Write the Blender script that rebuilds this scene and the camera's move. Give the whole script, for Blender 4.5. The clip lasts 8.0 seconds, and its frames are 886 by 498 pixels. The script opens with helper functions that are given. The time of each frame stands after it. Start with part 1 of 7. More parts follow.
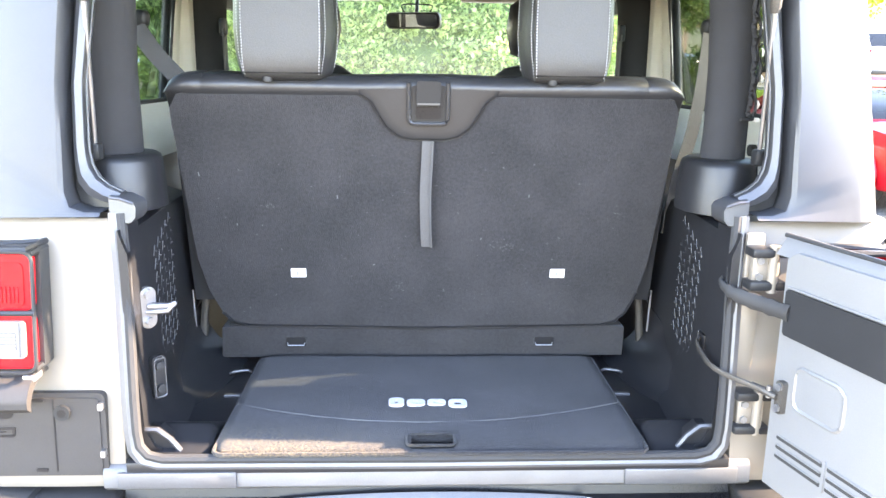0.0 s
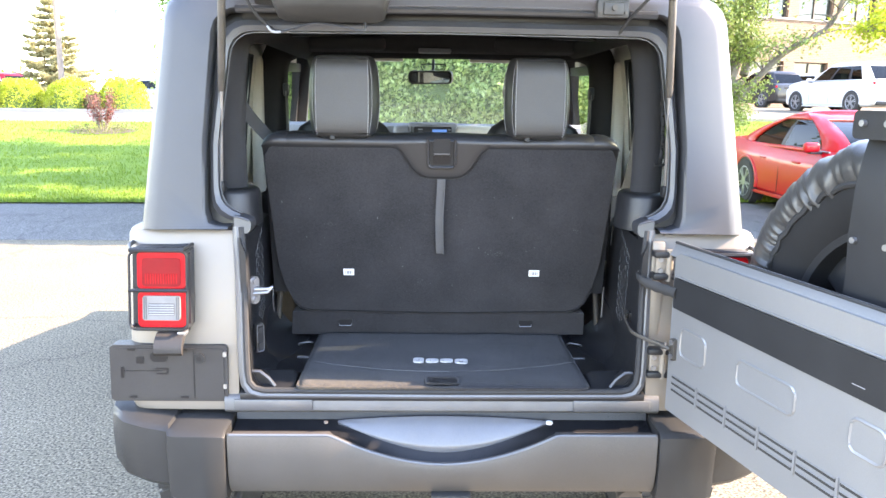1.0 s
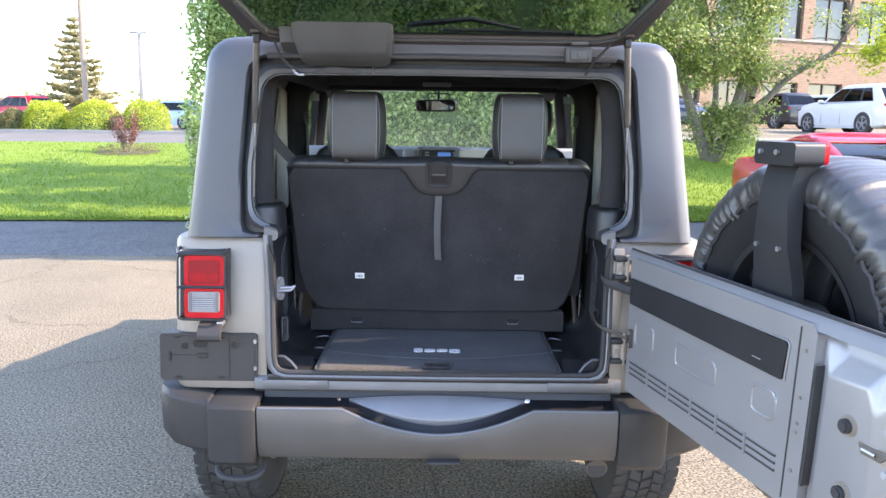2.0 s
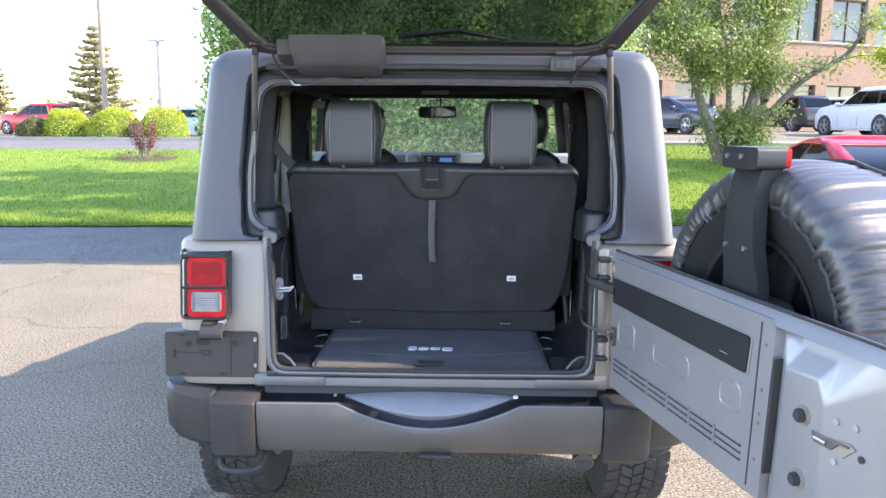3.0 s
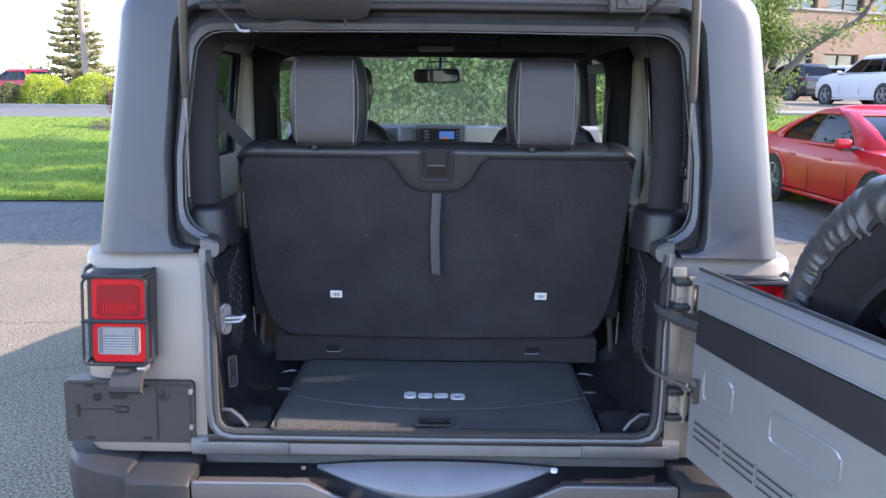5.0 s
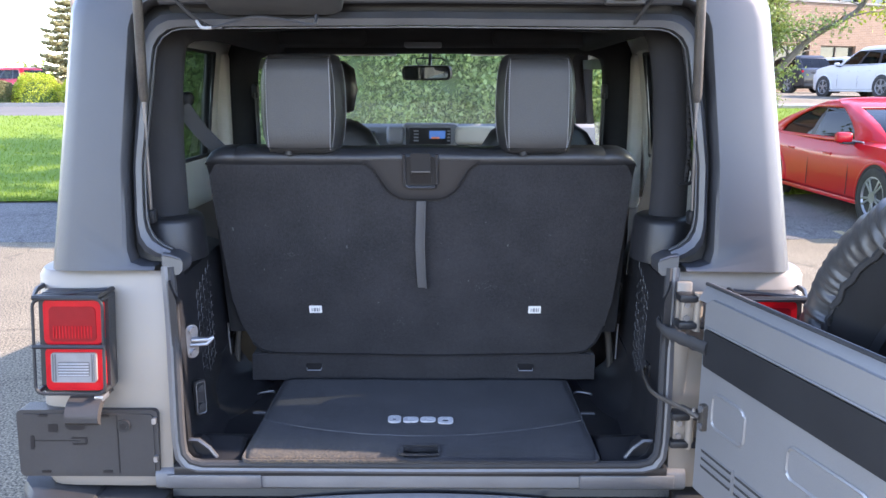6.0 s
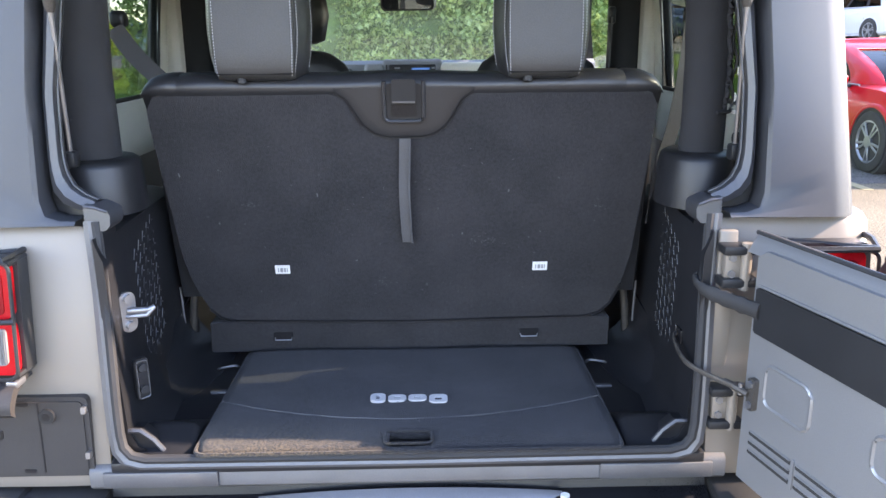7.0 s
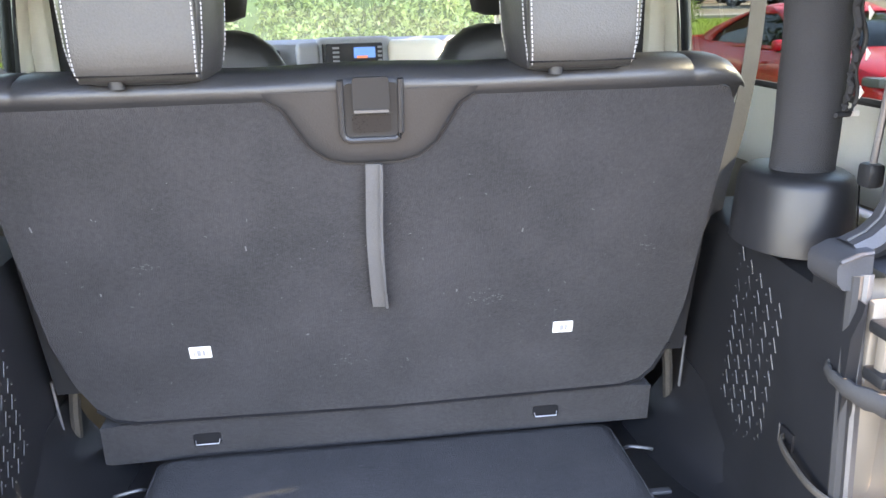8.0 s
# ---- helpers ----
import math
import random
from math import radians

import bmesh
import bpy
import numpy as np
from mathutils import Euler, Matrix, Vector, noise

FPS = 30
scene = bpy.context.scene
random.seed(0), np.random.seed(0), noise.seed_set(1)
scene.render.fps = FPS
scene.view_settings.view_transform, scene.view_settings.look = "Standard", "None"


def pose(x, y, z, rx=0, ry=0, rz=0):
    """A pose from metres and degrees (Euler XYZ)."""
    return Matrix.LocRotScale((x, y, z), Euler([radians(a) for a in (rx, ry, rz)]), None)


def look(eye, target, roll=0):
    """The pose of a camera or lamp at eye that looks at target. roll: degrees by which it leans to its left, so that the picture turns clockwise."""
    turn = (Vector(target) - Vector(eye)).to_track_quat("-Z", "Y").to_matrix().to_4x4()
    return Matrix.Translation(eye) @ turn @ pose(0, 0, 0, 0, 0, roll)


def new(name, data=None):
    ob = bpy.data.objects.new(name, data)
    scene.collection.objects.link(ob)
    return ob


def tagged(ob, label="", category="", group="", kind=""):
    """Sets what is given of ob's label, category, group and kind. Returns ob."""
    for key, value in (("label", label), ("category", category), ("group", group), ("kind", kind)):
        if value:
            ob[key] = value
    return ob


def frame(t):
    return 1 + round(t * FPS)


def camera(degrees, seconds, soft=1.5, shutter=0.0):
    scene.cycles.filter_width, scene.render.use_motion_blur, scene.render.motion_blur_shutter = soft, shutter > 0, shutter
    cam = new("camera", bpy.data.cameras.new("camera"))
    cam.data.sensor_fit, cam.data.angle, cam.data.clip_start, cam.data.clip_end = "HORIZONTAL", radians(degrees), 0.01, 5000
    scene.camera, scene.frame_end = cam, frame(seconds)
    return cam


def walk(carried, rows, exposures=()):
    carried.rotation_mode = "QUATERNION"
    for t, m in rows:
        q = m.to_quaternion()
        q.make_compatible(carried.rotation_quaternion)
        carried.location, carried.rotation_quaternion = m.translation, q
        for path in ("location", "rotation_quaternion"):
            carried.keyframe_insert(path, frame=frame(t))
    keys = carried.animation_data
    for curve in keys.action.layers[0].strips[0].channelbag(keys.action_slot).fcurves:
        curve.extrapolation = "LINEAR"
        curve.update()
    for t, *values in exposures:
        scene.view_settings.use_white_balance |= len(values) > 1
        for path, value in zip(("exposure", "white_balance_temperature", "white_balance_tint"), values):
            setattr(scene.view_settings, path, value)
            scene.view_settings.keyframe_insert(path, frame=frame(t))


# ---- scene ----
cam = camera(60.2, 8.0)
PATH = [
    (0, (-0.042, -1.266, 1.448), (0.046, 0.68, 0.995), 0.8),
    (0.5, (-0.035, -1.632, 1.482), (0.016, 0.323, 1.065), 0.6),
    (1, (-0.055, -1.921, 1.535), (-0.004, 0.041, 1.152), 0.8),
    (1.5, (-0.045, -2.15, 1.555), (-0.007, -0.181, 1.203), 0.9),
    (3, (0.08, -2.398, 1.571), (0.045, -0.424, 1.251), 0.4),
    (3.5, (0.075, -2.307, 1.566), (0.052, -0.335, 1.232), 0.6),
    (4, (0.032, -2.083, 1.565), (0.029, -0.115, 1.206), 0.7),
    (4.5, (0.016, -1.852, 1.56), (0.011, 0.111, 1.177), 0.7),
    (6, (0.049, -1.547, 1.576), (0.046, 0.411, 1.164), 0.1),
    (6.5, (0.063, -1.482, 1.556), (0.1, 0.473, 1.138), 0.4),
    (7, (0.037, -1.262, 1.502), (0.076, 0.666, 0.972), -0.5),
    (7.5, (-0.015, -0.942, 1.504), (0.114, 0.957, 0.89), -1.2),
    (8, (-0.028, -0.755, 1.509), (0.182, 1.141, 0.907), -1.5),
]
EXPOSURES = [
    (0.0, 4.70, 7970, 21), (0.5, 4.35, 7970, 21), (1.0, 3.80, 7720, 21), (1.5, 3.20, 7320, 23), (3.0, 2.95, 6970, 22), (3.5, 3.12, 6520, 21), (4.0, 2.92, 6370, 21), (4.5, 2.59, 6470, 23),
    (6.0, 3.0, 6770, 25), (6.5, 3.0, 6970, 25), (7.0, 3.25, 7220, 24), (7.5, 4.05, 7720, 26), (8.0, 4.40, 8170, 25),
]
walk(cam, [(t, look(eye, target, roll)) for t, eye, target, roll in PATH], EXPOSURES)

# ---- world, sun, exposure ----
SUN_DIR = Vector((1.0, 0.030, 0.625)).normalized()
world = bpy.data.worlds.new("sky")
scene.world = world
world.use_nodes = True
wn = world.node_tree
bg = wn.nodes["Background"]
sky = wn.nodes.new("ShaderNodeTexSky")
sky.sky_type = "NISHITA"
sky.sun_disc = False
sky.sun_elevation = math.asin(SUN_DIR.z)
sky.sun_rotation = math.atan2(SUN_DIR.x, SUN_DIR.y)
sky.dust_density = 0.1
sky.altitude = 600
wn.links.new(sky.outputs[0], bg.inputs[0])
bg.inputs[1].default_value = 0.15
sun_data = bpy.data.lights.new("sun", "SUN")
sun_data.energy, sun_data.angle, sun_data.color = 2.05, radians(0.6), (1.0, 0.90, 0.75)
sun = new("sun", sun_data)
sun.matrix_world = look(SUN_DIR * 50, (0, 0, 0))

# ---- materials ----


def mat(name, c1, c2=None, rough=0.5, metal=0.0, grain=200.0, stain=6.0, mix=0.5, bump=0.0, bump_scale=400.0, coat=0.0,
        spec=0.5, rough_var=0.1, sheen=0.0, island=False, translucent=0.0):
    """A procedural surface: two tones mixed by fine grain and broad stains, roughness variation and fine relief."""
    m = bpy.data.materials.new(name)
    m.use_nodes = True
    n, k = m.node_tree.nodes, m.node_tree.links
    p = n["Principled BSDF"]
    c2 = c2 or tuple(min(1, v * 1.25 + 0.004) for v in c1)
    coord = n.new("ShaderNodeTexCoord")
    fine = n.new("ShaderNodeTexNoise")
    fine.inputs["Scale"].default_value, fine.inputs["Detail"].default_value = grain, 3
    broad = n.new("ShaderNodeTexNoise")
    broad.inputs["Scale"].default_value, broad.inputs["Detail"].default_value = stain, 5
    k.new(coord.outputs["Object"], fine.inputs[0])
    k.new(coord.outputs["Object"], broad.inputs[0])
    add = n.new("ShaderNodeMath")
    add.operation = "MULTIPLY_ADD"
    k.new(fine.outputs[0], add.inputs[0])
    add.inputs[1].default_value = 1.0 - mix
    scaled = n.new("ShaderNodeMath")
    scaled.operation = "MULTIPLY"
    k.new(broad.outputs[0], scaled.inputs[0])
    scaled.inputs[1].default_value = mix
    k.new(scaled.outputs[0], add.inputs[2])
    ramp = n.new("ShaderNodeMapRange")
    ramp.inputs[1].default_value, ramp.inputs[2].default_value = 0.32, 0.68
    k.new(add.outputs[0], ramp.inputs[0])
    blend = n.new("ShaderNodeMix")
    blend.data_type = "RGBA"
    blend.inputs[6].default_value, blend.inputs[7].default_value = (*c1, 1), (*c2, 1)
    k.new(ramp.outputs[0], blend.inputs[0])
    colour = blend.outputs[2]
    if island:
        geo = n.new("ShaderNodeNewGeometry")
        k.new(geo.outputs["Random Per Island"], blend.inputs[0])
    k.new(colour, p.inputs["Base Color"])
    rr_ = n.new("ShaderNodeMapRange")
    rr_.inputs[3].default_value, rr_.inputs[4].default_value = max(0.02, rough - rough_var), min(1, rough + rough_var)
    k.new(add.outputs[0], rr_.inputs[0])
    k.new(rr_.outputs[0], p.inputs["Roughness"])
    p.inputs["Metallic"].default_value = metal
    p.inputs["Coat Weight"].default_value = coat
    p.inputs["Coat Roughness"].default_value = 0.08
    p.inputs["Specular IOR Level"].default_value = spec
    p.inputs["Sheen Weight"].default_value = sheen
    p.inputs["Sheen Roughness"].default_value = 0.6
    if bump:
        relief = n.new("ShaderNodeTexNoise")
        relief.inputs["Scale"].default_value, relief.inputs["Detail"].default_value = bump_scale, 4
        k.new(coord.outputs["Object"], relief.inputs[0])
        b = n.new("ShaderNodeBump")
        b.inputs["Strength"].default_value, b.inputs["Distance"].default_value = bump, 0.004
        k.new(relief.outputs[0], b.inputs["Height"])
        k.new(b.outputs[0], p.inputs["Normal"])
    if translucent:
        tr = n.new("ShaderNodeBsdfTranslucent")
        k.new(colour, tr.inputs[0])
        ms = n.new("ShaderNodeMixShader")
        ms.inputs[0].default_value = translucent
        k.new(p.outputs[0], ms.inputs[1])
        k.new(tr.outputs[0], ms.inputs[2])
        k.new(ms.outputs[0], n["Material Output"].inputs[0])
    return m


def glass(name, tint, rough=0.0, haze=0.0):
    """Thin glass: a tinted clear layer under a Fresnel gloss, with a pale haze mixed over it."""
    m = bpy.data.materials.new(name)
    m.use_nodes = True
    n, k = m.node_tree.nodes, m.node_tree.links
    clear = n.new("ShaderNodeBsdfTransparent")
    clear.inputs[0].default_value = (*tint, 1)
    gloss = n.new("ShaderNodeBsdfGlossy")
    gloss.inputs["Roughness"].default_value = rough
    facing = n.new("ShaderNodeLayerWeight")
    facing.inputs[0].default_value = 0.5
    power = n.new("ShaderNodeMath")
    power.operation = "POWER"
    power.inputs[1].default_value = 5.0
    k.new(facing.outputs["Facing"], power.inputs[0])
    fres = n.new("ShaderNodeMath")
    fres.operation = "MULTIPLY_ADD"
    fres.inputs[1].default_value, fres.inputs[2].default_value = 0.6, 0.035
    k.new(power.outputs[0], fres.inputs[0])
    ms = n.new("ShaderNodeMixShader")
    k.new(fres.outputs[0], ms.inputs[0])
    k.new(clear.outputs[0], ms.inputs[1])
    k.new(gloss.outputs[0], ms.inputs[2])
    film = n.new("ShaderNodeBsdfTranslucent")
    film.inputs[0].default_value = (0.75, 0.74, 0.70, 1)
    spots = n.new("ShaderNodeTexNoise")
    spots.inputs["Scale"].default_value, spots.inputs["Detail"].default_value = 9.0, 6
    amount = n.new("ShaderNodeMath")
    amount.operation = "MULTIPLY"
    amount.inputs[1].default_value = 2.0 * haze
    k.new(spots.outputs[0], amount.inputs[0])
    hazy = n.new("ShaderNodeMixShader")
    k.new(amount.outputs[0], hazy.inputs[0])
    k.new(ms.outputs[0], hazy.inputs[1])
    k.new(film.outputs[0], hazy.inputs[2])
    k.new(hazy.outputs[0], n["Material Output"].inputs[0])
    return m


def lens(name, colour, emit=0.0):
    m = mat(name, colour, rough=0.24, grain=900, stain=40, bump=0.15, bump_scale=500, spec=0.14, rough_var=0.06)
    return m


SILVER = mat("silver_paint", (0.252, 0.219, 0.182), (0.288, 0.252, 0.212), rough=0.50, metal=0.35, grain=1500, stain=3, coat=0.06, rough_var=0.04)
SILVER_RAW = mat("silver_inner_paint", (0.255, 0.256, 0.258), (0.305, 0.306, 0.308), rough=0.40, metal=0.45, grain=800, stain=5, coat=0.12, rough_var=0.08)
FLANGE = mat("grey_flange_paint", (0.12, 0.121, 0.126), (0.17, 0.172, 0.178), rough=0.45, metal=0.5, grain=600, stain=10)
SILLPAINT = mat("worn_sill_paint", (0.12, 0.119, 0.120), (0.175, 0.173, 0.173), rough=0.5, metal=0.35, grain=500, stain=9, rough_var=0.12)
HARDTOP = mat("textured_hardtop_plastic", (0.042, 0.044, 0.050), (0.056, 0.059, 0.066), rough=0.42, grain=900, stain=4, spec=0.6, bump=0.10, bump_scale=1800, rough_var=0.06)
LINER = mat("pale_hardtop_liner", (0.68, 0.66, 0.60), (0.78, 0.76, 0.70), rough=0.8, grain=700, stain=8, bump=0.3, bump_scale=900)
HEADLINER = mat("dark_headliner_cloth", (0.042, 0.042, 0.045), (0.062, 0.062, 0.066), rough=0.95, grain=900, stain=12, bump=0.4, bump_scale=1200)
PLASTIC = mat("black_satin_plastic", (0.016, 0.0165, 0.018), (0.027, 0.028, 0.030), rough=0.42, spec=0.36, grain=900, stain=9, bump=0.10, bump_scale=1500)
BUMPER = mat("weathered_bumper_plastic", (0.024, 0.0237, 0.0240), (0.040, 0.0393, 0.039), spec=0.32, rough=0.46, grain=700, stain=7, bump=0.15, bump_scale=1600, rough_var=0.12)
# Bumper plastic made lighter and warmer: light from the sunlit ground is painted in.
BUMPER_FACE = mat("warm_lit_bumper_plastic", (0.062, 0.056, 0.052), (0.092, 0.083, 0.076), rough=0.42, grain=500, stain=5, bump=0.1, bump_scale=1400, rough_var=0.1)
# Pale grey carries the sky's reflection on the bumper plastic.
SCOOP = mat("sky_sheen_step", (0.13, 0.135, 0.145), (0.18, 0.186, 0.198), rough=0.30, metal=0.25, grain=500, stain=9, rough_var=0.06)
WIPERCOVER = mat("grey_moulded_plastic", (0.060, 0.060, 0.061), (0.085, 0.085, 0.086), spec=0.4, rough=0.42, grain=700, stain=9, bump=0.12, bump_scale=1500)
PLATE = mat("dark_plate_plastic", (0.036, 0.0325, 0.031), (0.052, 0.0475, 0.045), spec=0.3, rough=0.50, grain=700, stain=9, bump=0.12, bump_scale=1500)
DASHMARK = mat("pressed_dash_edge", (0.045, 0.046, 0.050), (0.065, 0.067, 0.072), rough=0.5)
STEP = mat("glossy_step_plastic", (0.010, 0.010, 0.011), (0.018, 0.018, 0.020), rough=0.30, spec=0.35, grain=500, stain=10, rough_var=0.12)
TRIM = mat("grained_interior_plastic", (0.011, 0.0115, 0.013), (0.019, 0.0195, 0.022), rough=0.36, grain=900, stain=8, bump=0.12, bump_scale=1400)
DASH = mat("grey_dash_plastic", (0.20, 0.21, 0.23), (0.27, 0.28, 0.30), rough=0.6, grain=900, stain=9, bump=0.2, bump_scale=1200)
CARPET = mat("black_carpet", (0.013, 0.0125, 0.0135), (0.038, 0.036, 0.0385), rough=0.98, grain=190, stain=8, mix=0.52, bump=0.55, bump_scale=600, sheen=0.16, spec=0.2)
LEATHER = mat("black_leather", (0.020, 0.0202, 0.0218), (0.030, 0.0304, 0.0328), spec=0.6, rough=0.38, grain=350, stain=12, bump=0.12, bump_scale=420, rough_var=0.08)
# Leather in a lighter tone: light on the rear-facing panel is in the colour.
LIT_LEATHER = mat("lit_leather", (0.038, 0.037, 0.0365), (0.053, 0.0515, 0.050), rough=0.42, grain=350, stain=9, bump=0.2, bump_scale=420, rough_var=0.08)
THREAD = mat("pale_thread", (0.30, 0.30, 0.31), (0.42, 0.42, 0.43), rough=0.8, grain=900)
WEB = mat("grey_webbing", (0.085, 0.083, 0.085), (0.13, 0.128, 0.13), rough=0.9, grain=900, bump=0.6, bump_scale=900)
PAD = mat("black_bar_padding_cloth", (0.017, 0.017, 0.019), (0.032, 0.032, 0.035), rough=0.9, grain=800, stain=10, bump=0.5, bump_scale=700)
RUBBER = mat("black_rubber", (0.022, 0.022, 0.023), (0.036, 0.036, 0.037), rough=0.72, grain=500, stain=14, bump=0.2, bump_scale=900)
TYRE = mat("tyre_rubber", (0.020, 0.020, 0.021), (0.050, 0.048, 0.046), rough=0.85, grain=300, stain=10, bump=0.3, bump_scale=700)
# Tyre rubber again, darkened for the shade inside the spare's cover.
SHADED_RUBBER = mat("shaded_tyre_rubber", (0.010, 0.010, 0.0105), (0.018, 0.018, 0.0185), rough=0.7, spec=0.3, grain=400, stain=12, bump=0.2, bump_scale=700)
SEAL = mat("grey_seal_rubber", (0.038, 0.039, 0.043), (0.062, 0.063, 0.068), rough=0.32, grain=600, stain=14, spec=0.7)
VINYL = mat("black_vinyl_cover", (0.036, 0.036, 0.036), (0.064, 0.063, 0.061), rough=0.38, grain=300, stain=6, bump=0.12, bump_scale=60, rough_var=0.08, spec=0.6)
STEEL = mat("zinc_steel", (0.30, 0.30, 0.31), (0.42, 0.42, 0.43), rough=0.38, metal=0.85, grain=500, stain=20, rough_var=0.12)
DARKSTEEL = mat("dark_steel", (0.07, 0.065, 0.06), (0.14, 0.125, 0.11), rough=0.55, metal=0.6, grain=400, stain=20)
ALLOY = mat("alloy_rim", (0.30, 0.31, 0.33), (0.38, 0.39, 0.41), rough=0.35, metal=0.8, grain=400, stain=14)
RED_LENS = lens("red_lamp_lens", (0.42, 0.006, 0.010))
RED_INNER = lens("dark_red_inner_lens", (0.20, 0.004, 0.007))
PALE_LENS = lens("pale_lens_border", (0.205, 0.195, 0.19))
CLEAR_LENS = lens("clear_lamp_lens", (0.115, 0.112, 0.11))
WHITE = mat("white_label", (0.75, 0.75, 0.73), (0.82, 0.82, 0.80), rough=0.6, grain=300)
GREYMARK = mat("grey_print", (0.25, 0.25, 0.26), rough=0.7)
LOGO = mat("pale_embroidery", (0.46, 0.46, 0.47), (0.62, 0.62, 0.63), rough=0.85, grain=900, bump=0.6, bump_scale=900)
SCREEN = bpy.data.materials.new("radio_screen")
SCREEN.use_nodes = True
SCREEN.node_tree.nodes["Principled BSDF"].inputs["Base Color"].default_value = (0.02, 0.04, 0.10, 1)
SCREEN.node_tree.nodes["Principled BSDF"].inputs["Emission Color"].default_value = (0.10, 0.32, 0.9, 1)
SCREEN.node_tree.nodes["Principled BSDF"].inputs["Emission Strength"].default_value = 0.07
SCREEN_RED = bpy.data.materials.new("radio_screen_orange")
SCREEN_RED.use_nodes = True
SCREEN_RED.node_tree.nodes["Principled BSDF"].inputs["Base Color"].default_value = (0.3, 0.12, 0.06, 1)
SCREEN_RED.node_tree.nodes["Principled BSDF"].inputs["Emission Color"].default_value = (0.7, 0.25, 0.15, 1)
SCREEN_RED.node_tree.nodes["Principled BSDF"].inputs["Emission Strength"].default_value = 0.05
CLEAR = glass("clear_glass", (0.93, 0.96, 0.94))
# Windscreen with a pale haze painted in, to brighten the view through it.
HAZED = glass("hazed_windscreen_glass", (0.94, 0.97, 0.95), haze=0.012)
TINT = glass("privacy_glass", (0.44, 0.48, 0.46))
TINT_DEEP = glass("tinted_liftglass", (0.44, 0.48, 0.45))
# Brown tint paints the sunlit ground's reflection on the black frame.
BORDER = mat("ground_reflection_glass_frame", (0.044, 0.039, 0.036), (0.064, 0.058, 0.054), rough=0.34, spec=0.5, grain=700, stain=9)
MIRROR = mat("mirror_silver", (0.85, 0.85, 0.86), (0.86, 0.86, 0.87), rough=0.03, metal=1.0, rough_var=0.01)
CREAM = mat("pale_vinyl", (0.62, 0.60, 0.52), (0.72, 0.70, 0.62), rough=0.7, grain=500)

MATCARPET = mat("dark_blue_black_carpet", (0.012, 0.012, 0.014), (0.040, 0.038, 0.040), rough=0.98, grain=150, stain=9, mix=0.6, bump=1.0, bump_scale=520, sheen=0.15, spec=0.15)


def grit_and_sun_patch(m):
    """Tan grit trodden into the rear edge of the cargo mat, also painting the patch of sun there."""
    n, k = m.node_tree.nodes, m.node_tree.links
    p = n["Principled BSDF"]
    old = p.inputs["Base Color"].links[0].from_socket
    geo = n.new("ShaderNodeNewGeometry")
    sep = n.new("ShaderNodeSeparateXYZ")
    k.new(geo.outputs["Position"], sep.inputs[0])
    near = n.new("ShaderNodeMapRange")
    near.inputs[1].default_value, near.inputs[2].default_value = 0.05, -0.06
    k.new(sep.outputs[1], near.inputs[0])
    dots = n.new("ShaderNodeTexNoise")
    dots.inputs["Scale"].default_value, dots.inputs["Detail"].default_value = 260, 5
    k.new(geo.outputs["Position"], dots.inputs["Vector"])
    sharp = n.new("ShaderNodeMapRange")
    sharp.inputs[1].default_value, sharp.inputs[2].default_value = 0.40, 0.68
    k.new(dots.outputs[0], sharp.inputs[0])
    # Kept to the left part, where the sun patch lies.
    aside = n.new("ShaderNodeMapRange")
    aside.inputs[1].default_value, aside.inputs[2].default_value = 0.08, -0.22
    k.new(sep.outputs[0], aside.inputs[0])
    local = n.new("ShaderNodeMath")
    local.operation = "MULTIPLY"
    k.new(near.outputs[0], local.inputs[0])
    k.new(aside.outputs[0], local.inputs[1])
    both = n.new("ShaderNodeMath")
    both.operation = "MULTIPLY"
    k.new(local.outputs[0], both.inputs[0])
    k.new(sharp.outputs[0], both.inputs[1])
    blend = n.new("ShaderNodeMix")
    blend.data_type = "RGBA"
    blend.inputs[7].default_value = (0.12, 0.094, 0.058, 1)
    k.new(both.outputs[0], blend.inputs[0])
    k.new(old, blend.inputs[6])
    k.new(blend.outputs[2], p.inputs["Base Color"])


grit_and_sun_patch(MATCARPET)

# ---- mesh helpers ----


def smooth_bm(bm, angle=38):
    bmesh.ops.recalc_face_normals(bm, faces=bm.faces)
    lim = radians(angle)
    for f in bm.faces:
        f.smooth = True
    for e in bm.edges:
        if len(e.link_faces) == 2:
            e.smooth = e.calc_face_angle(0) < lim
    return bm


def part(name, bm, material, parent=None, label="", angle=38, recalc=True):
    """Links a bmesh as one mesh object under a thing or a part, at most two levels deep."""
    if recalc:
        smooth_bm(bm, angle)
    while parent and parent.parent and parent.parent.parent:
        parent = parent.parent
    me = bpy.data.meshes.new(name)
    bm.to_mesh(me)
    bm.free()
    me.materials.append(material)
    ob = new(name, me)
    ob.parent = parent
    if label:
        tagged(ob, label)
    return ob


def thing(name, label, category, at=(0, 0, 0), group="", kind=""):
    """An Empty at the thing's base; its parts are given in world metres and keep their places."""
    ob = new(name)
    ob.empty_display_size = 0.1
    return tagged(ob, label, category, group, kind)


def box(cx, cy, cz, sx, sy, sz, bev=0.0, seg=2, m=None):
    bm = bmesh.new()
    bmesh.ops.create_cube(bm, size=1)
    bmesh.ops.scale(bm, vec=(sx, sy, sz), verts=bm.verts)
    if bev:
        bmesh.ops.bevel(bm, geom=bm.edges[:], offset=min(bev, 0.49 * min(sx, sy, sz)), segments=seg, profile=0.5, affect="EDGES")
    bmesh.ops.translate(bm, vec=(cx, cy, cz), verts=bm.verts)
    if m:
        bm.transform(m)
    return bm


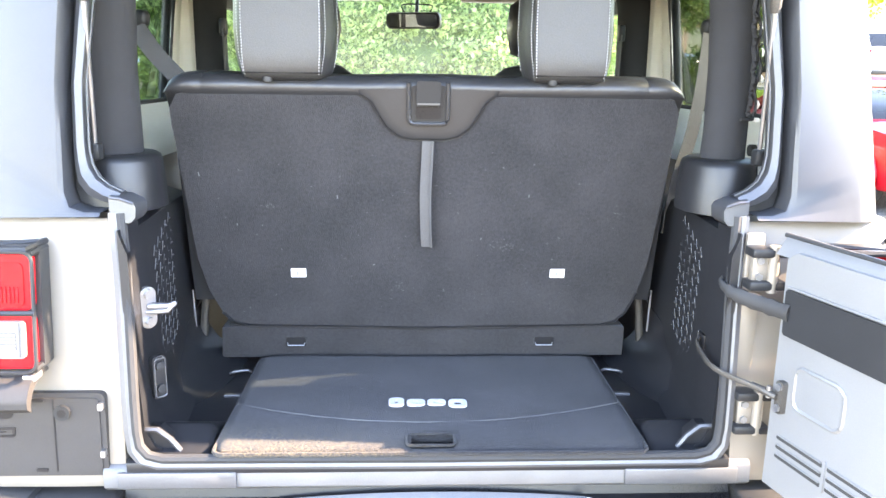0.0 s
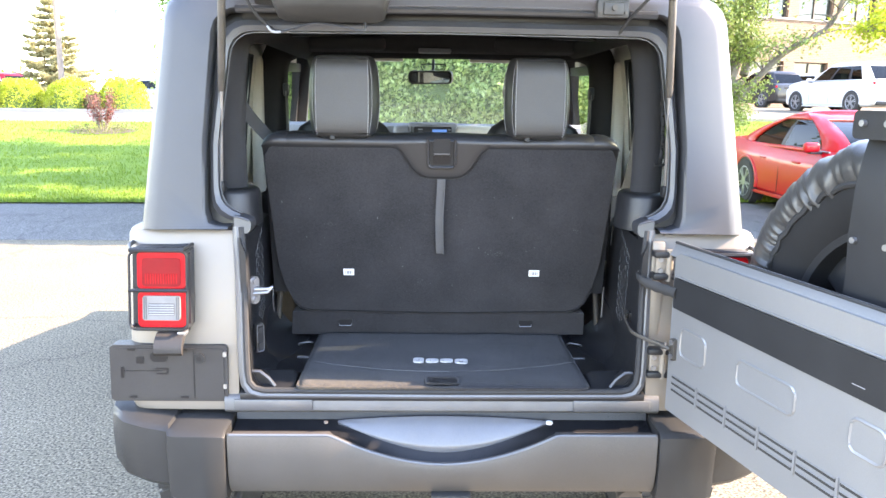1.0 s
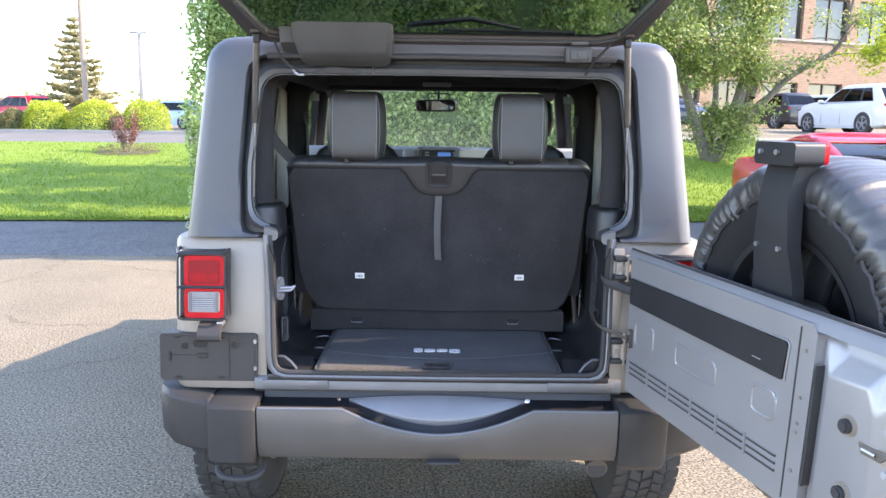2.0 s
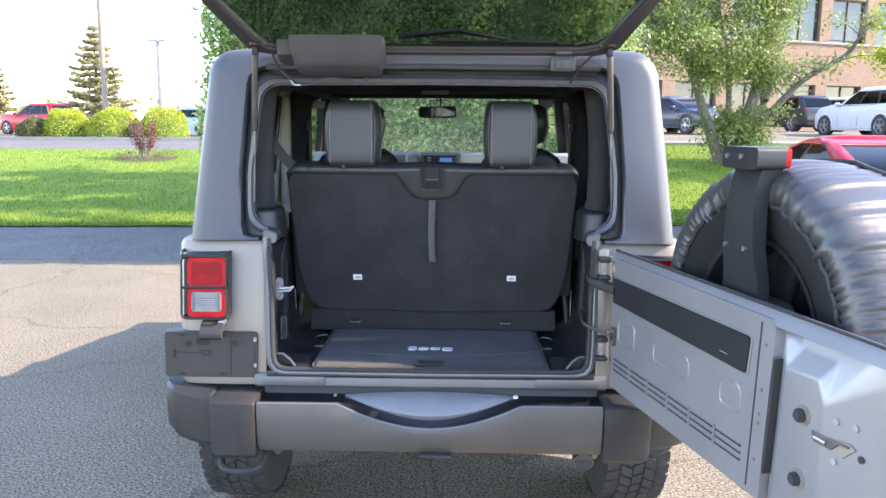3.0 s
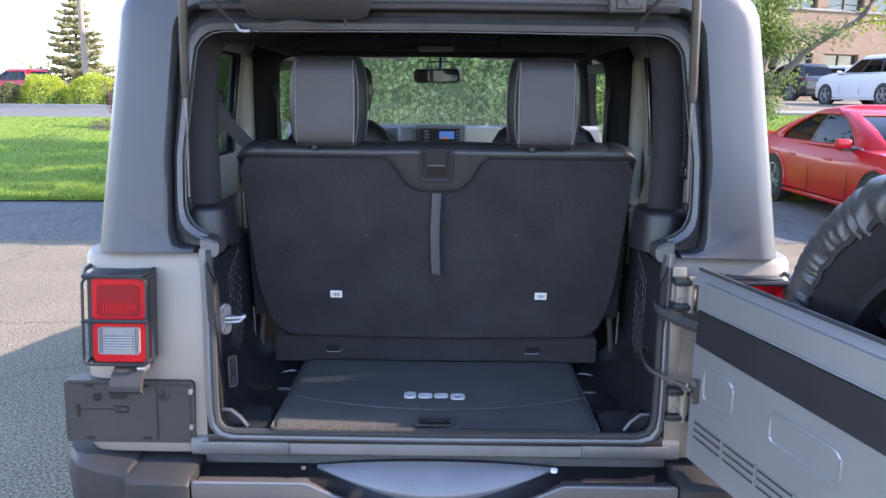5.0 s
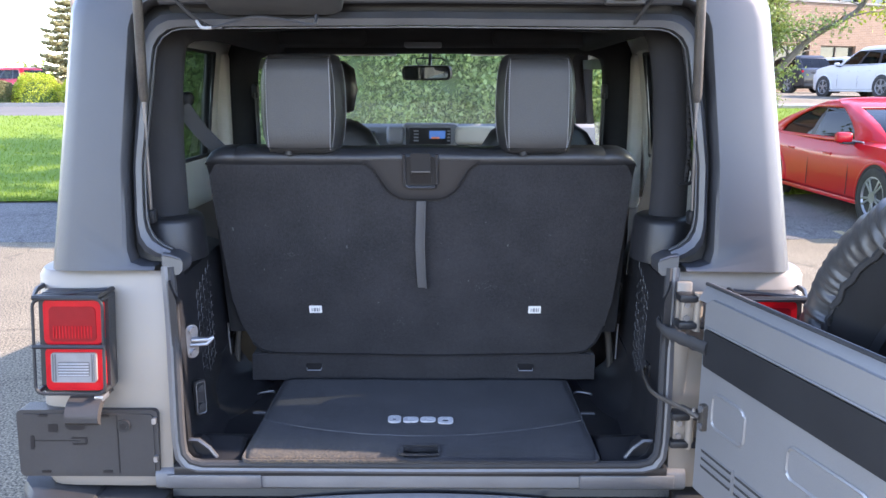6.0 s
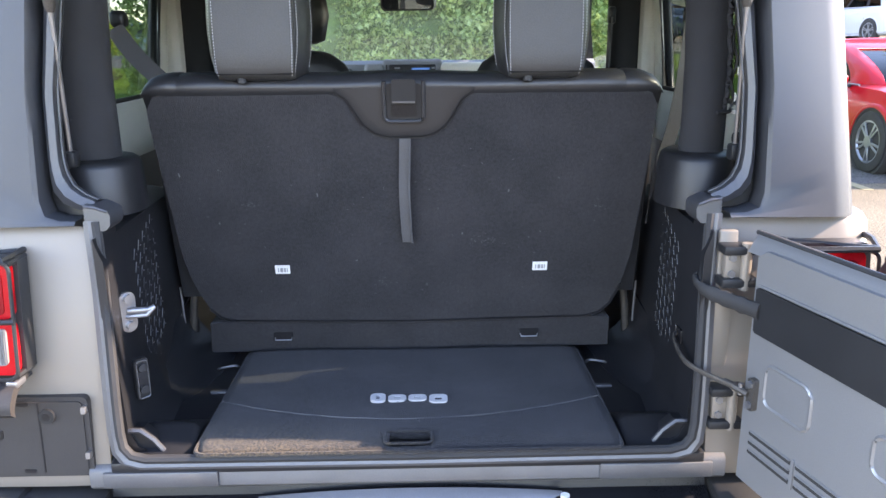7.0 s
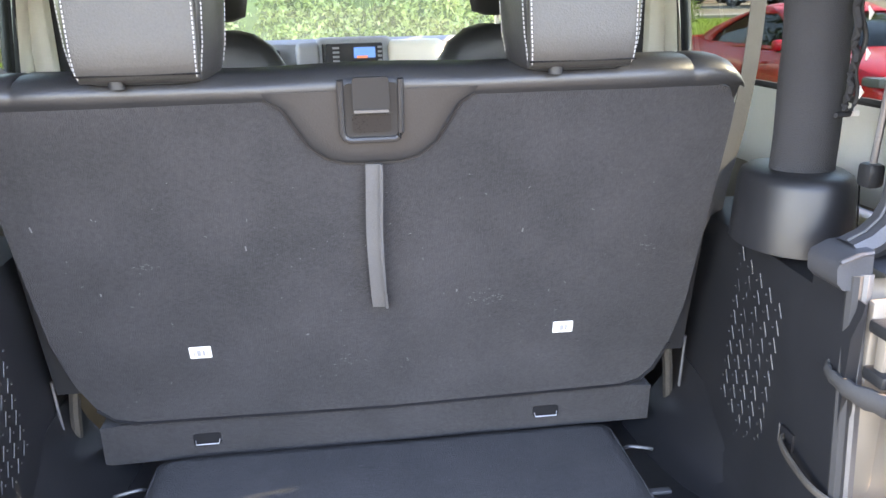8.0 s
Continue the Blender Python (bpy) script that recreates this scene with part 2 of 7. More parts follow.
def join(*parts):
    out = bmesh.new()
    for b in parts:
        tmp = bpy.data.meshes.new("tmp")
        b.to_mesh(tmp)
        b.free()
        out.from_mesh(tmp)
        bpy.data.meshes.remove(tmp)
    return out


def loft(loops, closed=True, cap=True):
    bm = bmesh.new()
    rows = [[bm.verts.new(p) for p in loop] for loop in loops]
    n = len(rows[0])
    for a, b in zip(rows, rows[1:]):
        for i in range(n if closed else n - 1):
            j = (i + 1) % n
            bm.faces.new((a[i], a[j], b[j], b[i]))
    if cap and closed:
        bm.faces.new(rows[0][::-1])
        bm.faces.new(rows[-1])
    return bm


def rrect(w, h, r, n=4, cx=0.0, cy=0.0):
    pts = []
    for sx, sy, a0 in ((1, 1, 0), (-1, 1, 90), (-1, -1, 180), (1, -1, 270)):
        for i in range(n + 1):
            a = radians(a0 + 90 * i / n)
            pts.append((cx + sx * (w / 2 - r) + r * math.cos(a), cy + sy * (h / 2 - r) + r * math.sin(a)))
    return pts


def prism(pts, f, a, b, bev=0.0):
    """A slab with the outline pts, from depth a to b; f maps (u, v, depth) to the world."""
    bm = loft([[f(u, v, a) for u, v in pts], [f(u, v, b) for u, v in pts]])
    if bev:
        edges = [e for e in bm.edges if len(e.link_faces) == 2 and e.calc_face_angle(0) > 0.9]
        bmesh.ops.bevel(bm, geom=edges, offset=bev, segments=2, profile=0.5, affect="EDGES")
    return bm


def XZ(y0, lean=0.0):
    return lambda u, v, d: (u, y0 + d + lean * (v - 1.24), v)


def YZ(x0):
    return lambda u, v, d: (x0 + d, u, v)


def XY(z0):
    return lambda u, v, d: (u, v, z0 + d)


def tube(points, r, seg=8, closed=False, flat=1.0, up=(0, 0, 1)):
    """A round or flattened tube along points."""
    pts = [Vector(p) for p in points]
    loops, n = [], len(pts)
    for i, p in enumerate(pts):
        a = pts[i - 1] if (i or closed) else p
        b = pts[(i + 1) % n] if (i < n - 1 or closed) else p
        d = (b - a).normalized()
        u = Vector(up) if abs(d.dot(Vector(up))) < 0.95 else Vector((1, 0, 0.02))
        s = d.cross(u).normalized()
        t = s.cross(d).normalized()
        rr_ = r[i] if isinstance(r, (list, tuple)) else r
        loops.append([p + s * rr_ * math.cos(2 * math.pi * k / seg) + t * rr_ * flat * math.sin(2 * math.pi * k / seg) for k in range(seg)])
    if closed:
        loops.append(loops[0])
    return loft(loops, True, not closed)


def curve_pts(points, n=8):
    """A smooth run through the points (Catmull-Rom)."""
    p = [Vector(q) for q in points]
    p = [p[0] * 2 - p[1]] + p + [p[-1] * 2 - p[-2]]
    out = []
    for i in range(1, len(p) - 2):
        for j in range(n):
            t = j / n
            out.append(0.5 * ((2 * p[i]) + (p[i + 1] - p[i - 1]) * t + (2 * p[i - 1] - 5 * p[i] + 4 * p[i + 1] - p[i + 2]) * t * t
                              + (3 * p[i] - p[i - 1] - 3 * p[i + 1] + p[i + 2]) * t ** 3))
    return out + [p[-2]]


def lathe(profile, m=None, seg=48):
    """A closed ring profile (r, h) spun round the local z axis."""
    loops = []
    for k in range(seg):
        a = 2 * math.pi * k / seg
        loops.append([(r * math.cos(a), r * math.sin(a), h) for r, h in profile])
    bm = bmesh.new()
    rows = [[bm.verts.new(p) for p in loop] for loop in loops]
    n = len(profile)
    for i in range(seg):
        a, b = rows[i], rows[(i + 1) % seg]
        for j in range(n):
            q = (a[j], b[j], b[(j + 1) % n], a[(j + 1) % n])
            if len({tuple(v.co) for v in q}) == 4:
                bm.faces.new(q)
    bmesh.ops.remove_doubles(bm, verts=bm.verts, dist=1e-6)
    if m:
        bm.transform(m)
    return bm


def disc(r, h0, h1, m=None, seg=24, bev=0.0):
    bm = bmesh.new()
    bmesh.ops.create_cone(bm, cap_ends=True, segments=seg, radius1=r, radius2=r, depth=h1 - h0)
    bmesh.ops.translate(bm, vec=(0, 0, (h0 + h1) / 2), verts=bm.verts)
    if bev:
        bmesh.ops.bevel(bm, geom=[e for e in bm.edges if e.calc_face_angle(0) > 1], offset=bev, segments=2, affect="EDGES")
    if m:
        bm.transform(m)
    return bm


def resample(pts, n):
    p = np.array(pts, float)
    d = np.r_[0, np.cumsum(np.linalg.norm(np.diff(p, axis=0), axis=1))]
    s = np.linspace(0, d[-1], n)
    return [tuple(float(np.interp(q, d, p[:, i])) for i in range(p.shape[1])) for q in s]


# ---- the off-road vehicle ----
LB = 0.12  # the rear of the body leans forward by this much per metre of height
veh = thing("off_road_vehicle", "silver two-door off-road vehicle with black hardtop, tailgate and rear glass open", "car")


def yb(z, y0=0.0):
    return y0 + LB * (z - 1.24)


def tub_corner(s):
    """A rear corner of the tub, from the tailgate opening round to the side."""
    outer = [(0.525, 0.0), (0.62, -0.002), (0.74, 0.0)] + [(0.762 + 0.05 * math.sin(radians(a)), 0.052 - 0.05 * math.cos(radians(a))) for a in (15, 35, 55, 75)] + [(0.815, 0.07), (0.815, 0.30)]
    inner = [(0.785, 0.30), (0.785, 0.075), (0.525, 0.055)]
    loops = []
    for z in (0.745, 0.76, 0.95, 1.19, 1.203):
        k = 0.006 if z in (0.745, 1.203) else 0.0
        loops.append([(s * (x - k if x > 0.6 else x), y + k + yb(z), z) for x, y in outer + inner])
    return loft(loops)


def side_panel(s):
    """The tub's side above the rear wheel, up to the door."""
    pts = [(0.30, 1.2), (0.30, 0.70), (0.36, 0.78), (0.44, 0.86), (0.55, 0.91), (0.75, 0.93), (0.95, 0.91), (1.06, 0.86), (1.14, 0.76), (1.20, 0.62), (1.22, 0.55), (1.22, 1.2)]
    return prism(pts, YZ(0), s * 0.772, s * 0.803, 0.004)


for s in (-1, 1):
    q = part("corner_panel", tub_corner(s), SILVER, veh)
    part("side_panel", side_panel(s), SILVER, veh)
    # black flare over the rear wheel
    arc = [(s * 0.83, 0.75 - 0.50 * math.cos(radians(a)), 0.42 + 0.50 * math.sin(radians(a))) for a in range(12, 170, 12)]
    part("wheel_flare", tube(arc, 0.07, 10, flat=0.45), BUMPER, veh)
    arc = [(s * 0.83, 3.15 - 0.52 * math.cos(radians(a)), 0.42 + 0.50 * math.sin(radians(a))) for a in range(5, 172, 12)]
    part("wheel_flare", tube(arc, 0.08, 10, flat=0.45), BUMPER, veh)
    # inner wheel housing wall, closes the body underneath
    part("inner_wheel_house", box(s * 0.60, 0.75, 0.76, 0.10, 0.80, 0.38, 0.03), TRIM, veh)
    # rocker, door, cowl side
    part("rocker", box(s * 0.775, 1.80, 0.50, 0.06, 1.5, 0.12, 0.02), SILVER, veh)
    dr = part("door", prism([(1.23, 0.55), (2.18, 0.55), (2.18, 1.2), (1.23, 1.2)], YZ(0), s * 0.765, s * 0.80, 0.012), SILVER, veh)
    part("door_handle", box(s * 0.812, 1.34, 1.08, 0.03, 0.14, 0.035, 0.01), PLASTIC, dr)
    wf = [(1.24, 1.19), (1.24, 1.68), (1.97, 1.70), (2.14, 1.19)]
    loops = []
    for k, x in ((0.0, 0.775), (0.0, 0.745), (0.05, 0.745), (0.05, 0.775)):
        cy, cz = 1.66, 1.43
        loops.append([(s * (x - 0.16 * max(0, z - 1.2) ), cy + (y - cy) * (1 - k * 2.2), cz + (z - cz) * (1 - k * 3)) for y, z in wf])
    part("window_surround", loft(loops + [loops[0]], True, False), PLASTIC, dr)
    part("door_glass", loft([[(s * (x - 0.16 * max(0, z - 1.2)), y, z) for y, z in wf] for x in (0.757, 0.761)]), CLEAR, dr).visible_shadow = False
    mb = part("side_mirror", box(s * 0.97, 2.05, 1.30, 0.20, 0.09, 0.19, 0.035, 3), PLASTIC, veh)
    part("mirror_plate", box(s * 0.97, 2.003, 1.30, 0.16, 0.004, 0.15), MIRROR, mb)
    part("mirror_arm", box(s * 0.84, 2.05, 1.24, 0.10, 0.05, 0.04, 0.012), PLASTIC, mb)
    part("front_fender", box(s * 0.66, 2.95, 0.98, 0.38, 1.18, 0.05, 0.02), SILVER, veh)
    part("cowl_side", prism([(2.19, 0.55), (2.52, 0.62), (2.56, 1.02), (2.50, 1.2), (2.19, 1.2)], YZ(0), s * 0.765, s * 0.80, 0.008), SILVER, veh)

# front end
hood = [[(-w, y, z - 0.10), (-w, y, z - 0.02), (-w * 0.93, y, z), (-w * 0.5, y, z + 0.025), (0, y, z + 0.03), (w * 0.5, y, z + 0.025), (w * 0.93, y, z), (w, y, z - 0.02), (w, y, z - 0.10)]
        for y, w, z in ((2.32, 0.76, 1.21), (2.6, 0.745, 1.215), (3.1, 0.66, 1.19), (3.42, 0.60, 1.15), (3.50, 0.59, 1.10))]
part("hood", loft(hood), SILVER, veh)
grille = part("grille", box(0, 3.50, 0.93, 1.16, 0.06, 0.40, 0.03), SILVER, veh)
for i in range(7):
    part("grille_slot", box(-0.24 + 0.08 * i, 3.532, 0.94, 0.045, 0.006, 0.26, 0.002), RUBBER, grille)
for s in (-1, 1):
    part("headlamp", disc(0.09, 0, 0.03, Matrix.Translation((s * 0.43, 3.53, 0.96)) @ Matrix.Rotation(radians(-90), 4, "X")), CLEAR_LENS, veh)
part("front_bumper", box(0, 3.72, 0.60, 1.60, 0.18, 0.18, 0.04, 3), BUMPER, veh)
part("engine_block_cover", box(0, 2.95, 0.80, 0.90, 1.2, 0.5, 0.03), DARKSTEEL, veh)
part("firewall", box(0, 2.20, 0.86, 1.5, 0.03, 0.66, 0.005), TRIM, veh)
part("underbody", box(0, 1.95, 0.53, 1.05, 3.3, 0.10, 0.02), DARKSTEEL, veh)
part("cabin_floor", box(0, 1.32, 0.585, 1.50, 1.72, 0.03, 0.005), CARPET, veh)
# Unseen chassis parts, added to block light and darken the ground below.
part("muffler", box(0.02, 0.42, 0.520, 0.66, 0.26, 0.15, 0.06, 4), DARKSTEEL, veh)
part("skid_plate", box(0.0, 1.55, 0.40, 0.80, 1.3, 0.20, 0.04), DARKSTEEL, veh)
for s in (-1, 1):
    part("frame_rail", box(s * 0.42, 1.85, 0.50, 0.09, 3.0, 0.13, 0.012), DARKSTEEL, veh)
    part("damper", tube([(s * 0.50, 0.62, 0.36), (s * 0.46, 0.55, 0.62)], 0.028, 10), DARKSTEEL, veh)
part("differential", lathe([(0.0, -0.13), (0.08, -0.12), (0.13, -0.06), (0.145, 0.0), (0.13, 0.06), (0.08, 0.12), (0.0, 0.13)], Matrix.Translation((0.0, 0.72, 0.405)) @ Matrix.Rotation(radians(90), 4, "X"), 20), DARKSTEEL, veh)
part("rear_bulkhead", box(0, 0.47, 0.69, 1.0, 0.02, 0.22), TRIM, veh)

# windshield
wl = []
for k, dy in ((0, 0.0), (0, 0.05), (1, 0.05), (1, 0.0)):
    a = [(-0.76, 2.20, 1.20), (0.76, 2.20, 1.20), (0.70, 1.93, 1.80), (-0.70, 1.93, 1.80)]
    b = [(-0.69, 2.17, 1.27), (0.69, 2.17, 1.27), (0.61, 1.955, 1.745), (-0.61, 1.955, 1.745)]
    wl.append([(x, y + dy - 0.02, z) for x, y, z in (b if k else a)])
part("windshield_surround", loft(wl + [wl[0]], True, False), PLASTIC, veh)
g = part("windshield", loft([[(-0.70, 2.175 + d, 1.26), (0.70, 2.175 + d, 1.26), (0.615, 1.95 + d, 1.75), (-0.615, 1.95 + d, 1.75)] for d in (0.0, 0.004)]), HAZED, veh)
g.visible_shadow = False
for s in (-1, 1):
    v = part("sun_visor", box(s * 0.36, 1.91, 1.735, 0.40, 0.02, 0.04, 0.008), CREAM, veh, "pale sun visor folded up")

# hardtop shell: sections along the length, window holes left open
prof = [(0.772, 1.205), (0.770, 1.25), (0.757, 1.36), (0.749, 1.44), (0.737, 1.55), (0.7205, 1.685), (0.717, 1.70)]
prof += [(0.635 + 0.082 * math.cos(radians(a)), 1.722 + 0.082 * math.sin(radians(a))) for a in (10, 30, 50, 70, 90)]
prof += [(0.42, 1.815), (0.2, 1.824), (0.0, 1.827)]
full = prof + [(-x, z) for x, z in prof[-2::-1]]
ys = [0.06, 0.14, 0.20, 0.45, 0.70, 0.98, 1.05, 1.22, 1.5, 1.75, 1.93]


def shell(inset, keep):
    bm = bmesh.new()
    rows = []
    for y in ys:
        rows.append([bm.verts.new((math.copysign(max(0, abs(x) - inset), x) if abs(x) > 0.66 else x, y + (yb(z) * (0.14 - y) / 0.08 if y < 0.14 else 0), z - (inset if abs(x) < 0.66 else 0))) for x, z in full])
    for j in range(len(ys) - 1):
        for i in range(len(full) - 1):
            x, z = (full[i][0] + full[i + 1][0]) / 2, (full[i][1] + full[i + 1][1]) / 2
            y = (ys[j] + ys[j + 1]) / 2
            if (0.20 < y < 0.98 and 1.36 < z < 1.685) or (y > 1.22 and z < 1.70):
                continue
            if keep(x, y, z):
                bm.faces.new((rows[j][i], rows[j][i + 1], rows[j + 1][i + 1], rows[j + 1][i]))
    return bm


top = part("hardtop", shell(0.0, lambda x, y, z: True), HARDTOP, veh, "black textured hardtop shell")
sol = top.modifiers.new("thick", "SOLIDIFY")
sol.thickness, sol.offset = 0.014, -1
lin = part("hardtop_liner", shell(0.026, lambda x, y, z: abs(x) > 0.67 and y > 0.1), LINER, veh, "pale inner wall of the hardtop")
sol = lin.modifiers.new("thick", "SOLIDIFY")
sol.thickness, sol.offset = 0.008, -1
hl = part("headliner", shell(0.03, lambda x, y, z: abs(x) <= 0.67 and y > 0.1), HEADLINER, veh, "dark cloth headliner")
sol = hl.modifiers.new("thick", "SOLIDIFY")
sol.thickness, sol.offset = 0.008, -1
for s in (-1, 1):
    w = part("quarter_window", loft([[(s * (0.757 - 0.115 * (z - 1.33) - d), y, z) for y, z in ((0.19, 1.35), (0.99, 1.35), (0.99, 1.69), (0.19, 1.69))] for d in (0.006, 0.010)]), TINT, veh, "dark tinted side glass")
    rimpts = [(s * (0.731 - 0.115 * (z - 1.33)), y, z) for y, z in ((0.20, 1.36), (0.98, 1.36), (0.98, 1.685), (0.20, 1.685))]
    part("window_seal", tube([Vector(p) for p in rimpts], 0.007, 6, closed=True), RUBBER, w)
    part("fastener_knob", disc(0.013, 0, 0.02, Matrix.Translation((s * 0.737, 0.42, 1.285)) @ Matrix.Rotation(radians(-90 * s), 4, "Y")), RUBBER, veh)


# rear face of the hardtop: inverted-U strips round the glass opening
def upath(bottom, wt, zt, rt, crown=0.0, n=44):
    """Right half from the bottom up and over to the middle, then mirrored."""
    half = list(bottom)
    half += [(wt - rt + rt * math.cos(radians(a)), zt - rt + rt * math.sin(radians(a))) for a in range(0, 91, 10)]
    half += [(0.0, zt + crown)]
    half = resample(half, n)
    return half + [(-x, z) for x, z in half[-2::-1]]


def ustrip(rows):
    loops = []
    for path, y in rows:
        loops.append([(x, yb(z, y), z) for x, z in path])
    return loft(loops, False, False)


o0 = upath([(0.772, 1.205)], 0.714, 1.805, 0.085, 0.022)
o1 = upath([(0.767, 1.206)], 0.709, 1.800, 0.085, 0.022)
o2 = upath([(0.750, 1.207)], 0.694, 1.789, 0.08, 0.020)
o3 = upath([(0.720, 1.208)], 0.668, 1.772, 0.075, 0.014)
i0 = upath([(0.545, 1.21), (0.590, 1.211), (0.604, 1.222), (0.609, 1.24), (0.607, 1.42)], 0.583, 1.752, 0.065, 0.006)
i1 = upath([(0.545, 1.216), (0.585, 1.217), (0.598, 1.227), (0.602, 1.244), (0.603, 1.42)], 0.580, 1.747, 0.06, 0.006)
i2 = upath([(0.526, 1.226), (0.566, 1.235), (0.586, 1.256), (0.592, 1.295), (0.592, 1.42)], 0.566, 1.724, 0.06, 0.004)
i3 = upath([(0.522, 1.235), (0.555, 1.246), (0.576, 1.267), (0.583, 1.305), (0.583, 1.42)], 0.556, 1.710, 0.06, 0.004)
i4 = upath([(0.517, 1.245), (0.546, 1.257), (0.566, 1.277), (0.573, 1.315), (0.573, 1.42)], 0.546, 1.697, 0.06, 0.004)
part("hardtop_rear", ustrip([(o0, 0.075), (o0, 0.035), (o1, 0.008), (o2, -0.012), (o3, -0.022), (i0, -0.022), (i1, -0.016), (i1, 0.03)]), HARDTOP, top)
part("glass_recess", ustrip([(i1, 0.026), (i1, 0.034), (i2, 0.034), (i2, 0.02)]), STEP, top)
part("opening_seal", ustrip([(i2, 0.03), (i2, 0.006), (i3, -0.004), (i4, 0.0), (i4, 0.030), (i3, 0.045)]), SEAL, top, "grey rubber seal round the rear opening")
edge = upath([(0.517, 1.247), (0.544, 1.259), (0.563, 1.279), (0.570, 1.317), (0.570, 1.42)], 0.543, 1.694, 0.06, 0.004)
part("seal_bead", tube([(x, yb(z, 0.012), z) for x, z in edge], 0.0016, 6, up=(0, 1, 0)), FLANGE, top, "pale bead along the seal")

# tub opening: metal flange, rubber seal and sill
path = [(-0.513, 1.215), (-0.507, 1.10), (-0.503, 0.90), (-0.500, 0.835), (-0.492, 0.808), (-0.47, 0.797), (0, 0.795), (0.47, 0.797), (0.492, 0.808), (0.500, 0.835), (0.503, 0.90), (0.507, 1.10), (0.513, 1.215)]
part("opening_flange", tube([(x * 1.022, yb(z, -0.006), z if z > 0.84 else z - 0.008) for x, z in resample(path, 70)], 0.013, 8, up=(0, 1, 0)), FLANGE, veh)
part("tailgate_seal", tube([(x * 1.0, yb(z, -0.012), z + (0.004 if z < 0.82 else 0)) for x, z in resample(path, 70)], 0.0085, 8, up=(0, 1, 0)), RUBBER, veh, "black rubber seal round the tailgate opening")
sill = [(-0.062, 0.782), (-0.066, 0.776), (-0.066, 0.748), (-0.055, 0.738), (0.06, 0.738), (0.06, 0.790), (-0.05, 0.790)]
part("sill", loft([[(x, y, z) for y, z in sill] for x in (-0.56, -0.3, 0, 0.3, 0.56)]), SILLPAINT, veh, "bare silver sill under the opening")
for s in (-1, 1):
    part("sill_cap", box(s * 0.435, -0.069, 0.763, 0.20, 0.008, 0.030, 0.003), FLANGE, veh)
    lug = [(0.492, 1.232), (0.488, 1.224), (0.489, 1.208), (0.496, 1.200), (0.506, 1.199), (0.516, 1.206), (0.530, 1.216), (0.546, 1.224), (0.550, 1.236), (0.536, 1.243), (0.512, 1.241)]
    lug = [(min(u, 0.531), v) for u, v in lug[:7] + lug[8:]]
    part("corner_lug", prism([(s * u, v) for u, v in lug], XZ(-0.004, LB), -0.012, 0.045, 0.007), SEAL, veh, angle=70)
    part("lug_ridge", tube([(s * 0.492, yb(1.236, -0.016), 1.231), (s * 0.512, yb(1.24, -0.018), 1.239), (s * 0.530, yb(1.24, -0.014), 1.240)], 0.003, 8), SEAL, veh)
    if s > 0:
        part("pillar_face", box(s * 0.541, -0.030, 0.99, 0.032, 0.012, 0.40, 0.004, m=Matrix.Shear("XY", 4, (0, 0))), SILVER, veh)


# ---- rear bumper ----
def scoop(x):
    k = abs(x) / 0.285
    return 0.0 if k >= 1 else 0.078 * (1 - k ** 1.9)


xs = [-0.537 + 1.074 * i / 48 for i in range(49)]
loops = []
for x in xs:
    zt = 0.716 - scoop(x)
    loops.append([(x, 0.02, 0.56), (x, -0.09, 0.548), (x, -0.122, 0.552), (x, -0.138, 0.575), (x, -0.146, 0.62 - scoop(x) * 0.2), (x, -0.147, zt - 0.008), (x, -0.143, zt), (x, -0.135, zt + 0.001), (x, -0.128, zt - 0.012), (x, 0.02, zt - 0.03)])
bmp = part("rear_bumper", loft(loops), BUMPER_FACE, veh, "dark grey plastic rear bumper with a dished step")


def step_loop(x):
    zt = 0.716 - scoop(x)
    return [(x, -0.136, zt - 0.006), (x, -0.127, zt - 0.018 + scoop(x) * 0.06), (x, -0.108, 0.697 - scoop(x) * 0.70), (x, -0.085, 0.699 - scoop(x) * 0.36), (x, -0.066, 0.703), (x, -0.040, 0.712), (x, -0.03, 0.742), (x, -0.03, 0.60), (x, -0.136, 0.60)]


part("bumper_step", loft([step_loop(x) for x in np.linspace(-0.537, 0.537, 60)]), STEP, bmp, "smooth black step pad")


def dish_loop(x):
    """A lens-shaped bulge: its back edge bows up, its front edge follows the dip."""
    k = max(0.0, 1 - (x / 0.272) ** 2)
    back, front = Vector((x, -0.055, 0.716 + 0.012 * k)), Vector((x, -0.062 - 0.044 * k, 0.714 - 0.052 * k ** 1.1))
    out = [back.lerp(front, f) + Vector((0, -0.006, 0.006)) * math.sin(math.pi * f) * k for f in (0, 0.1, 0.3, 0.5, 0.7, 0.9, 1.0)]
    return out + [front + Vector((0, 0.006, -0.010 - 0.008 * k)), back + Vector((0, 0.006, -0.012))]


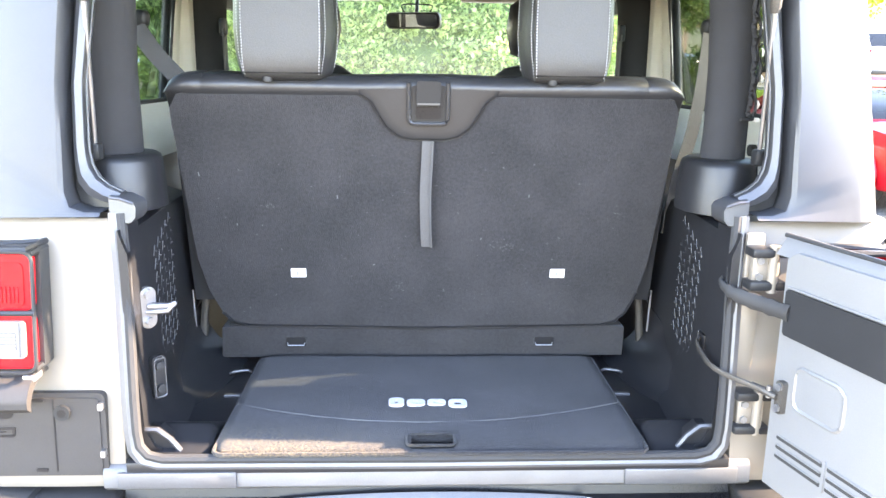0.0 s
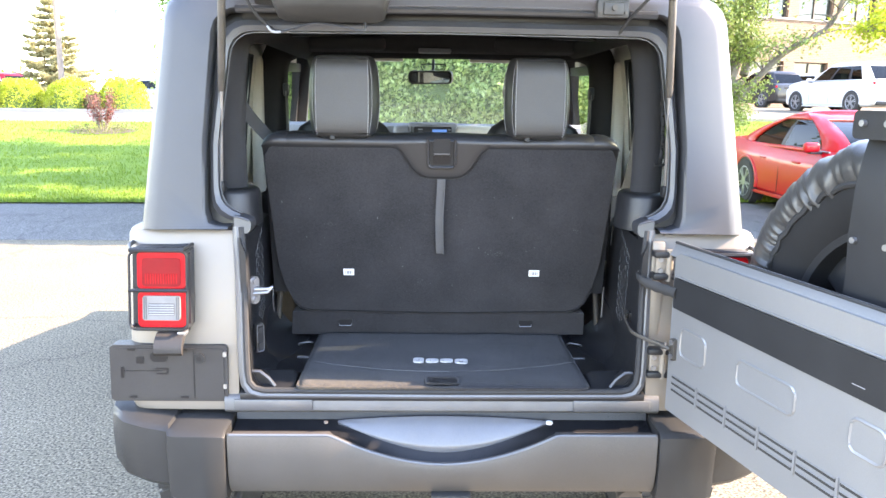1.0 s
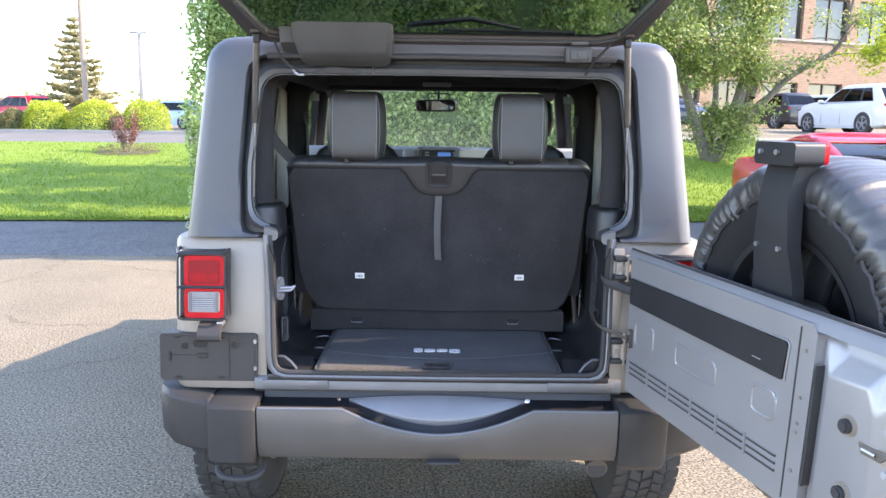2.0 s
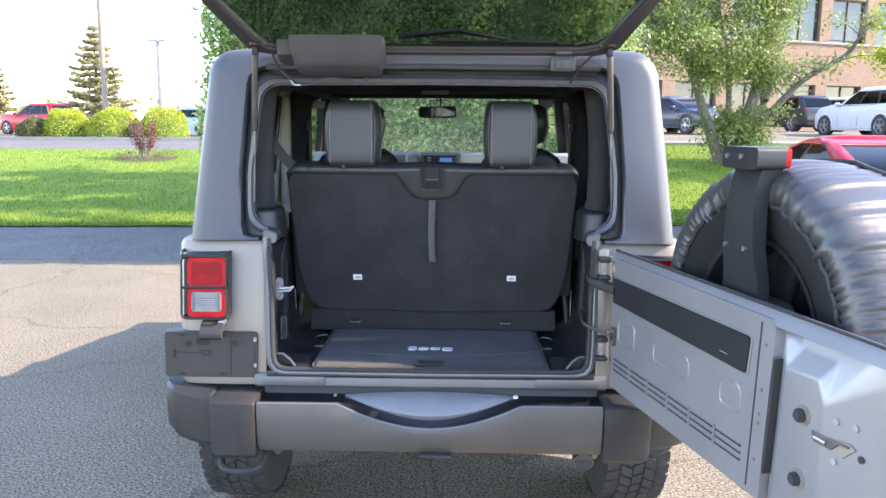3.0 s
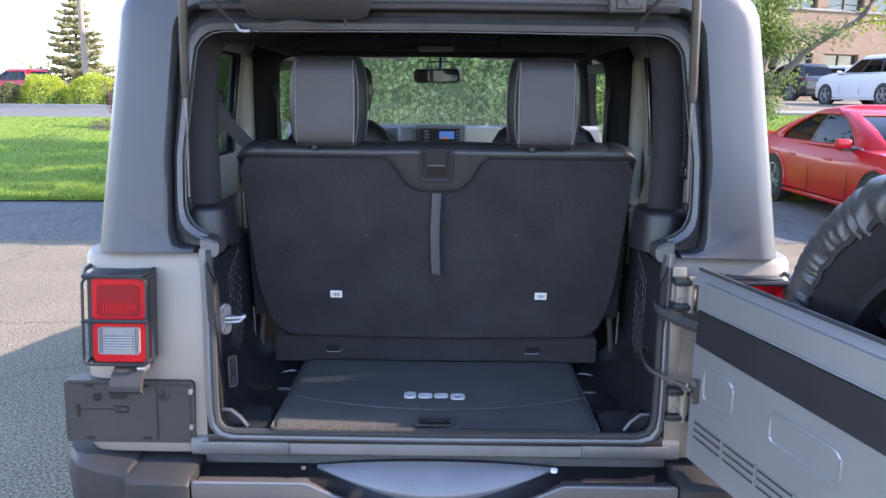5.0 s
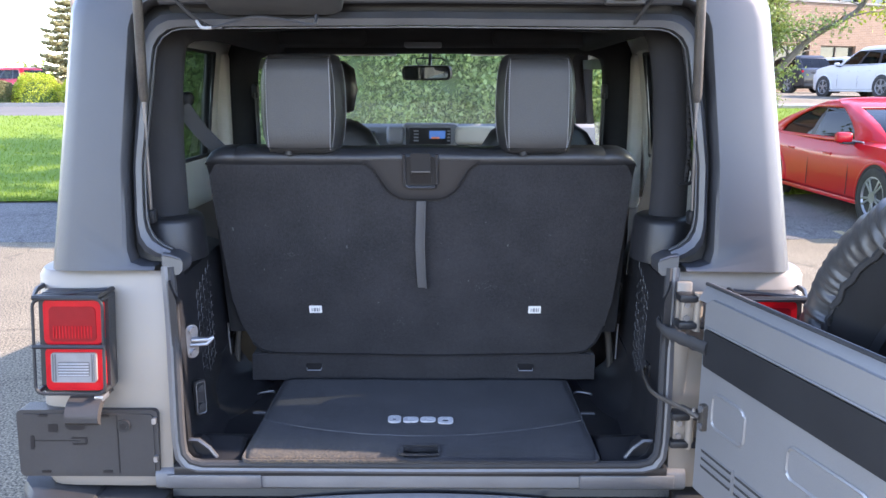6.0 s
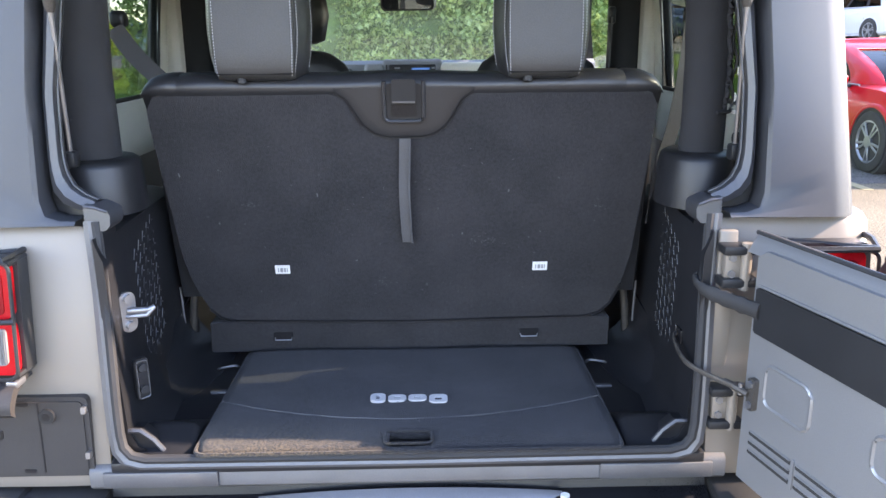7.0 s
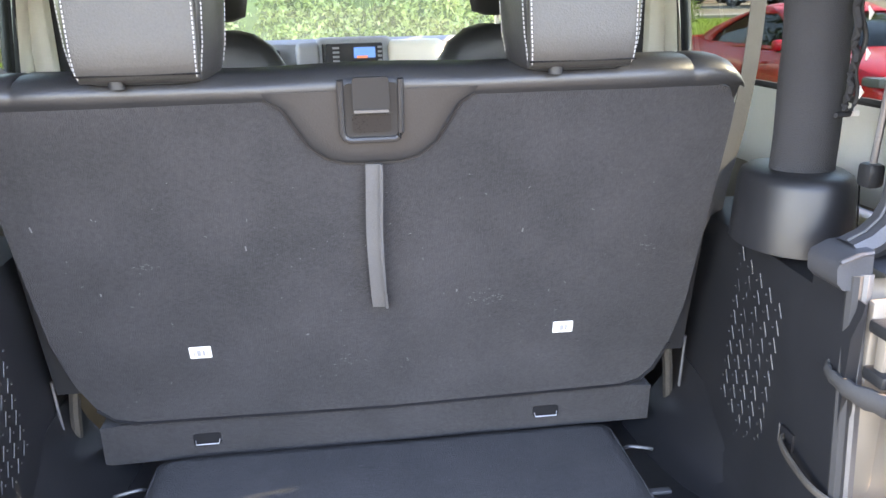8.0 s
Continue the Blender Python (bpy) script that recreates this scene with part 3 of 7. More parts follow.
part("bumper_dish", loft([dish_loop(x) for x in np.linspace(-0.2719, 0.2719, 44)]), SCOOP, bmp, "lens-shaped step in the bumper, sky sheen in its pale grey", angle=60)
# Thin pale line paints the highlight along the bumper's lip.
part("edge_highlight", tube([(x, -0.1425, 0.7145 - scoop(x)) for x in np.linspace(-0.533, 0.533, 90)], 0.0032, 6), SCOOP, bmp)
part("bumper_notch", box(0.02, -0.135, 0.549, 0.10, 0.03, 0.008, 0.002), RUBBER, bmp)
for s in (-1, 1):
    secs = [(0.541, -0.158, 0.722, 0.535), (0.548, -0.162, 0.726, 0.528), (0.60, -0.162, 0.727, 0.527), (0.665, -0.160, 0.727, 0.528), (0.682, -0.154, 0.726, 0.535), (0.688, -0.140, 0.732, 0.560), (0.745, -0.132, 0.738, 0.566), (0.805, -0.110, 0.744, 0.576), (0.848, -0.062, 0.750, 0.592), (0.868, 0.01, 0.755, 0.62), (0.874, 0.14, 0.757, 0.655), (0.87, 0.26, 0.757, 0.67)]
    loops = []
    for x, y, zt, zb in secs:
        t = 0.06 if x < 0.8 else 0.03
        y2 = max(y + t + 0.02, 0.03)
        xi = x if y < -0.03 else x - 0.05
        loops.append([(s * xi, y2, zb + 0.02), (s * x, y + 0.03, zb), (s * x, y + 0.008, zb + 0.02), (s * x, y, zt - 0.06), (s * x, y + 0.004, zt - 0.012), (s * x, y + 0.02, zt), (s * xi, y2, zt + 0.004)])
    part("bumper_end", loft(loops), BUMPER, bmp)
    part("tow_hook", tube(curve_pts([(s * 0.60 - 0.07, -0.06, 0.53), (s * 0.60 - 0.06, -0.12, 0.495), (s * 0.60, -0.135, 0.485), (s * 0.60 + 0.06, -0.12, 0.495), (s * 0.60 + 0.07, -0.06, 0.53)], 4), 0.011, 8) if s < 0 else
         tube([(0.49, 0.15, 0.53), (0.49, -0.06, 0.525), (0.49, -0.10, 0.515)], [0.03, 0.03, 0.034], 14), RUBBER if s < 0 else DARKSTEEL, bmp if s < 0 else veh, "" if s < 0 else "rusty exhaust tip")
part("exhaust_mouth", disc(0.028, 0, 0.004, Matrix.Translation((0.49, -0.098, 0.515)) @ Matrix.Rotation(radians(94), 4, "X"), 16), RUBBER, veh)
part("bolt_cap", disc(0.008, 0, 0.006, Matrix.Translation((0.272, -0.085, 0.721))), WHITE, bmp)
part("bolt_cap", disc(0.005, 0, 0.005, Matrix.Translation((-0.30, -0.085, 0.721))), STEEL, bmp)

# ---- tail lamps and the plate holder ----
for s in (-1, 1):
    F = lambda u, v, d: XZ(-0.012, LB)(u, v + 0.006, d)
    x0 = s * 0.7025
    lamp = part("tail_lamp", prism(rrect(0.142, 0.205, 0.014, 4, x0, 1.062), F, 0.0, -0.032, 0.005), PLASTIC, veh, "square red tail lamp behind a black wire guard")
    part("stop_lens", prism(rrect(0.118, 0.092, 0.012, 4, x0 + s * -0.004, 1.108), F, -0.030, -0.046, 0.004), RED_LENS, lamp)
    part("inner_lens", prism(rrect(0.094, 0.070, 0.009, 4, x0 + s * -0.004, 1.104), F, -0.0455, -0.0478, 0.001), RED_INNER, lamp, "darker ribbed inner lens")
    for i in range(13):
        part("lens_rib", prism(rrect(0.0024, 0.026, 0.001, 1, x0 - s * 0.004 - 0.038 + 0.0063 * i, 1.088), F, -0.0475, -0.0492), RED_LENS, lamp)
    part("lower_lens", prism(rrect(0.118, 0.088, 0.012, 4, x0 + s * -0.004, 1.012), F, -0.030, -0.044, 0.004), RED_LENS, lamp)
    part("reverse_lens", prism(rrect(0.092, 0.060, 0.006, 3, x0 + s * -0.004, 1.016), F, -0.042, -0.049, 0.003), PALE_LENS, lamp)
    part("reverse_reflector", prism(rrect(0.064, 0.030, 0.003, 3, x0 + s * -0.004, 1.013), F, -0.0485, -0.0500), CLEAR_LENS, lamp)
    for i in range(5):
        part("reflector_rib", prism(rrect(0.062, 0.0024, 0.001, 1, x0 + s * -0.004, 1.001 + 0.0058 * i), F, -0.0495, -0.0512), GREYMARK, lamp)
    for dx in (-0.042, -0.037, 0.037, 0.042):
        part("lens_flute", prism(rrect(0.0022, 0.056, 0.001, 1, x0 + s * -0.004 + dx, 1.016), F, -0.0485, -0.0505), CLEAR_LENS, lamp)
    ring = [(x, yb(z, -0.070), z) for x, z in rrect(0.140, 0.192, 0.016, 4, x0, 1.068)]
    part("lamp_guard", tube(ring, 0.0036, 6, closed=True, up=(0, 1, 0)), PLASTIC, lamp)
    part("guard_bar", tube([(x0 - 0.072, yb(1.068, -0.071), 1.068), (x0 + 0.072, yb(1.068, -0.071), 1.068)], 0.0048, 6), PLASTIC, lamp)
    for dx, dz in ((-0.066, 0.098), (0.066, 0.098), (-0.066, -0.086), (0.066, -0.086)):
        part("guard_leg", tube([(x0 + dx, yb(1.062 + dz, -0.068), 1.062 + dz), (x0 + dx, yb(1.062 + dz, -0.01), 1.062 + dz)], 0.005, 6), PLASTIC, lamp)
    part("guard_hood", tube([(x0 - s * 0.066, yb(1.17, -0.010), 1.170), (x0 - s * 0.060, yb(1.17, -0.066), 1.166), (x0 + s * 0.068, yb(1.17, -0.070), 1.166), (x0 + s * 0.086, yb(1.17, -0.020), 1.170), (x0 + s * 0.090, yb(1.17, 0.045), 1.172)], 0.0055, 6), PLASTIC, lamp)
    part("guard_brace", tube([(x0 - s * 0.060, yb(1.17, -0.020), 1.170), (x0 + s * 0.066, yb(1.17, -0.066), 1.167)], 0.005, 6), PLASTIC, lamp)
    part("guard_clip", box(x0 - 0.05 * s, yb(1.10, -0.06), 0.957, 0.02, 0.03, 0.012, 0.003), STEEL, lamp)

F = XZ(-0.012, 0.06)
plate = part("plate_holder", prism(rrect(0.296, 0.146, 0.012, 4, -0.699, 0.843), F, 0.02, -0.022, 0.005), PLATE, veh, "empty black plastic plate holder")
part("plate_flat", prism(rrect(0.278, 0.130, 0.008, 3, -0.699, 0.843), F, -0.020, -0.0245, 0.002), PLATE, plate)
part("plate_seam", prism(rrect(0.0025, 0.128, 0.001, 1, -0.635, 0.843), F, -0.0235, -0.0255), STEP, plate)
part("plate_seam", prism(rrect(0.10, 0.002, 0.0008, 1, -0.765, 0.850), F, -0.0235, -0.0255), STEP, plate)
for px, pz, w, h in ((-0.770, 0.878, 0.020, 0.018), (-0.716, 0.856, 0.034, 0.004), (-0.716, 0.843, 0.030, 0.004), (-0.702, 0.849, 0.005, 0.012), (-0.815, 0.846, 0.008, 0.03), (-0.66, 0.905, 0.02, 0.006), (-0.66, 0.782, 0.02, 0.006), (-0.79, 0.782, 0.02, 0.006), (-0.79, 0.905, 0.02, 0.006)):
    part("clip_slot", prism(rrect(w, h, 0.002, 2, px, pz), F, -0.023, -0.0258), STEP, plate)
part("hole_boss", prism(rrect(0.046, 0.027, 0.0132, 6, -0.722, 0.887), F, -0.0235, -0.0254), STEP, plate)
part("round_boss", prism(rrect(0.026, 0.026, 0.0125, 6, -0.620 - 0.0, 0.884), F, -0.0235, -0.030, 0.002), PLASTIC, plate)
part("round_hole", prism(rrect(0.014, 0.014, 0.0065, 5, -0.620, 0.884), F, -0.029, -0.031), STEP, plate)
for pz in (0.895, 0.812):
    part("plate_clip", prism(rrect(0.008, 0.012, 0.002, 2, -0.556, pz), F, -0.02, -0.032, 0.001), STEEL, plate)
hd = [[(-0.68 + w, p[0] + yb(0.93, -0.005), p[1]) for p in [(q.x, q.y) for q in [Vector((a.x, a.y, 0)) for a in curve_pts([(0.0, 0.962, 0), (-0.03, 0.962, 0), (-0.058, 0.952, 0), (-0.074, 0.932, 0), (-0.076, 0.916, 0)], 4)]]] for w in (-0.034, 0.034)]
hb = bmesh.new()
low = [[hb.verts.new(p) for p in row] for row in hd]
up_ = [[hb.verts.new((p[0], p[1] + 0.012, p[2] - 0.010)) for p in row] for row in hd]
for i in range(len(low[0]) - 1):
    hb.faces.new((low[0][i], low[0][i + 1], low[1][i + 1], low[1][i]))
    hb.faces.new((up_[0][i], up_[1][i], up_[1][i + 1], up_[0][i + 1]))
    for a in (0, 1):
        hb.faces.new((low[a][i], up_[a][i], up_[a][i + 1], low[a][i + 1]))
for i in (0, -1):
    hb.faces.new((low[0][i], low[1][i], up_[1][i], up_[0][i]))
part("plate_lamp_hood", hb, PLATE, plate)


# ---- wheels ----
def tyre_bm(m, r=0.405, w=0.255, seg=64, blocks=True):
    h = w / 2
    ring = [(0.225, -h * 0.80), (0.26, -h * 0.98), (0.31, -h * 1.02), (0.355, -h * 0.97), (0.385, -h * 0.88), (0.394, -h * 0.75),
            (0.396, 0), (0.394, h * 0.75), (0.385, h * 0.88), (0.355, h * 0.97), (0.31, h * 1.02), (0.26, h * 0.98), (0.225, h * 0.80)]
    bm = lathe(ring, None, seg)
    if blocks:
        bits = []
        n = 44
        for i in range(n):
            for row, (z0, z1) in enumerate(((-0.98, -0.60), (-0.54, -0.20), (-0.15, 0.15), (0.20, 0.54), (0.60, 0.98))):
                a = 2 * math.pi * (i + 0.35 * (row % 2) + 0.12 * row) / n
                da = 2 * math.pi / n * 0.36
                zc0, zc1 = z0 * h * 0.93, z1 * h * 0.93
                sk = 0.010 * (1 if row % 2 else -1)
                lo, hi = 0.388, r - (0.008 if row in (0, 4) else 0)
                q = []
                for rad in (lo, hi):
                    for zz, off in ((zc0, -sk), (zc1, sk)):
                        for sg in (-1, 1):
                            an = a + sg * da + off / r
                            q.append((rad * math.cos(an), rad * math.sin(an), zz))
                bits.append(q)
        for q in bits:
            v = [bm.verts.new(p) for p in q]
            for f in ((4, 5, 7, 6), (0, 4, 6, 2), (1, 3, 7, 5), (0, 1, 5, 4), (2, 6, 7, 3)):
                bm.faces.new([v[k] for k in f])
    bm.transform(m)
    return bm


def rim_bm(m, spokes=5):
    bits = [lathe([(0.235, -0.10), (0.240, -0.115), (0.225, -0.112), (0.215, -0.05), (0.215, 0.05), (0.225, 0.112), (0.240, 0.115), (0.235, 0.10), (0.228, 0.05), (0.228, -0.05)], None, 48)]
    bits.append(disc(0.07, 0.045, 0.075, None, 24, 0.006))
    for i in range(spokes):
        a = 2 * math.pi * i / spokes
        bits.append(box(0.14, 0, 0.06, 0.17, 0.075, 0.03, 0.01, 2, Matrix.Rotation(a, 4, "Z")))
    bits.append(disc(0.218, -0.03, -0.02, None, 32))
    bm = join(*bits)
    bm.transform(m)
    return bm


for s, y in ((-1, 0.75), (1, 0.75), (-1, 3.17), (1, 3.17)):
    M = Matrix.Translation((s * 0.785, y, 0.405)) @ Matrix.Rotation(radians(90 * s), 4, "Y")
    ty = part("wheel", tyre_bm(M), TYRE, veh, "black all-terrain tyre with blocky tread")
    part("rim", rim_bm(M), ALLOY, ty)
part("rear_axle", tube([(-0.68, 0.75, 0.405), (0.68, 0.75, 0.405)], 0.05, 12), DARKSTEEL, veh)
part("front_axle", tube([(-0.68, 3.17, 0.405), (0.68, 3.17, 0.405)], 0.05, 12), DARKSTEEL, veh)

# ---- cargo space and rear seat ----
part("load_floor", box(0, 0.20, 0.785, 1.04, 0.54, 0.022, 0.004), TRIM, veh, "black plastic load floor")
for s in (-1, 1):
    # side trim with a pressed field of slanting dashes
    sec = []
    for y, x0, x1 in ((-0.040, 0.498, 0.500), (0.02, 0.500, 0.502), (0.062, 0.502, 0.504), (0.064, 0.502, 0.504), (0.10, 0.505, 0.507), (0.25, 0.520, 0.517), (0.36, 0.525, 0.525), (0.45, 0.528, 0.530)):
        sec.append([(s * (x0 - 0.045), y, 0.797), (s * (x0 - 0.018), y, 0.812), (s * (x0 - 0.004), y, 0.845), (s * x0, y, 0.95), (s * x1, y, 1.15), (s * (x1 + 0.01), y, 1.178), (s * (x1 + (0.05 if y > 0.063 else 0.012)), y, 1.19), (s * (0.765 if y > 0.063 else 0.514), y, 1.19), (s * (0.765 if y > 0.063 else 0.514), y, 0.80)])
    tr = part("side_trim", loft(sec), TRIM, veh, "black moulded cargo side trim")
    for row in range(11):
        for col in range(5):
            z = 0.868 + 0.0255 * row + 0.0095 * col
            y = 0.132 + 0.031 * col - 0.0022 * row
            if z < 0.86 + max(0.0, y - 0.15) * 0.55:
                continue
            x = 0.5063 + (y - 0.10) * 0.085
            part("trim_dash", tube([(s * (x - 0.001), y + 0.0042, z + 0.0092), (s * (x - 0.001), y - 0.0042, z - 0.0092)], 0.0009, 4), DASHMARK, tr)
            part("trim_dot", box(s * (x - 0.0008), y + 0.012, z - 0.003, 0.0016, 0.0024, 0.0024), DASHMARK, tr)
    # the wheel housing rises out of the floor in a hollow sweep
    cove = []
    for y, w, h in ((0.105, 0.012, 0.010), (0.15, 0.050, 0.040), (0.21, 0.080, 0.075), (0.29, 0.100, 0.105), (0.46, 0.115, 0.125)):
        cove.append([(s * (0.522 - w + w * math.sin(radians(a))), y, 0.797 + h - h * math.cos(radians(a))) for a in range(0, 91, 15)] + [(s * 0.54, y, 0.797 + h), (s * 0.54, y, 0.79), (s * (0.522 - w), y, 0.79)])
    part("wheel_housing", loft(cove), TRIM, tr, angle=60)
    part("floor_ramp", loft([[(s * x, -0.052, 0.790), (s * x, -0.050, 0.799), (s * x, 0.010, 0.826 - dz), (s * x, 0.018, 0.829 - dz), (s * x, 0.028, 0.826 - dz), (s * x, 0.085, 0.797), (s * x, 0.085, 0.790)] for x, dz in ((0.386, 0.016), (0.400, 0.003), (0.470, 0.0), (0.490, 0.004), (0.500, 0.020))]), TRIM, veh, angle=50)
    # roll-bar foot cover and padded bar
    cx_, cr_ = (0.555, 0.92) if s > 0 else (0.582, 1.0)
    cov = [[(s * (cx_ + cr_ * rx * math.cos(radians(a))), 0.190 + ry * math.sin(radians(a)), z) for a in range(0, 360, 15)] for z, rx, ry in ((1.191, 0.074, 0.088), (1.193, 0.080, 0.094), (1.278, 0.074, 0.088), (1.288, 0.070, 0.084), (1.293, 0.062, 0.076))]
    part("bar_foot_cover", loft(cov), TRIM, veh, "smooth black roll-bar foot cover")
    part("cover_seam", tube([(s * (cx_ + 0.052), 0.190 - 0.069, 1.203), (s * (cx_ + 0.048), 0.190 - 0.064, 1.284)], 0.0012, 5), STEP, veh)
    bx_, br_ = (0.562, 0.89) if s > 0 else (0.594, 1.12)
    bar = curve_pts([(s * bx_, 0.19, 1.28), (s * bx_, 0.19, 1.45), (s * (bx_ - 0.008), 0.195, 1.60), (s * (bx_ - 0.02), 0.23, 1.695), (s * 0.530, 0.34, 1.735), (s * 0.525, 0.9, 1.735), (s * 0.525, 1.5, 1.730), (s * 0.56, 1.85, 1.70)], 6)
    sleeve = []
    for i, p in enumerate(bar):
        d_ = (bar[min(i + 1, len(bar) - 1)] - bar[max(i - 1, 0)]).normalized()
        u_ = d_.cross(Vector((1, 0, 0))).normalized()
        v_ = u_.cross(d_).normalized()
        sleeve.append([p + br_ * (v_ * 0.047 * math.cos(radians(a)) + u_ * 0.043 * math.sin(radians(a))) * (1 + 0.05 * noise.noise((i * 0.35 + s, math.cos(radians(a)) * 1.5, math.sin(radians(a)) * 1.5))) for a in range(0, 360, 18)])
    pb = part("roll_bar", loft(sleeve), PAD, veh, "padded black roll bar with a zipped cover", angle=60)
    # the zip runs up the outer rear edge; its flap gapes and the lining shows
    zp = curve_pts([(s * (bx_ + 0.034), 0.152, 1.372), (s * (bx_ + 0.036), 0.150, 1.45), (s * (bx_ + 0.030), 0.152, 1.53), (s * (bx_ + 0.026), 0.157, 1.60), (s * (bx_ + 0.014), 0.190, 1.69)], 10)
    part("zip", tube([(p.x + s * 0.004 * math.sin(i * 0.7), p.y, p.z) for i, p in enumerate(zp)], 0.0030, 6), RUBBER, pb)
    for i in range(2, len(zp) - 4, 6):
        part("lining_edge", tube([(zp[i].x + s * 0.006, zp[i].y - 0.002, zp[i].z), (zp[i + 1].x + s * 0.007, zp[i + 1].y - 0.004, zp[i + 1].z), (zp[i + 2].x + s * 0.005, zp[i + 2].y - 0.001, zp[i + 2].z)], [0.0012, 0.0028, 0.001], 5), LINER, pb)
    part("pad_fold", tube([(p.x - s * 0.010, p.y - 0.003 + 0.003 * math.sin(i * 1.3), p.z) for i, p in enumerate(zp)], 0.005, 6), PAD, pb)
    part("pad_strap", tube([(s * (bx_ + 0.008), 0.143, 1.368), (s * (bx_ + 0.030), 0.150, 1.368), (s * (bx_ + 0.047), 0.172, 1.369)], 0.0035, 6), PAD, pb)
    part("strap_end", box(s * (bx_ + 0.046), 0.163, 1.367, 0.012, 0.008, 0.008, 0.002), LINER, pb)
    # B-pillar hoop behind the front seats
    hoop = curve_pts([(s * 0.645, 1.12, 0.62), (s * 0.645, 1.12, 1.20), (s * 0.642, 1.12, 1.50), (s * 0.632, 1.12, 1.67), (s * 0.575, 1.12, 1.732), (s * 0.45, 1.12, 1.742), (0, 1.12, 1.745)], 6)
    part("hoop_pad", tube(hoop, 0.055, 12, up=(0, 1, 0)), PAD, veh)
    # front belt anchor and belt, hanging inboard of the hoop
    part("front_belt_guide", box(s * 0.585, 1.07, 1.565, 0.022, 0.03, 0.05, 0.008), PLASTIC, veh)
    part("front_seat_belt", loft([[(s * 0.581, y - 0.02, z), (s * 0.581, y + 0.02, z), (s * 0.585, y + 0.02, z), (s * 0.585, y - 0.02, z)] for y, z in ((1.07, 1.56), (1.08, 1.40), (1.10, 1.10))]), WEB, veh, "dark front seat belt")
    part("pillar_trim", box(s * 0.695, 1.13, 1.43, 0.05, 0.17, 0.52, 0.02), LINER, veh)
    # rear belts
    part("belt_guide", box(s * 0.610, 0.44, 1.548, 0.036, 0.03, 0.036, 0.012, 3), PLASTIC, veh)
    run_ = curve_pts([(-0.615, 0.42, 1.530), (-0.580, 0.42, 1.478), (-0.540, 0.43, 1.430), (-0.500, 0.45, 1.385)] if s < 0 else [(0.604, 0.42, 1.535), (0.590, 0.40, 1.43), (0.572, 0.39, 1.32), (0.545, 0.38, 1.22), (0.540, 0.40, 1.10)], 4)
    belt = []
    for i, p in enumerate(run_):
        d_ = (run_[min(i + 1, len(run_) - 1)] - run_[max(i - 1, 0)]).normalized()
        w_ = d_.cross(Vector((0, 1, 0))).normalized() * 0.017 + Vector((0, 0.008, 0))
        belt.append([p - w_, p + w_, p + w_ + Vector((0, 0.002, 0)), p - w_ + Vector((0, 0.002, 0))])
    part("seat_belt", loft(belt), WEB, veh, "grey rear seat belt")
    # tie-down loops, corner brackets
    part("tie_down", tube(curve_pts([(s * 0.432, 0.315, 0.797), (s * 0.425, 0.305, 0.806), (s * 0.395, 0.312, 0.808), (s * 0.388, 0.325, 0.798)], 4), 0.003, 8), FLANGE, veh)
    part("tie_down_foot", box(s * 0.40, 0.20, 0.799, 0.035, 0.012, 0.006, 0.002), FLANGE, veh)
    part("corner_bracket", prism([(0.44, 0.798), (0.455, 0.82), (0.475, 0.838), (0.493, 0.838), (0.493, 0.798)], lambda u, v, d: (s * u, -0.035 + d, v), 0.0, 0.035, 0.004), TRIM, veh)
    part("bracket_lip", tube([(s * 0.436, -0.038, 0.802), (s * 0.452, -0.038, 0.824), (s * 0.474, -0.038, 0.842), (s * 0.494, -0.038, 0.842)], 0.005, 6), SEAL, veh)

# striker and power socket on one jamb


def JB(u, v, d):
    """Jamb plate plane: turned half towards the rear."""
    c, q = math.cos(radians(48)), math.sin(radians(48))
    return Vector((-0.500 + u * c + d * q, 0.020 + u * q - d * c, v))


st = part("gate_striker", prism(rrect(0.029, 0.074, 0.0135, 5, 0.004, 1.043), JB, 0.0, 0.008, 0.003), STEEL, veh, "zinc-plated tailgate striker")
part("striker_pin", tube([JB(0.004, 1.045, 0.006), JB(0.030, 1.046, 0.030), JB(0.040, 1.050, 0.034)], [0.0065, 0.005, 0.004], 10), STEEL, st)
part("striker_pin", tube([JB(0.000, 1.035, 0.006), JB(0.026, 1.037, 0.030), JB(0.040, 1.050, 0.034)], 0.0042, 8), STEEL, st)
for z in (1.068, 1.018):
    part("striker_screw", tube([JB(0.004, z, 0.008), JB(0.004, z, 0.015)], 0.008, 12), STEEL, st)
so = part("power_socket", prism(rrect(0.026, 0.080, 0.007, 3, 0.014, 0.912), JB, 0.0, 0.010, 0.003), PLASTIC, veh)
part("socket_lip", tube([JB(u, v, 0.012) for u, v in rrect(0.021, 0.072, 0.005, 3, 0.014, 0.912)], 0.0014, 5, closed=True), FLANGE, so)
for z in (0.934, 0.892):
    part("socket_cap", tube([JB(0.014, z, 0.009), JB(0.014, z, 0.015)], 0.008, 14), RUBBER, so)

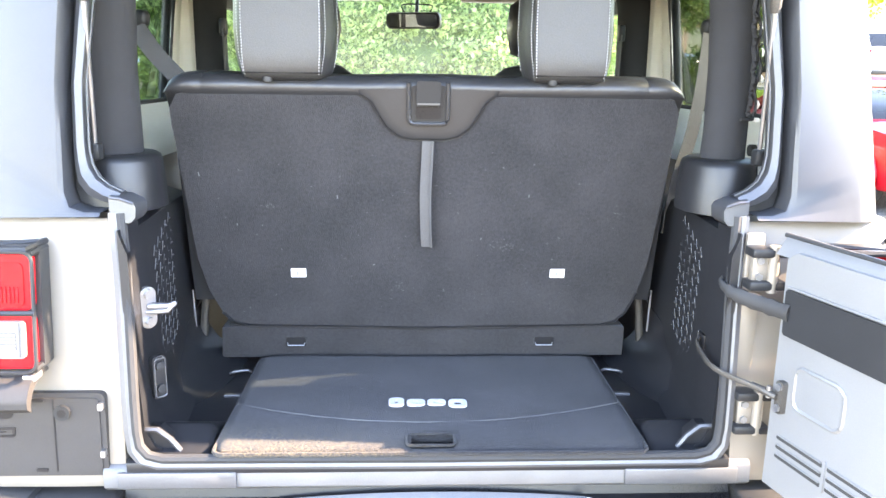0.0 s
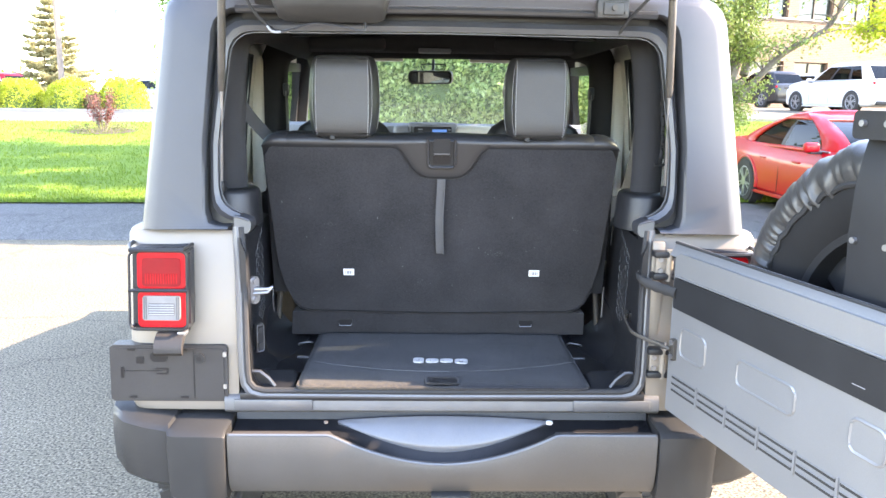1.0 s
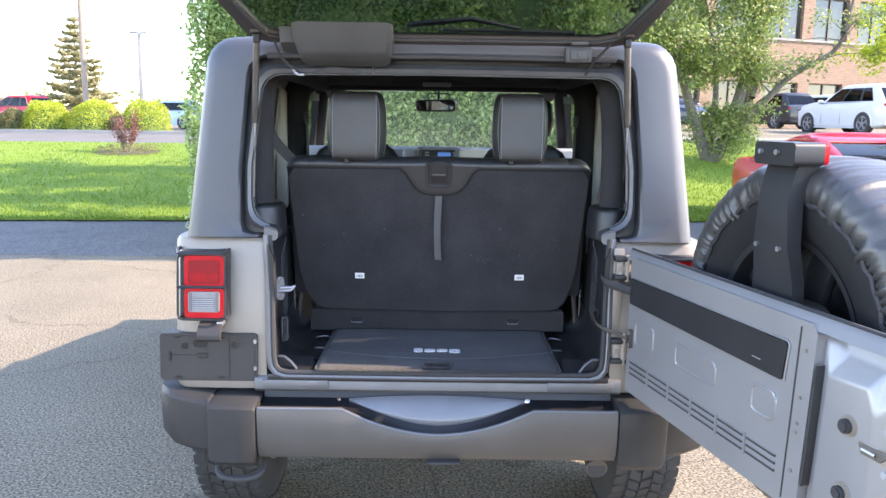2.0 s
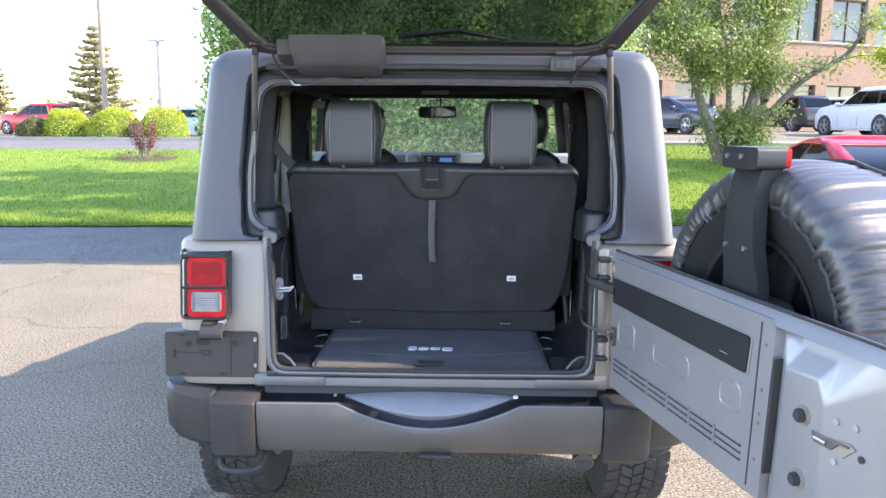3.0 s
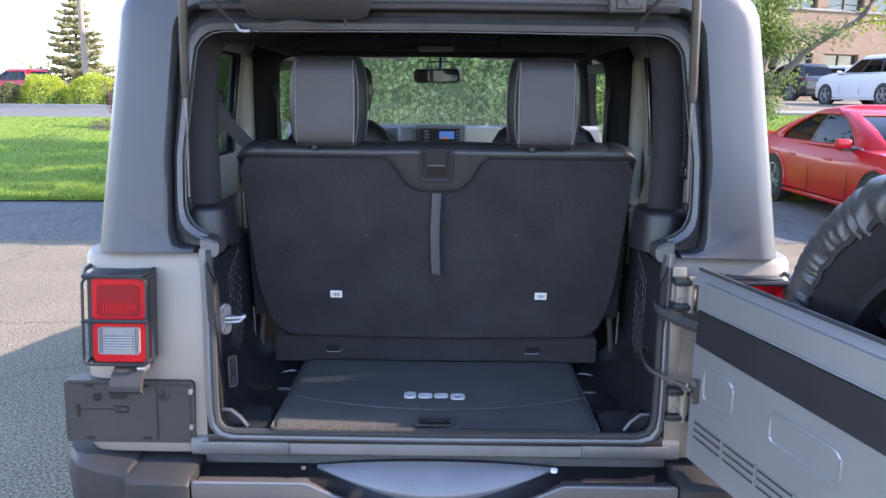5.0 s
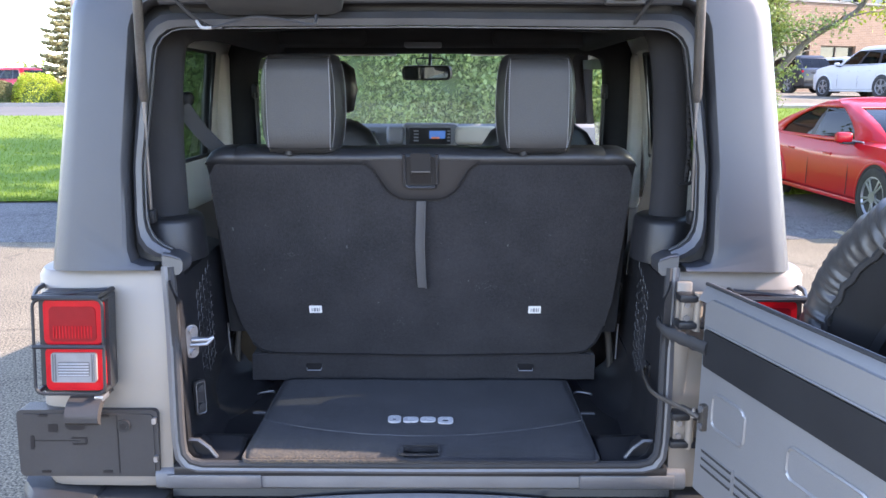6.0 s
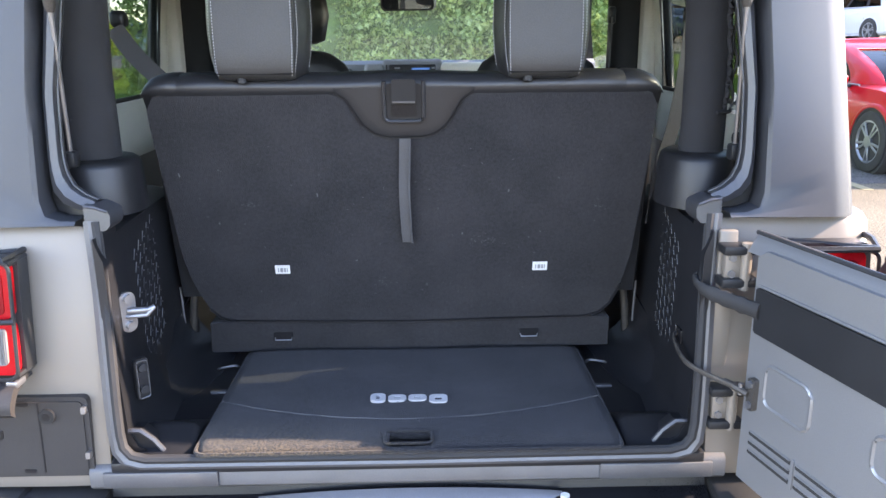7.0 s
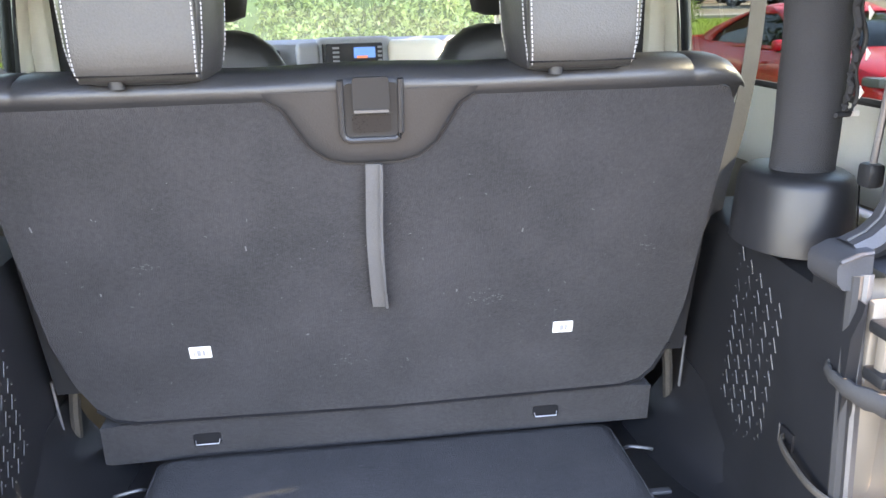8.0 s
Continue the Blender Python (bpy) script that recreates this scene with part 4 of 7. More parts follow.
# rear seat back: a reclined slab, carpet panel, leather edge
seat = part("rear_seat", box(0, 0.43, 1.1, 0.3, 0.05, 0.3, 0.01), TRIM, veh, "black rear bench seat with carpeted back and two headrests")
SY = lambda z: 0.336 - 0.25 * (z - 1.03)
outline = [(-0.505, 1.372), (-0.505, 1.34), (-0.498, 1.20), (-0.490, 1.05), (-0.474, 0.975), (-0.452, 0.925), (-0.430, 0.902), (-0.395, 0.893), (0, 0.886), (0.39, 0.893), (0.422, 0.902), (0.444, 0.925), (0.464, 0.975), (0.478, 1.05), (0.486, 1.20), (0.492, 1.34), (0.492, 1.372), (0.480, 1.395), (0.46, 1.402),
           (0.155, 1.407), (0.130, 1.403), (0.111, 1.391), (0.096, 1.366), (0.080, 1.339), (0.056, 1.320), (0.03, 1.313), (-0.04, 1.313), (-0.066, 1.320), (-0.090, 1.339), (-0.106, 1.366), (-0.121, 1.391), (-0.142, 1.403), (-0.165, 1.407), (-0.47, 1.402), (-0.492, 1.395)]
bm = loft([[(x, SY(z) + d, z) for x, z in outline] for d in (0.0, 0.05)])
bmesh.ops.bevel(bm, geom=[e for e in bm.edges if len(e.link_faces) == 2 and e.calc_face_angle(0) > 1.2], offset=0.006, segments=3, profile=0.5, affect="EDGES")
part("back_panel", bm, CARPET, seat, "black carpeted seat back", angle=50)
# leather body behind the panel, rolled top
lsec = []
for x in [-0.512, -0.510, -0.505, -0.495, -0.48, -0.462, -0.444, -0.44, -0.436, -0.38, -0.16, -0.14, -0.05, 0.04, 0.13, 0.15, 0.36, 0.42, 0.424, 0.428, 0.445, 0.465, 0.482, 0.492, 0.497, 0.499]:
    out_ = max(0.0, abs(x + 0.007) - 0.458) / 0.048
    dz = 0.038 * (1 - math.sqrt(max(0.0, 1 - out_ * out_))) + (0.003 if abs(x + 0.44) < 0.001 or abs(x - 0.424) < 0.001 or abs(x + 0.15) < 0.011 or abs(x - 0.14) < 0.011 else 0)
    dy = 0.010 * min(1.0, dz / 0.03)
    lsec.append([(x, SY(0.95) + 0.018, 0.95), (x, SY(1.28) + 0.020 + dy, 1.28), (x, SY(1.37) + 0.012 + dy, 1.37), (x, SY(1.398) + 0.002 + dy, 1.398), (x, SY(1.406) - 0.006 + dy, 1.406 - dz * 0.2), (x, SY(1.416) - 0.007 + dy, 1.416 - dz * 0.5), (x, SY(1.426) - 0.001 + dy, 1.427 - dz * 0.8), (x, SY(1.43) + 0.014 + dy, 1.437 - dz), (x, SY(1.43) + 0.03, 1.441 - dz), (x, SY(1.43) + 0.07, 1.443 - dz), (x, SY(1.43) + 0.11, 1.428 - dz), (x, SY(1.35) + 0.14, 1.36), (x, SY(0.95) + 0.15, 0.95)])
part("leather_back", loft(lsec), LEATHER, seat, "black leather seat back edge", angle=60)
# scalloped centre with the release latch
tong = [(-0.150, 1.412), (-0.142, 1.403), (-0.121, 1.391), (-0.106, 1.366), (-0.090, 1.339), (-0.066, 1.320), (-0.04, 1.313), (0.03, 1.313), (0.056, 1.320), (0.080, 1.339), (0.096, 1.366), (0.111, 1.391), (0.130, 1.403), (0.140, 1.412)]
tsec = []
for f_, d_ in ((1.0, 0.012), (1.0, 0.001), (0.985, -0.004), (0.94, -0.0065), (0.80, -0.0075), (0.4, -0.008), (0.02, -0.008)):
    tsec.append([(-0.005 + (u + 0.005) * f_, SY(1.412 + (v - 1.412) * f_) + d_, 1.412 + (v - 1.412) * f_) for u, v in tong])
part("leather_tongue", loft(tsec), LEATHER, seat, angle=60)
part("tongue_piping", tube([(x, SY(z) - 0.0015, z) for x, z in tong[1:-1]], 0.0016, 6, up=(0, 1, 0)), STEP, seat)
FS = lambda u, v, d: (u, SY(v) + d - (0.008 if v > 1.32 else 0.0), v)
part("latch_bezel", tube([FS(u, v, -0.004) for u, v in ((-0.044, 1.426), (-0.044, 1.356), (-0.041, 1.350), (-0.035, 1.347), (0.023, 1.347), (0.029, 1.350), (0.032, 1.356), (0.032, 1.426))], 0.0042, 8), LEATHER, seat)
part("latch_lip", prism(rrect(0.070, 0.070, 0.008, 4, -0.006, 1.386), FS, -0.003, 0.004, 0.001), PLASTIC, seat)
part("release_latch", prism(rrect(0.046, 0.046, 0.005, 3, -0.006, 1.406), FS, -0.013, 0.0, 0.003), PLASTIC, seat, "seat release latch")
part("latch_paddle", prism(rrect(0.044, 0.0035, 0.001, 2, -0.006, 1.386), FS, -0.0155, -0.010, 0.001), FLANGE, seat)
part("latch_slot", prism(rrect(0.050, 0.024, 0.004, 3, -0.006, 1.369), FS, -0.0050, 0.0, 0.001), STEP, seat)
strap = [(-0.006, SY(1.31) - 0.008, 1.312), (-0.008, SY(1.26) - 0.012, 1.26), (-0.010, SY(1.20) - 0.014, 1.20), (-0.008, SY(1.12) - 0.012, 1.12), (-0.006, SY(1.085) - 0.008, 1.085)]
part("pull_strap", loft([[(p[0] + dx, p[1] + dy, p[2]) for dx, dy in ((-0.011, 0), (0.011, -0.002), (0.011, 0.001), (-0.011, 0.003))] for p in curve_pts(strap, 5)]), WEB, seat, "grey woven pull strap")
part("strap_edge", tube([(p[0] + 0.010, p[1] - 0.006, p[2]) for p in curve_pts(strap, 5)], 0.0025, 6), WEB, seat)
part("panel_piping", tube([(x, SY(z) - 0.001, z + 0.001) for x, z in ((-0.49, 1.396), (-0.47, 1.402), (-0.30, 1.4045), (-0.165, 1.407), (-0.142, 1.403))], 0.0013, 6, up=(0, 1, 0)), RUBBER, seat)
part("panel_piping", tube([(x, SY(z) - 0.001, z + 0.001) for x, z in ((0.130, 1.403), (0.155, 1.407), (0.30, 1.4045), (0.46, 1.402), (0.478, 1.396))], 0.0013, 6, up=(0, 1, 0)), RUBBER, seat)
part("panel_hem", tube([(x, SY(z) - 0.001, z - 0.001) for x, z in outline[5:13]], 0.0028, 6, up=(0, 1, 0)), STEP, seat)
# carpeted foot below the back, with two wire loops
part("seat_foot", prism([(-0.465, 0.808), (0.452, 0.812), (0.448, 0.885), (0.40, 0.889), (-0.41, 0.889), (-0.458, 0.885)], lambda u, v, d: (u, 0.392 - 0.22 * (v - 0.80) + d, v), 0.0, 0.06, 0.006), CARPET, seat)
for x in (-0.296, 0.266):
    lp = part("child_seat_anchor", prism(rrect(0.044, 0.020, 0.004, 3, x, 0.850), lambda u, v, d: (u, 0.381 + d, v), -0.003, 0.02, 0.001), STEP, seat)
    part("anchor_wire", tube([(x - 0.020, 0.381, 0.850), (x - 0.018, 0.374, 0.842), (x + 0.018, 0.374, 0.842), (x + 0.020, 0.381, 0.850)], 0.0011, 6), STEEL, lp)
for x in (-0.280, 0.281):
    tg = part("pictogram_tag", prism(rrect(0.032, 0.0205, 0.001, 1, x, 1.021), FS, -0.0015, 0.004), WHITE, seat, "small white printed tag")
    for dx, w in ((-0.009, 0.002), (-0.002, 0.006), (0.005, 0.004), (0.010, 0.002)):
        part("tag_mark", prism(rrect(w, 0.010, 0.0006, 1, x + dx, 1.020), FS, -0.0022, 0.0), GREYMARK, tg)
for x in (-0.49, 0.478):
    part("seat_side_bracket", tube([(x, 0.40, 0.99), (x * 1.03, 0.41, 0.90), (x * 1.05, 0.42, 0.815)], 0.009, 8), DARKSTEEL, seat)
    part("bracket_wire", tube([(x * 1.06, 0.38, 0.97), (x * 1.06, 0.39, 0.87)], 0.0025, 6), STEEL, seat)


for px_, pz_, w_, n_ in ((0.155, 1.085, 0.050, 34), (-0.33, 1.17, 0.03, 14), (0.40, 1.16, 0.025, 12), (-0.06, 0.99, 0.03, 12)):
    hairs = []
    for i in range(n_):
        hx_, hz_ = px_ + random.gauss(0, w_ / 2.6), pz_ + random.gauss(0, 0.006)
        hairs.append(tube([(hx_, SY(hz_) - 0.0006, hz_), (hx_ + random.uniform(-0.004, 0.004), SY(hz_) - 0.0008, hz_ + random.uniform(-0.002, 0.002))], 0.0004, 4))
    tagged(part("scuffed_pile", join(*hairs), WEB, seat, "pale scuffed patch of carpet"), kind="stuff")
lint = []
for i in range(90):
    lx_, lz_ = random.uniform(-0.44, 0.43), random.uniform(0.92, 1.30)
    an_ = random.uniform(0, math.pi)
    l_ = random.choice((0.0012, 0.0015, 0.002, 0.004))
    lint.append(tube([(lx_, SY(lz_) - 0.0008, lz_), (lx_ + l_ * math.cos(an_), SY(lz_) - 0.0008, lz_ + l_ * math.sin(an_))], 0.0005, 4))
tagged(part("lint", join(*lint), WEB, seat, "pale lint on the carpet"), kind="stuff")
for lx_, lz_, l_, a_ in ((-0.465, 1.236, 0.008, 100), (-0.19, 1.19, 0.007, 95), (0.205, 1.195, 0.006, 80), (-0.40, 1.13, 0.004, 90), (0.11, 1.10, 0.004, 90), (-0.12, 1.04, 0.004, 20)):
    part("scuff", tube([(lx_, SY(lz_) - 0.0006, lz_), (lx_ + l_ * math.cos(radians(a_)), SY(lz_ + l_) - 0.0006, lz_ + l_ * math.sin(radians(a_)))], 0.0011, 5), WEB, seat)


def headrest(cx, w):
    """A tall padded headrest: black bolsters, a centre panel in a painted lit tone between two rows of double
    stitching.
    """
    H = ((1.428, 0.74), (1.432, 0.82), (1.444, 0.90), (1.475, 0.965), (1.52, 1.0), (1.58, 0.985), (1.615, 0.945), (1.636, 0.89), (1.648, 0.82), (1.653, 0.70))
    y0 = 0.205
    zs_, ks_ = [h[0] for h in H], [h[1] for h in H]

    def back(z):
        """Depth of the rear face at a height: rolled at the top and the foot."""
        return y0 + 0.05 * (z - 1.44) + float(np.interp(z, [1.428, 1.433, 1.445, 1.462, 1.615, 1.636, 1.648, 1.653], [0.030, 0.014, 0.004, 0.0, 0.0, 0.006, 0.020, 0.034]))

    loops = []
    for z, k in H:
        hw, yy = w / 2 * k, back(z)
        d = 0.112 - 1.2 * (yy - y0 - 0.05 * (z - 1.44))
        half = [(0.0, 0.0), (0.4, 0.0), (0.70, 0.0015), (0.765, 0.005), (0.80, 0.009), (0.93, d * 0.30), (0.99, d * 0.48), (1.0, d * 0.60), (0.95, d * 0.86), (0.82, d), (0.4, d + 0.004)]
        loops.append([(cx + hw * a_, yy + b_, z) for a_, b_ in half] + [(cx - hw * a_, yy + b_, z) for a_, b_ in half[:0:-1]])
    hr = part("headrest", loft(loops), LEATHER, seat, "black leather headrest, its centre painted as lit, with pale double stitching", angle=70)
    rows_ = []
    for z in [1.4315, 1.4335, 1.437, 1.444, 1.455] + list(np.linspace(1.475, 1.60, 8)) + [1.615, 1.628, 1.638, 1.646, 1.651]:
        k = float(np.interp(z, zs_, ks_))
        e_ = 0.0035 if 1.434 < z < 1.65 else 0.0
        hw = w / 2 * (0.35 * k + 0.65 * 0.985)
        rows_.append([(cx + hw * a_, back(z) - b_ * e_ / 0.0035 + c_, z) for a_, b_, c_ in ((-0.775, -0.004, 0.0), (-0.755, 0.0030, 0.0), (-0.5, 0.0052, 0.0), (0.0, 0.0064, 0.0), (0.5, 0.0052, 0.0), (0.755, 0.0030, 0.0), (0.775, -0.004, 0.0), (0.775, -0.004, 0.006), (-0.775, -0.004, 0.006))])
    part("centre_panel", loft(rows_), LIT_LEATHER, hr, "leather centre panel, lit tone in its colour", angle=60)

    def seam(fn, n):
        return join(*[tube([fn(i / n), fn((i + 0.66) / n)], 0.00085, 4) for i in range(n)])

    for sx in (-1, 1):
        for off, dy_ in ((0.735, -0.0042), (0.825, 0.0062)):
            def row_(t, off=off, dy_=dy_, sx=sx):
                z = 1.438 + 0.206 * t
                hw = w / 2 * (0.35 * float(np.interp(z, zs_, ks_)) + 0.65 * 0.985) if off < 0.78 else w / 2 * float(np.interp(z, zs_, ks_))
                return (cx + sx * hw * off, back(z) + dy_ - 0.0006, z)
            part("stitching", seam(row_, 38), THREAD, hr, "pale double stitching")

        def edge_(t, sx=sx):
            z = 1.452 + 0.180 * t
            return (cx + sx * (w / 2 * float(np.interp(z, zs_, ks_)) + 0.0004), back(z) + 0.112 * 0.60, z)
        part("stitching", seam(edge_, 30), THREAD, hr)
        part("headrest_post", tube([(cx + sx * 0.05, 0.265, 1.40), (cx + sx * 0.05, 0.265, 1.45)], 0.006, 8), PLASTIC, hr)
    for z, e_ in ((1.4415, 0.74), (1.6405, 0.72)):
        part("headrest_seam", tube([(x, back(z) - 0.0055, z) for x in np.linspace(cx - w / 2 * e_, cx + w / 2 * e_, 12)], 0.0011, 5), STEP, hr)
    part("release_button", disc(0.010, 0, 0.012, Matrix.Translation((cx - 0.03, 0.226, 1.4245)), 12), PLASTIC, hr)
    return hr


headrest(-0.281, 0.198)
headrest(0.262, 0.186)

# cargo mat, a loose thing on the load floor
cmat = thing("cargo_mat", "black carpet cargo mat with pale emblem on the load floor", "floor mat")
bm = bmesh.new()
nx, ny = 40, 30
grid = []
for j in range(ny + 1):
    row = []
    for i in range(nx + 1):
        x, t = -0.375 + 0.75 * i / nx, j / ny
        y = -0.072 + 0.448 * t
        z = 0.818 - 0.010 * max(0, 1 - t * 9) ** 2 + 0.0022 * noise.noise((x * 9, y * 9, 3)) - (0.003 if i in (0, nx) else 0)
        sew = 0.036 + 0.085 * (x / 0.375) ** 2
        z -= 0.0035 * math.exp(-((y - sew) / 0.006) ** 2)
        xe = x * (0.972 if j == 0 or j == ny else 1.0)
        row.append(bm.verts.new((xe, y, z)))
    grid.append(row)
for j in range(ny):
    for i in range(nx):
        x, y = -0.375 + 0.75 * (i + 0.5) / nx, -0.072 + 0.448 * (j + 0.5) / ny
        if abs(x + 0.003) < 0.042 and -0.058 < y < -0.015:
            continue
        bm.faces.new((grid[j][i], grid[j][i + 1], grid[j + 1][i + 1], grid[j + 1][i]))
mt = part("mat_carpet", bm, MATCARPET, cmat)
sol = mt.modifiers.new("thick", "SOLIDIFY")
sol.thickness, sol.offset = 0.020, -1
part("finger_slot", box(-0.003, -0.035, 0.799, 0.086, 0.046, 0.004, 0.001), STEP, cmat, "dark finger slot")
part("slot_hem", tube([(x, y, 0.818) for x, y in rrect(0.084, 0.044, 0.010, 4, -0.003, -0.035)], 0.0025, 6, closed=True), MATCARPET, cmat)
part("edge_binding", tube([(x, y, 0.811) for x, y in rrect(0.750, 0.450, 0.02, 4, 0, 0.152)], 0.004, 6, closed=True), MATCARPET, cmat)
part("sew_line", tube([(x, 0.036 + 0.085 * (x / 0.375) ** 2, 0.8165) for x in np.linspace(-0.372, 0.372, 40)], 0.0014, 5), WEB, cmat)
for cx, w, h, dy in ((-0.066, 0.030, 0.034, 0.0), (-0.028, 0.036, 0.026, -0.003), (0.012, 0.036, 0.026, -0.003), (0.053, 0.036, 0.034, -0.008)):
    ring_ = rrect(w, h, 0.011, 5, cx, 0.118 + dy)
    hole_ = rrect(w - 0.022, h - 0.019, 0.003, 5, cx, 0.118 + dy)
    part("emblem_bar", loft([[(x, y, z) for x, y in o_] for o_, z in ((ring_, 0.816), (ring_, 0.8215), (hole_, 0.8215), (hole_, 0.816), (ring_, 0.816))], True, False), LOGO, cmat, "pale embroidered emblem bar")

bits = []
for i in range(110):
    lx_, ly_ = random.uniform(-0.36, 0.36), random.uniform(-0.03, 0.36)
    an_ = random.uniform(0, math.pi)
    l_ = random.choice((0.001, 0.0015, 0.002, 0.004))
    bits.append(tube([(lx_, ly_, 0.8195), (lx_ + l_ * math.cos(an_), ly_ + l_ * math.sin(an_), 0.8195)], 0.0006, 4))
tagged(part("lint", join(*bits), WEB, cmat, "pale lint on the mat"), kind="stuff")

# ---- front of the cabin ----
for sx in (-0.37, 0.37):
    fs = part("front_seat", loft([[(sx - w, y0, z), (sx - w * 0.8, y0 - 0.02, z), (sx, y0 - 0.03, z), (sx + w * 0.8, y0 - 0.02, z), (sx + w, y0, z), (sx + w * 0.95, y0 + 0.11, z), (sx, y0 + 0.09, z), (sx - w * 0.95, y0 + 0.11, z)] for z, w, y0 in ((0.70, 0.25, 1.22), (0.95, 0.255, 1.17), (1.20, 0.24, 1.12), (1.36, 0.21, 1.09), (1.43, 0.165, 1.085), (1.46, 0.12, 1.09), (1.47, 0.08, 1.10))]), LEATHER, veh, "black leather front seat", angle=70)
    part("front_headrest", loft([[(sx + w * math.cos(radians(a)), 1.10 + d * math.sin(radians(a)), z) for a in range(0, 360, 30)] for z, w, d in ((1.49, 0.08, 0.03), (1.50, 0.11, 0.05), (1.57, 0.125, 0.06), (1.64, 0.115, 0.055), (1.665, 0.08, 0.035))]), LEATHER, fs, angle=70)
    for dx in (-0.05, 0.05):
        part("headrest_post", tube([(sx + dx, 1.10, 1.44), (sx + dx, 1.10, 1.51)], 0.006, 8), STEEL, fs)
    part("seat_cushion", box(sx, 1.42, 0.80, 0.50, 0.52, 0.18, 0.06, 3), LEATHER, fs)
dash = part("dashboard", loft([[(x, 1.90, 1.05), (x, 1.875, 1.28), (x, 1.885, 1.36), (x, 1.90, 1.405), (x, 1.93, 1.420), (x, 2.14, 1.405), (x, 2.16, 1.05)] for x in (-0.72, -0.70, -0.2, 0.2, 0.70, 0.72)]), DASH, veh, "grey dashboard with a lit radio")
part("centre_console", box(-0.015, 1.885, 1.30, 0.25, 0.06, 0.25, 0.02, 3), DASH, dash)
rd = part("radio", box(-0.015, 1.855, 1.370, 0.185, 0.02, 0.072, 0.005), PLASTIC, dash)
part("radio_screen", box(0.018, 1.8435, 1.376, 0.070, 0.003, 0.034), SCREEN, rd)
part("screen_warm", box(0.010, 1.8432, 1.362, 0.036, 0.003, 0.008), SCREEN_RED, rd)
for i in range(4):
    part("radio_button", box(-0.075, 1.8435, 1.350 + 0.014 * i, 0.022, 0.003, 0.007, 0.001), DASH, rd)
    part("radio_button", box(0.068, 1.8435, 1.350 + 0.014 * i, 0.014, 0.003, 0.007, 0.001), DASH, rd)
# The right pod's cream colour stands in for sun on the dash.
for x, w, m in ((-0.165, 0.085, DASH), (0.185, 0.19, CREAM)):
    part("dash_pod", box(x, 1.875, 1.372, w, 0.05, 0.082, 0.022, 4), m, dash)
part("dash_groove", box(-0.118, 1.853, 1.365, 0.006, 0.01, 0.08, 0.002), PLASTIC, dash)
for x in (-0.62, -0.30, 0.52):
    part("air_vent", box(x, 1.870, 1.366, 0.09, 0.02, 0.05, 0.012, 3), PLASTIC, dash)
part("steering_wheel", lathe([(0.175 + 0.014 * math.cos(radians(a)), 0.014 * math.sin(radians(a))) for a in range(0, 360, 45)], Matrix.Translation((-0.37, 1.72, 1.20)) @ Matrix.Rotation(radians(65), 4, "X"), 36), LEATHER, veh)
part("steering_hub", disc(0.07, -0.02, 0.02, Matrix.Translation((-0.37, 1.73, 1.20)) @ Matrix.Rotation(radians(65), 4, "X"), 20, 0.01), PLASTIC, veh)
def RM(u, v, d):
    """Mirror head turned towards the driver and a little down."""
    return Matrix.Translation((-0.032, 1.868, 1.640)) @ Matrix.Rotation(radians(-16), 4, "Z") @ Matrix.Rotation(radians(6), 4, "X") @ Vector((u + 0.032, d, v - 1.640))


rv = part("rear_view_mirror", prism(rrect(0.218, 0.062, 0.020, 5, -0.032, 1.640), RM, 0.0, 0.035, 0.006), PLASTIC, veh, "interior rear-view mirror")
part("mirror_glass", prism(rrect(0.200, 0.048, 0.016, 5, -0.032, 1.640), RM, -0.0025, 0.001), MIRROR, rv)
part("mirror_stem", tube([(-0.02, 1.895, 1.645), (-0.015, 1.92, 1.69), (-0.015, 1.95, 1.725)], 0.008, 8), PLASTIC, rv)
part("mirror_wire", tube(curve_pts([(-0.06, 1.90, 1.665), (-0.075, 1.90, 1.70), (-0.02, 1.90, 1.705), (0.045, 1.90, 1.70), (0.03, 1.90, 1.668)], 4), 0.003, 6), PLASTIC, rv)
part("sound_bar", box(0, 1.10, 1.745, 1.05, 0.22, 0.075, 0.03, 3), HEADLINER, veh, "overhead sound bar")
for x in (-0.36, 0.36):
    part("sound_bar_pod", box(x, 1.03, 1.735, 0.32, 0.16, 0.05, 0.02, 3), HEADLINER, veh)
part("dome_lamp", box(-0.02, 1.0, 1.712, 0.12, 0.07, 0.016, 0.005), DASH, veh)
for s in (-1, 1):
    part("roof_speaker_lip", tube(curve_pts([(s * 0.22, 0.60, 1.745), (s * 0.30, 0.55, 1.735), (s * 0.45, 0.56, 1.730), (s * 0.52, 0.62, 1.735)], 5), 0.008, 6), TRIM, veh)
part("rear_header", box(0, 0.125, 1.742, 1.05, 0.07, 0.05, 0.015), TRIM, veh)

# ---- open tailgate ----
GA = radians(13.5)
GU, GV = Vector((math.sin(GA), -math.cos(GA), 0)), Vector((math.cos(GA), math.sin(GA), 0))
GM = Matrix(((GU.x, GV.x, 0, 0.560), (GU.y, GV.y, 0, -0.110), (0, 0, 1, 0), (0, 0, 0, 1)))


def G(u, v, d):
    """Gate plane: u from the hinges, v up, d outwards."""
    return GM @ Vector((u, d, v))


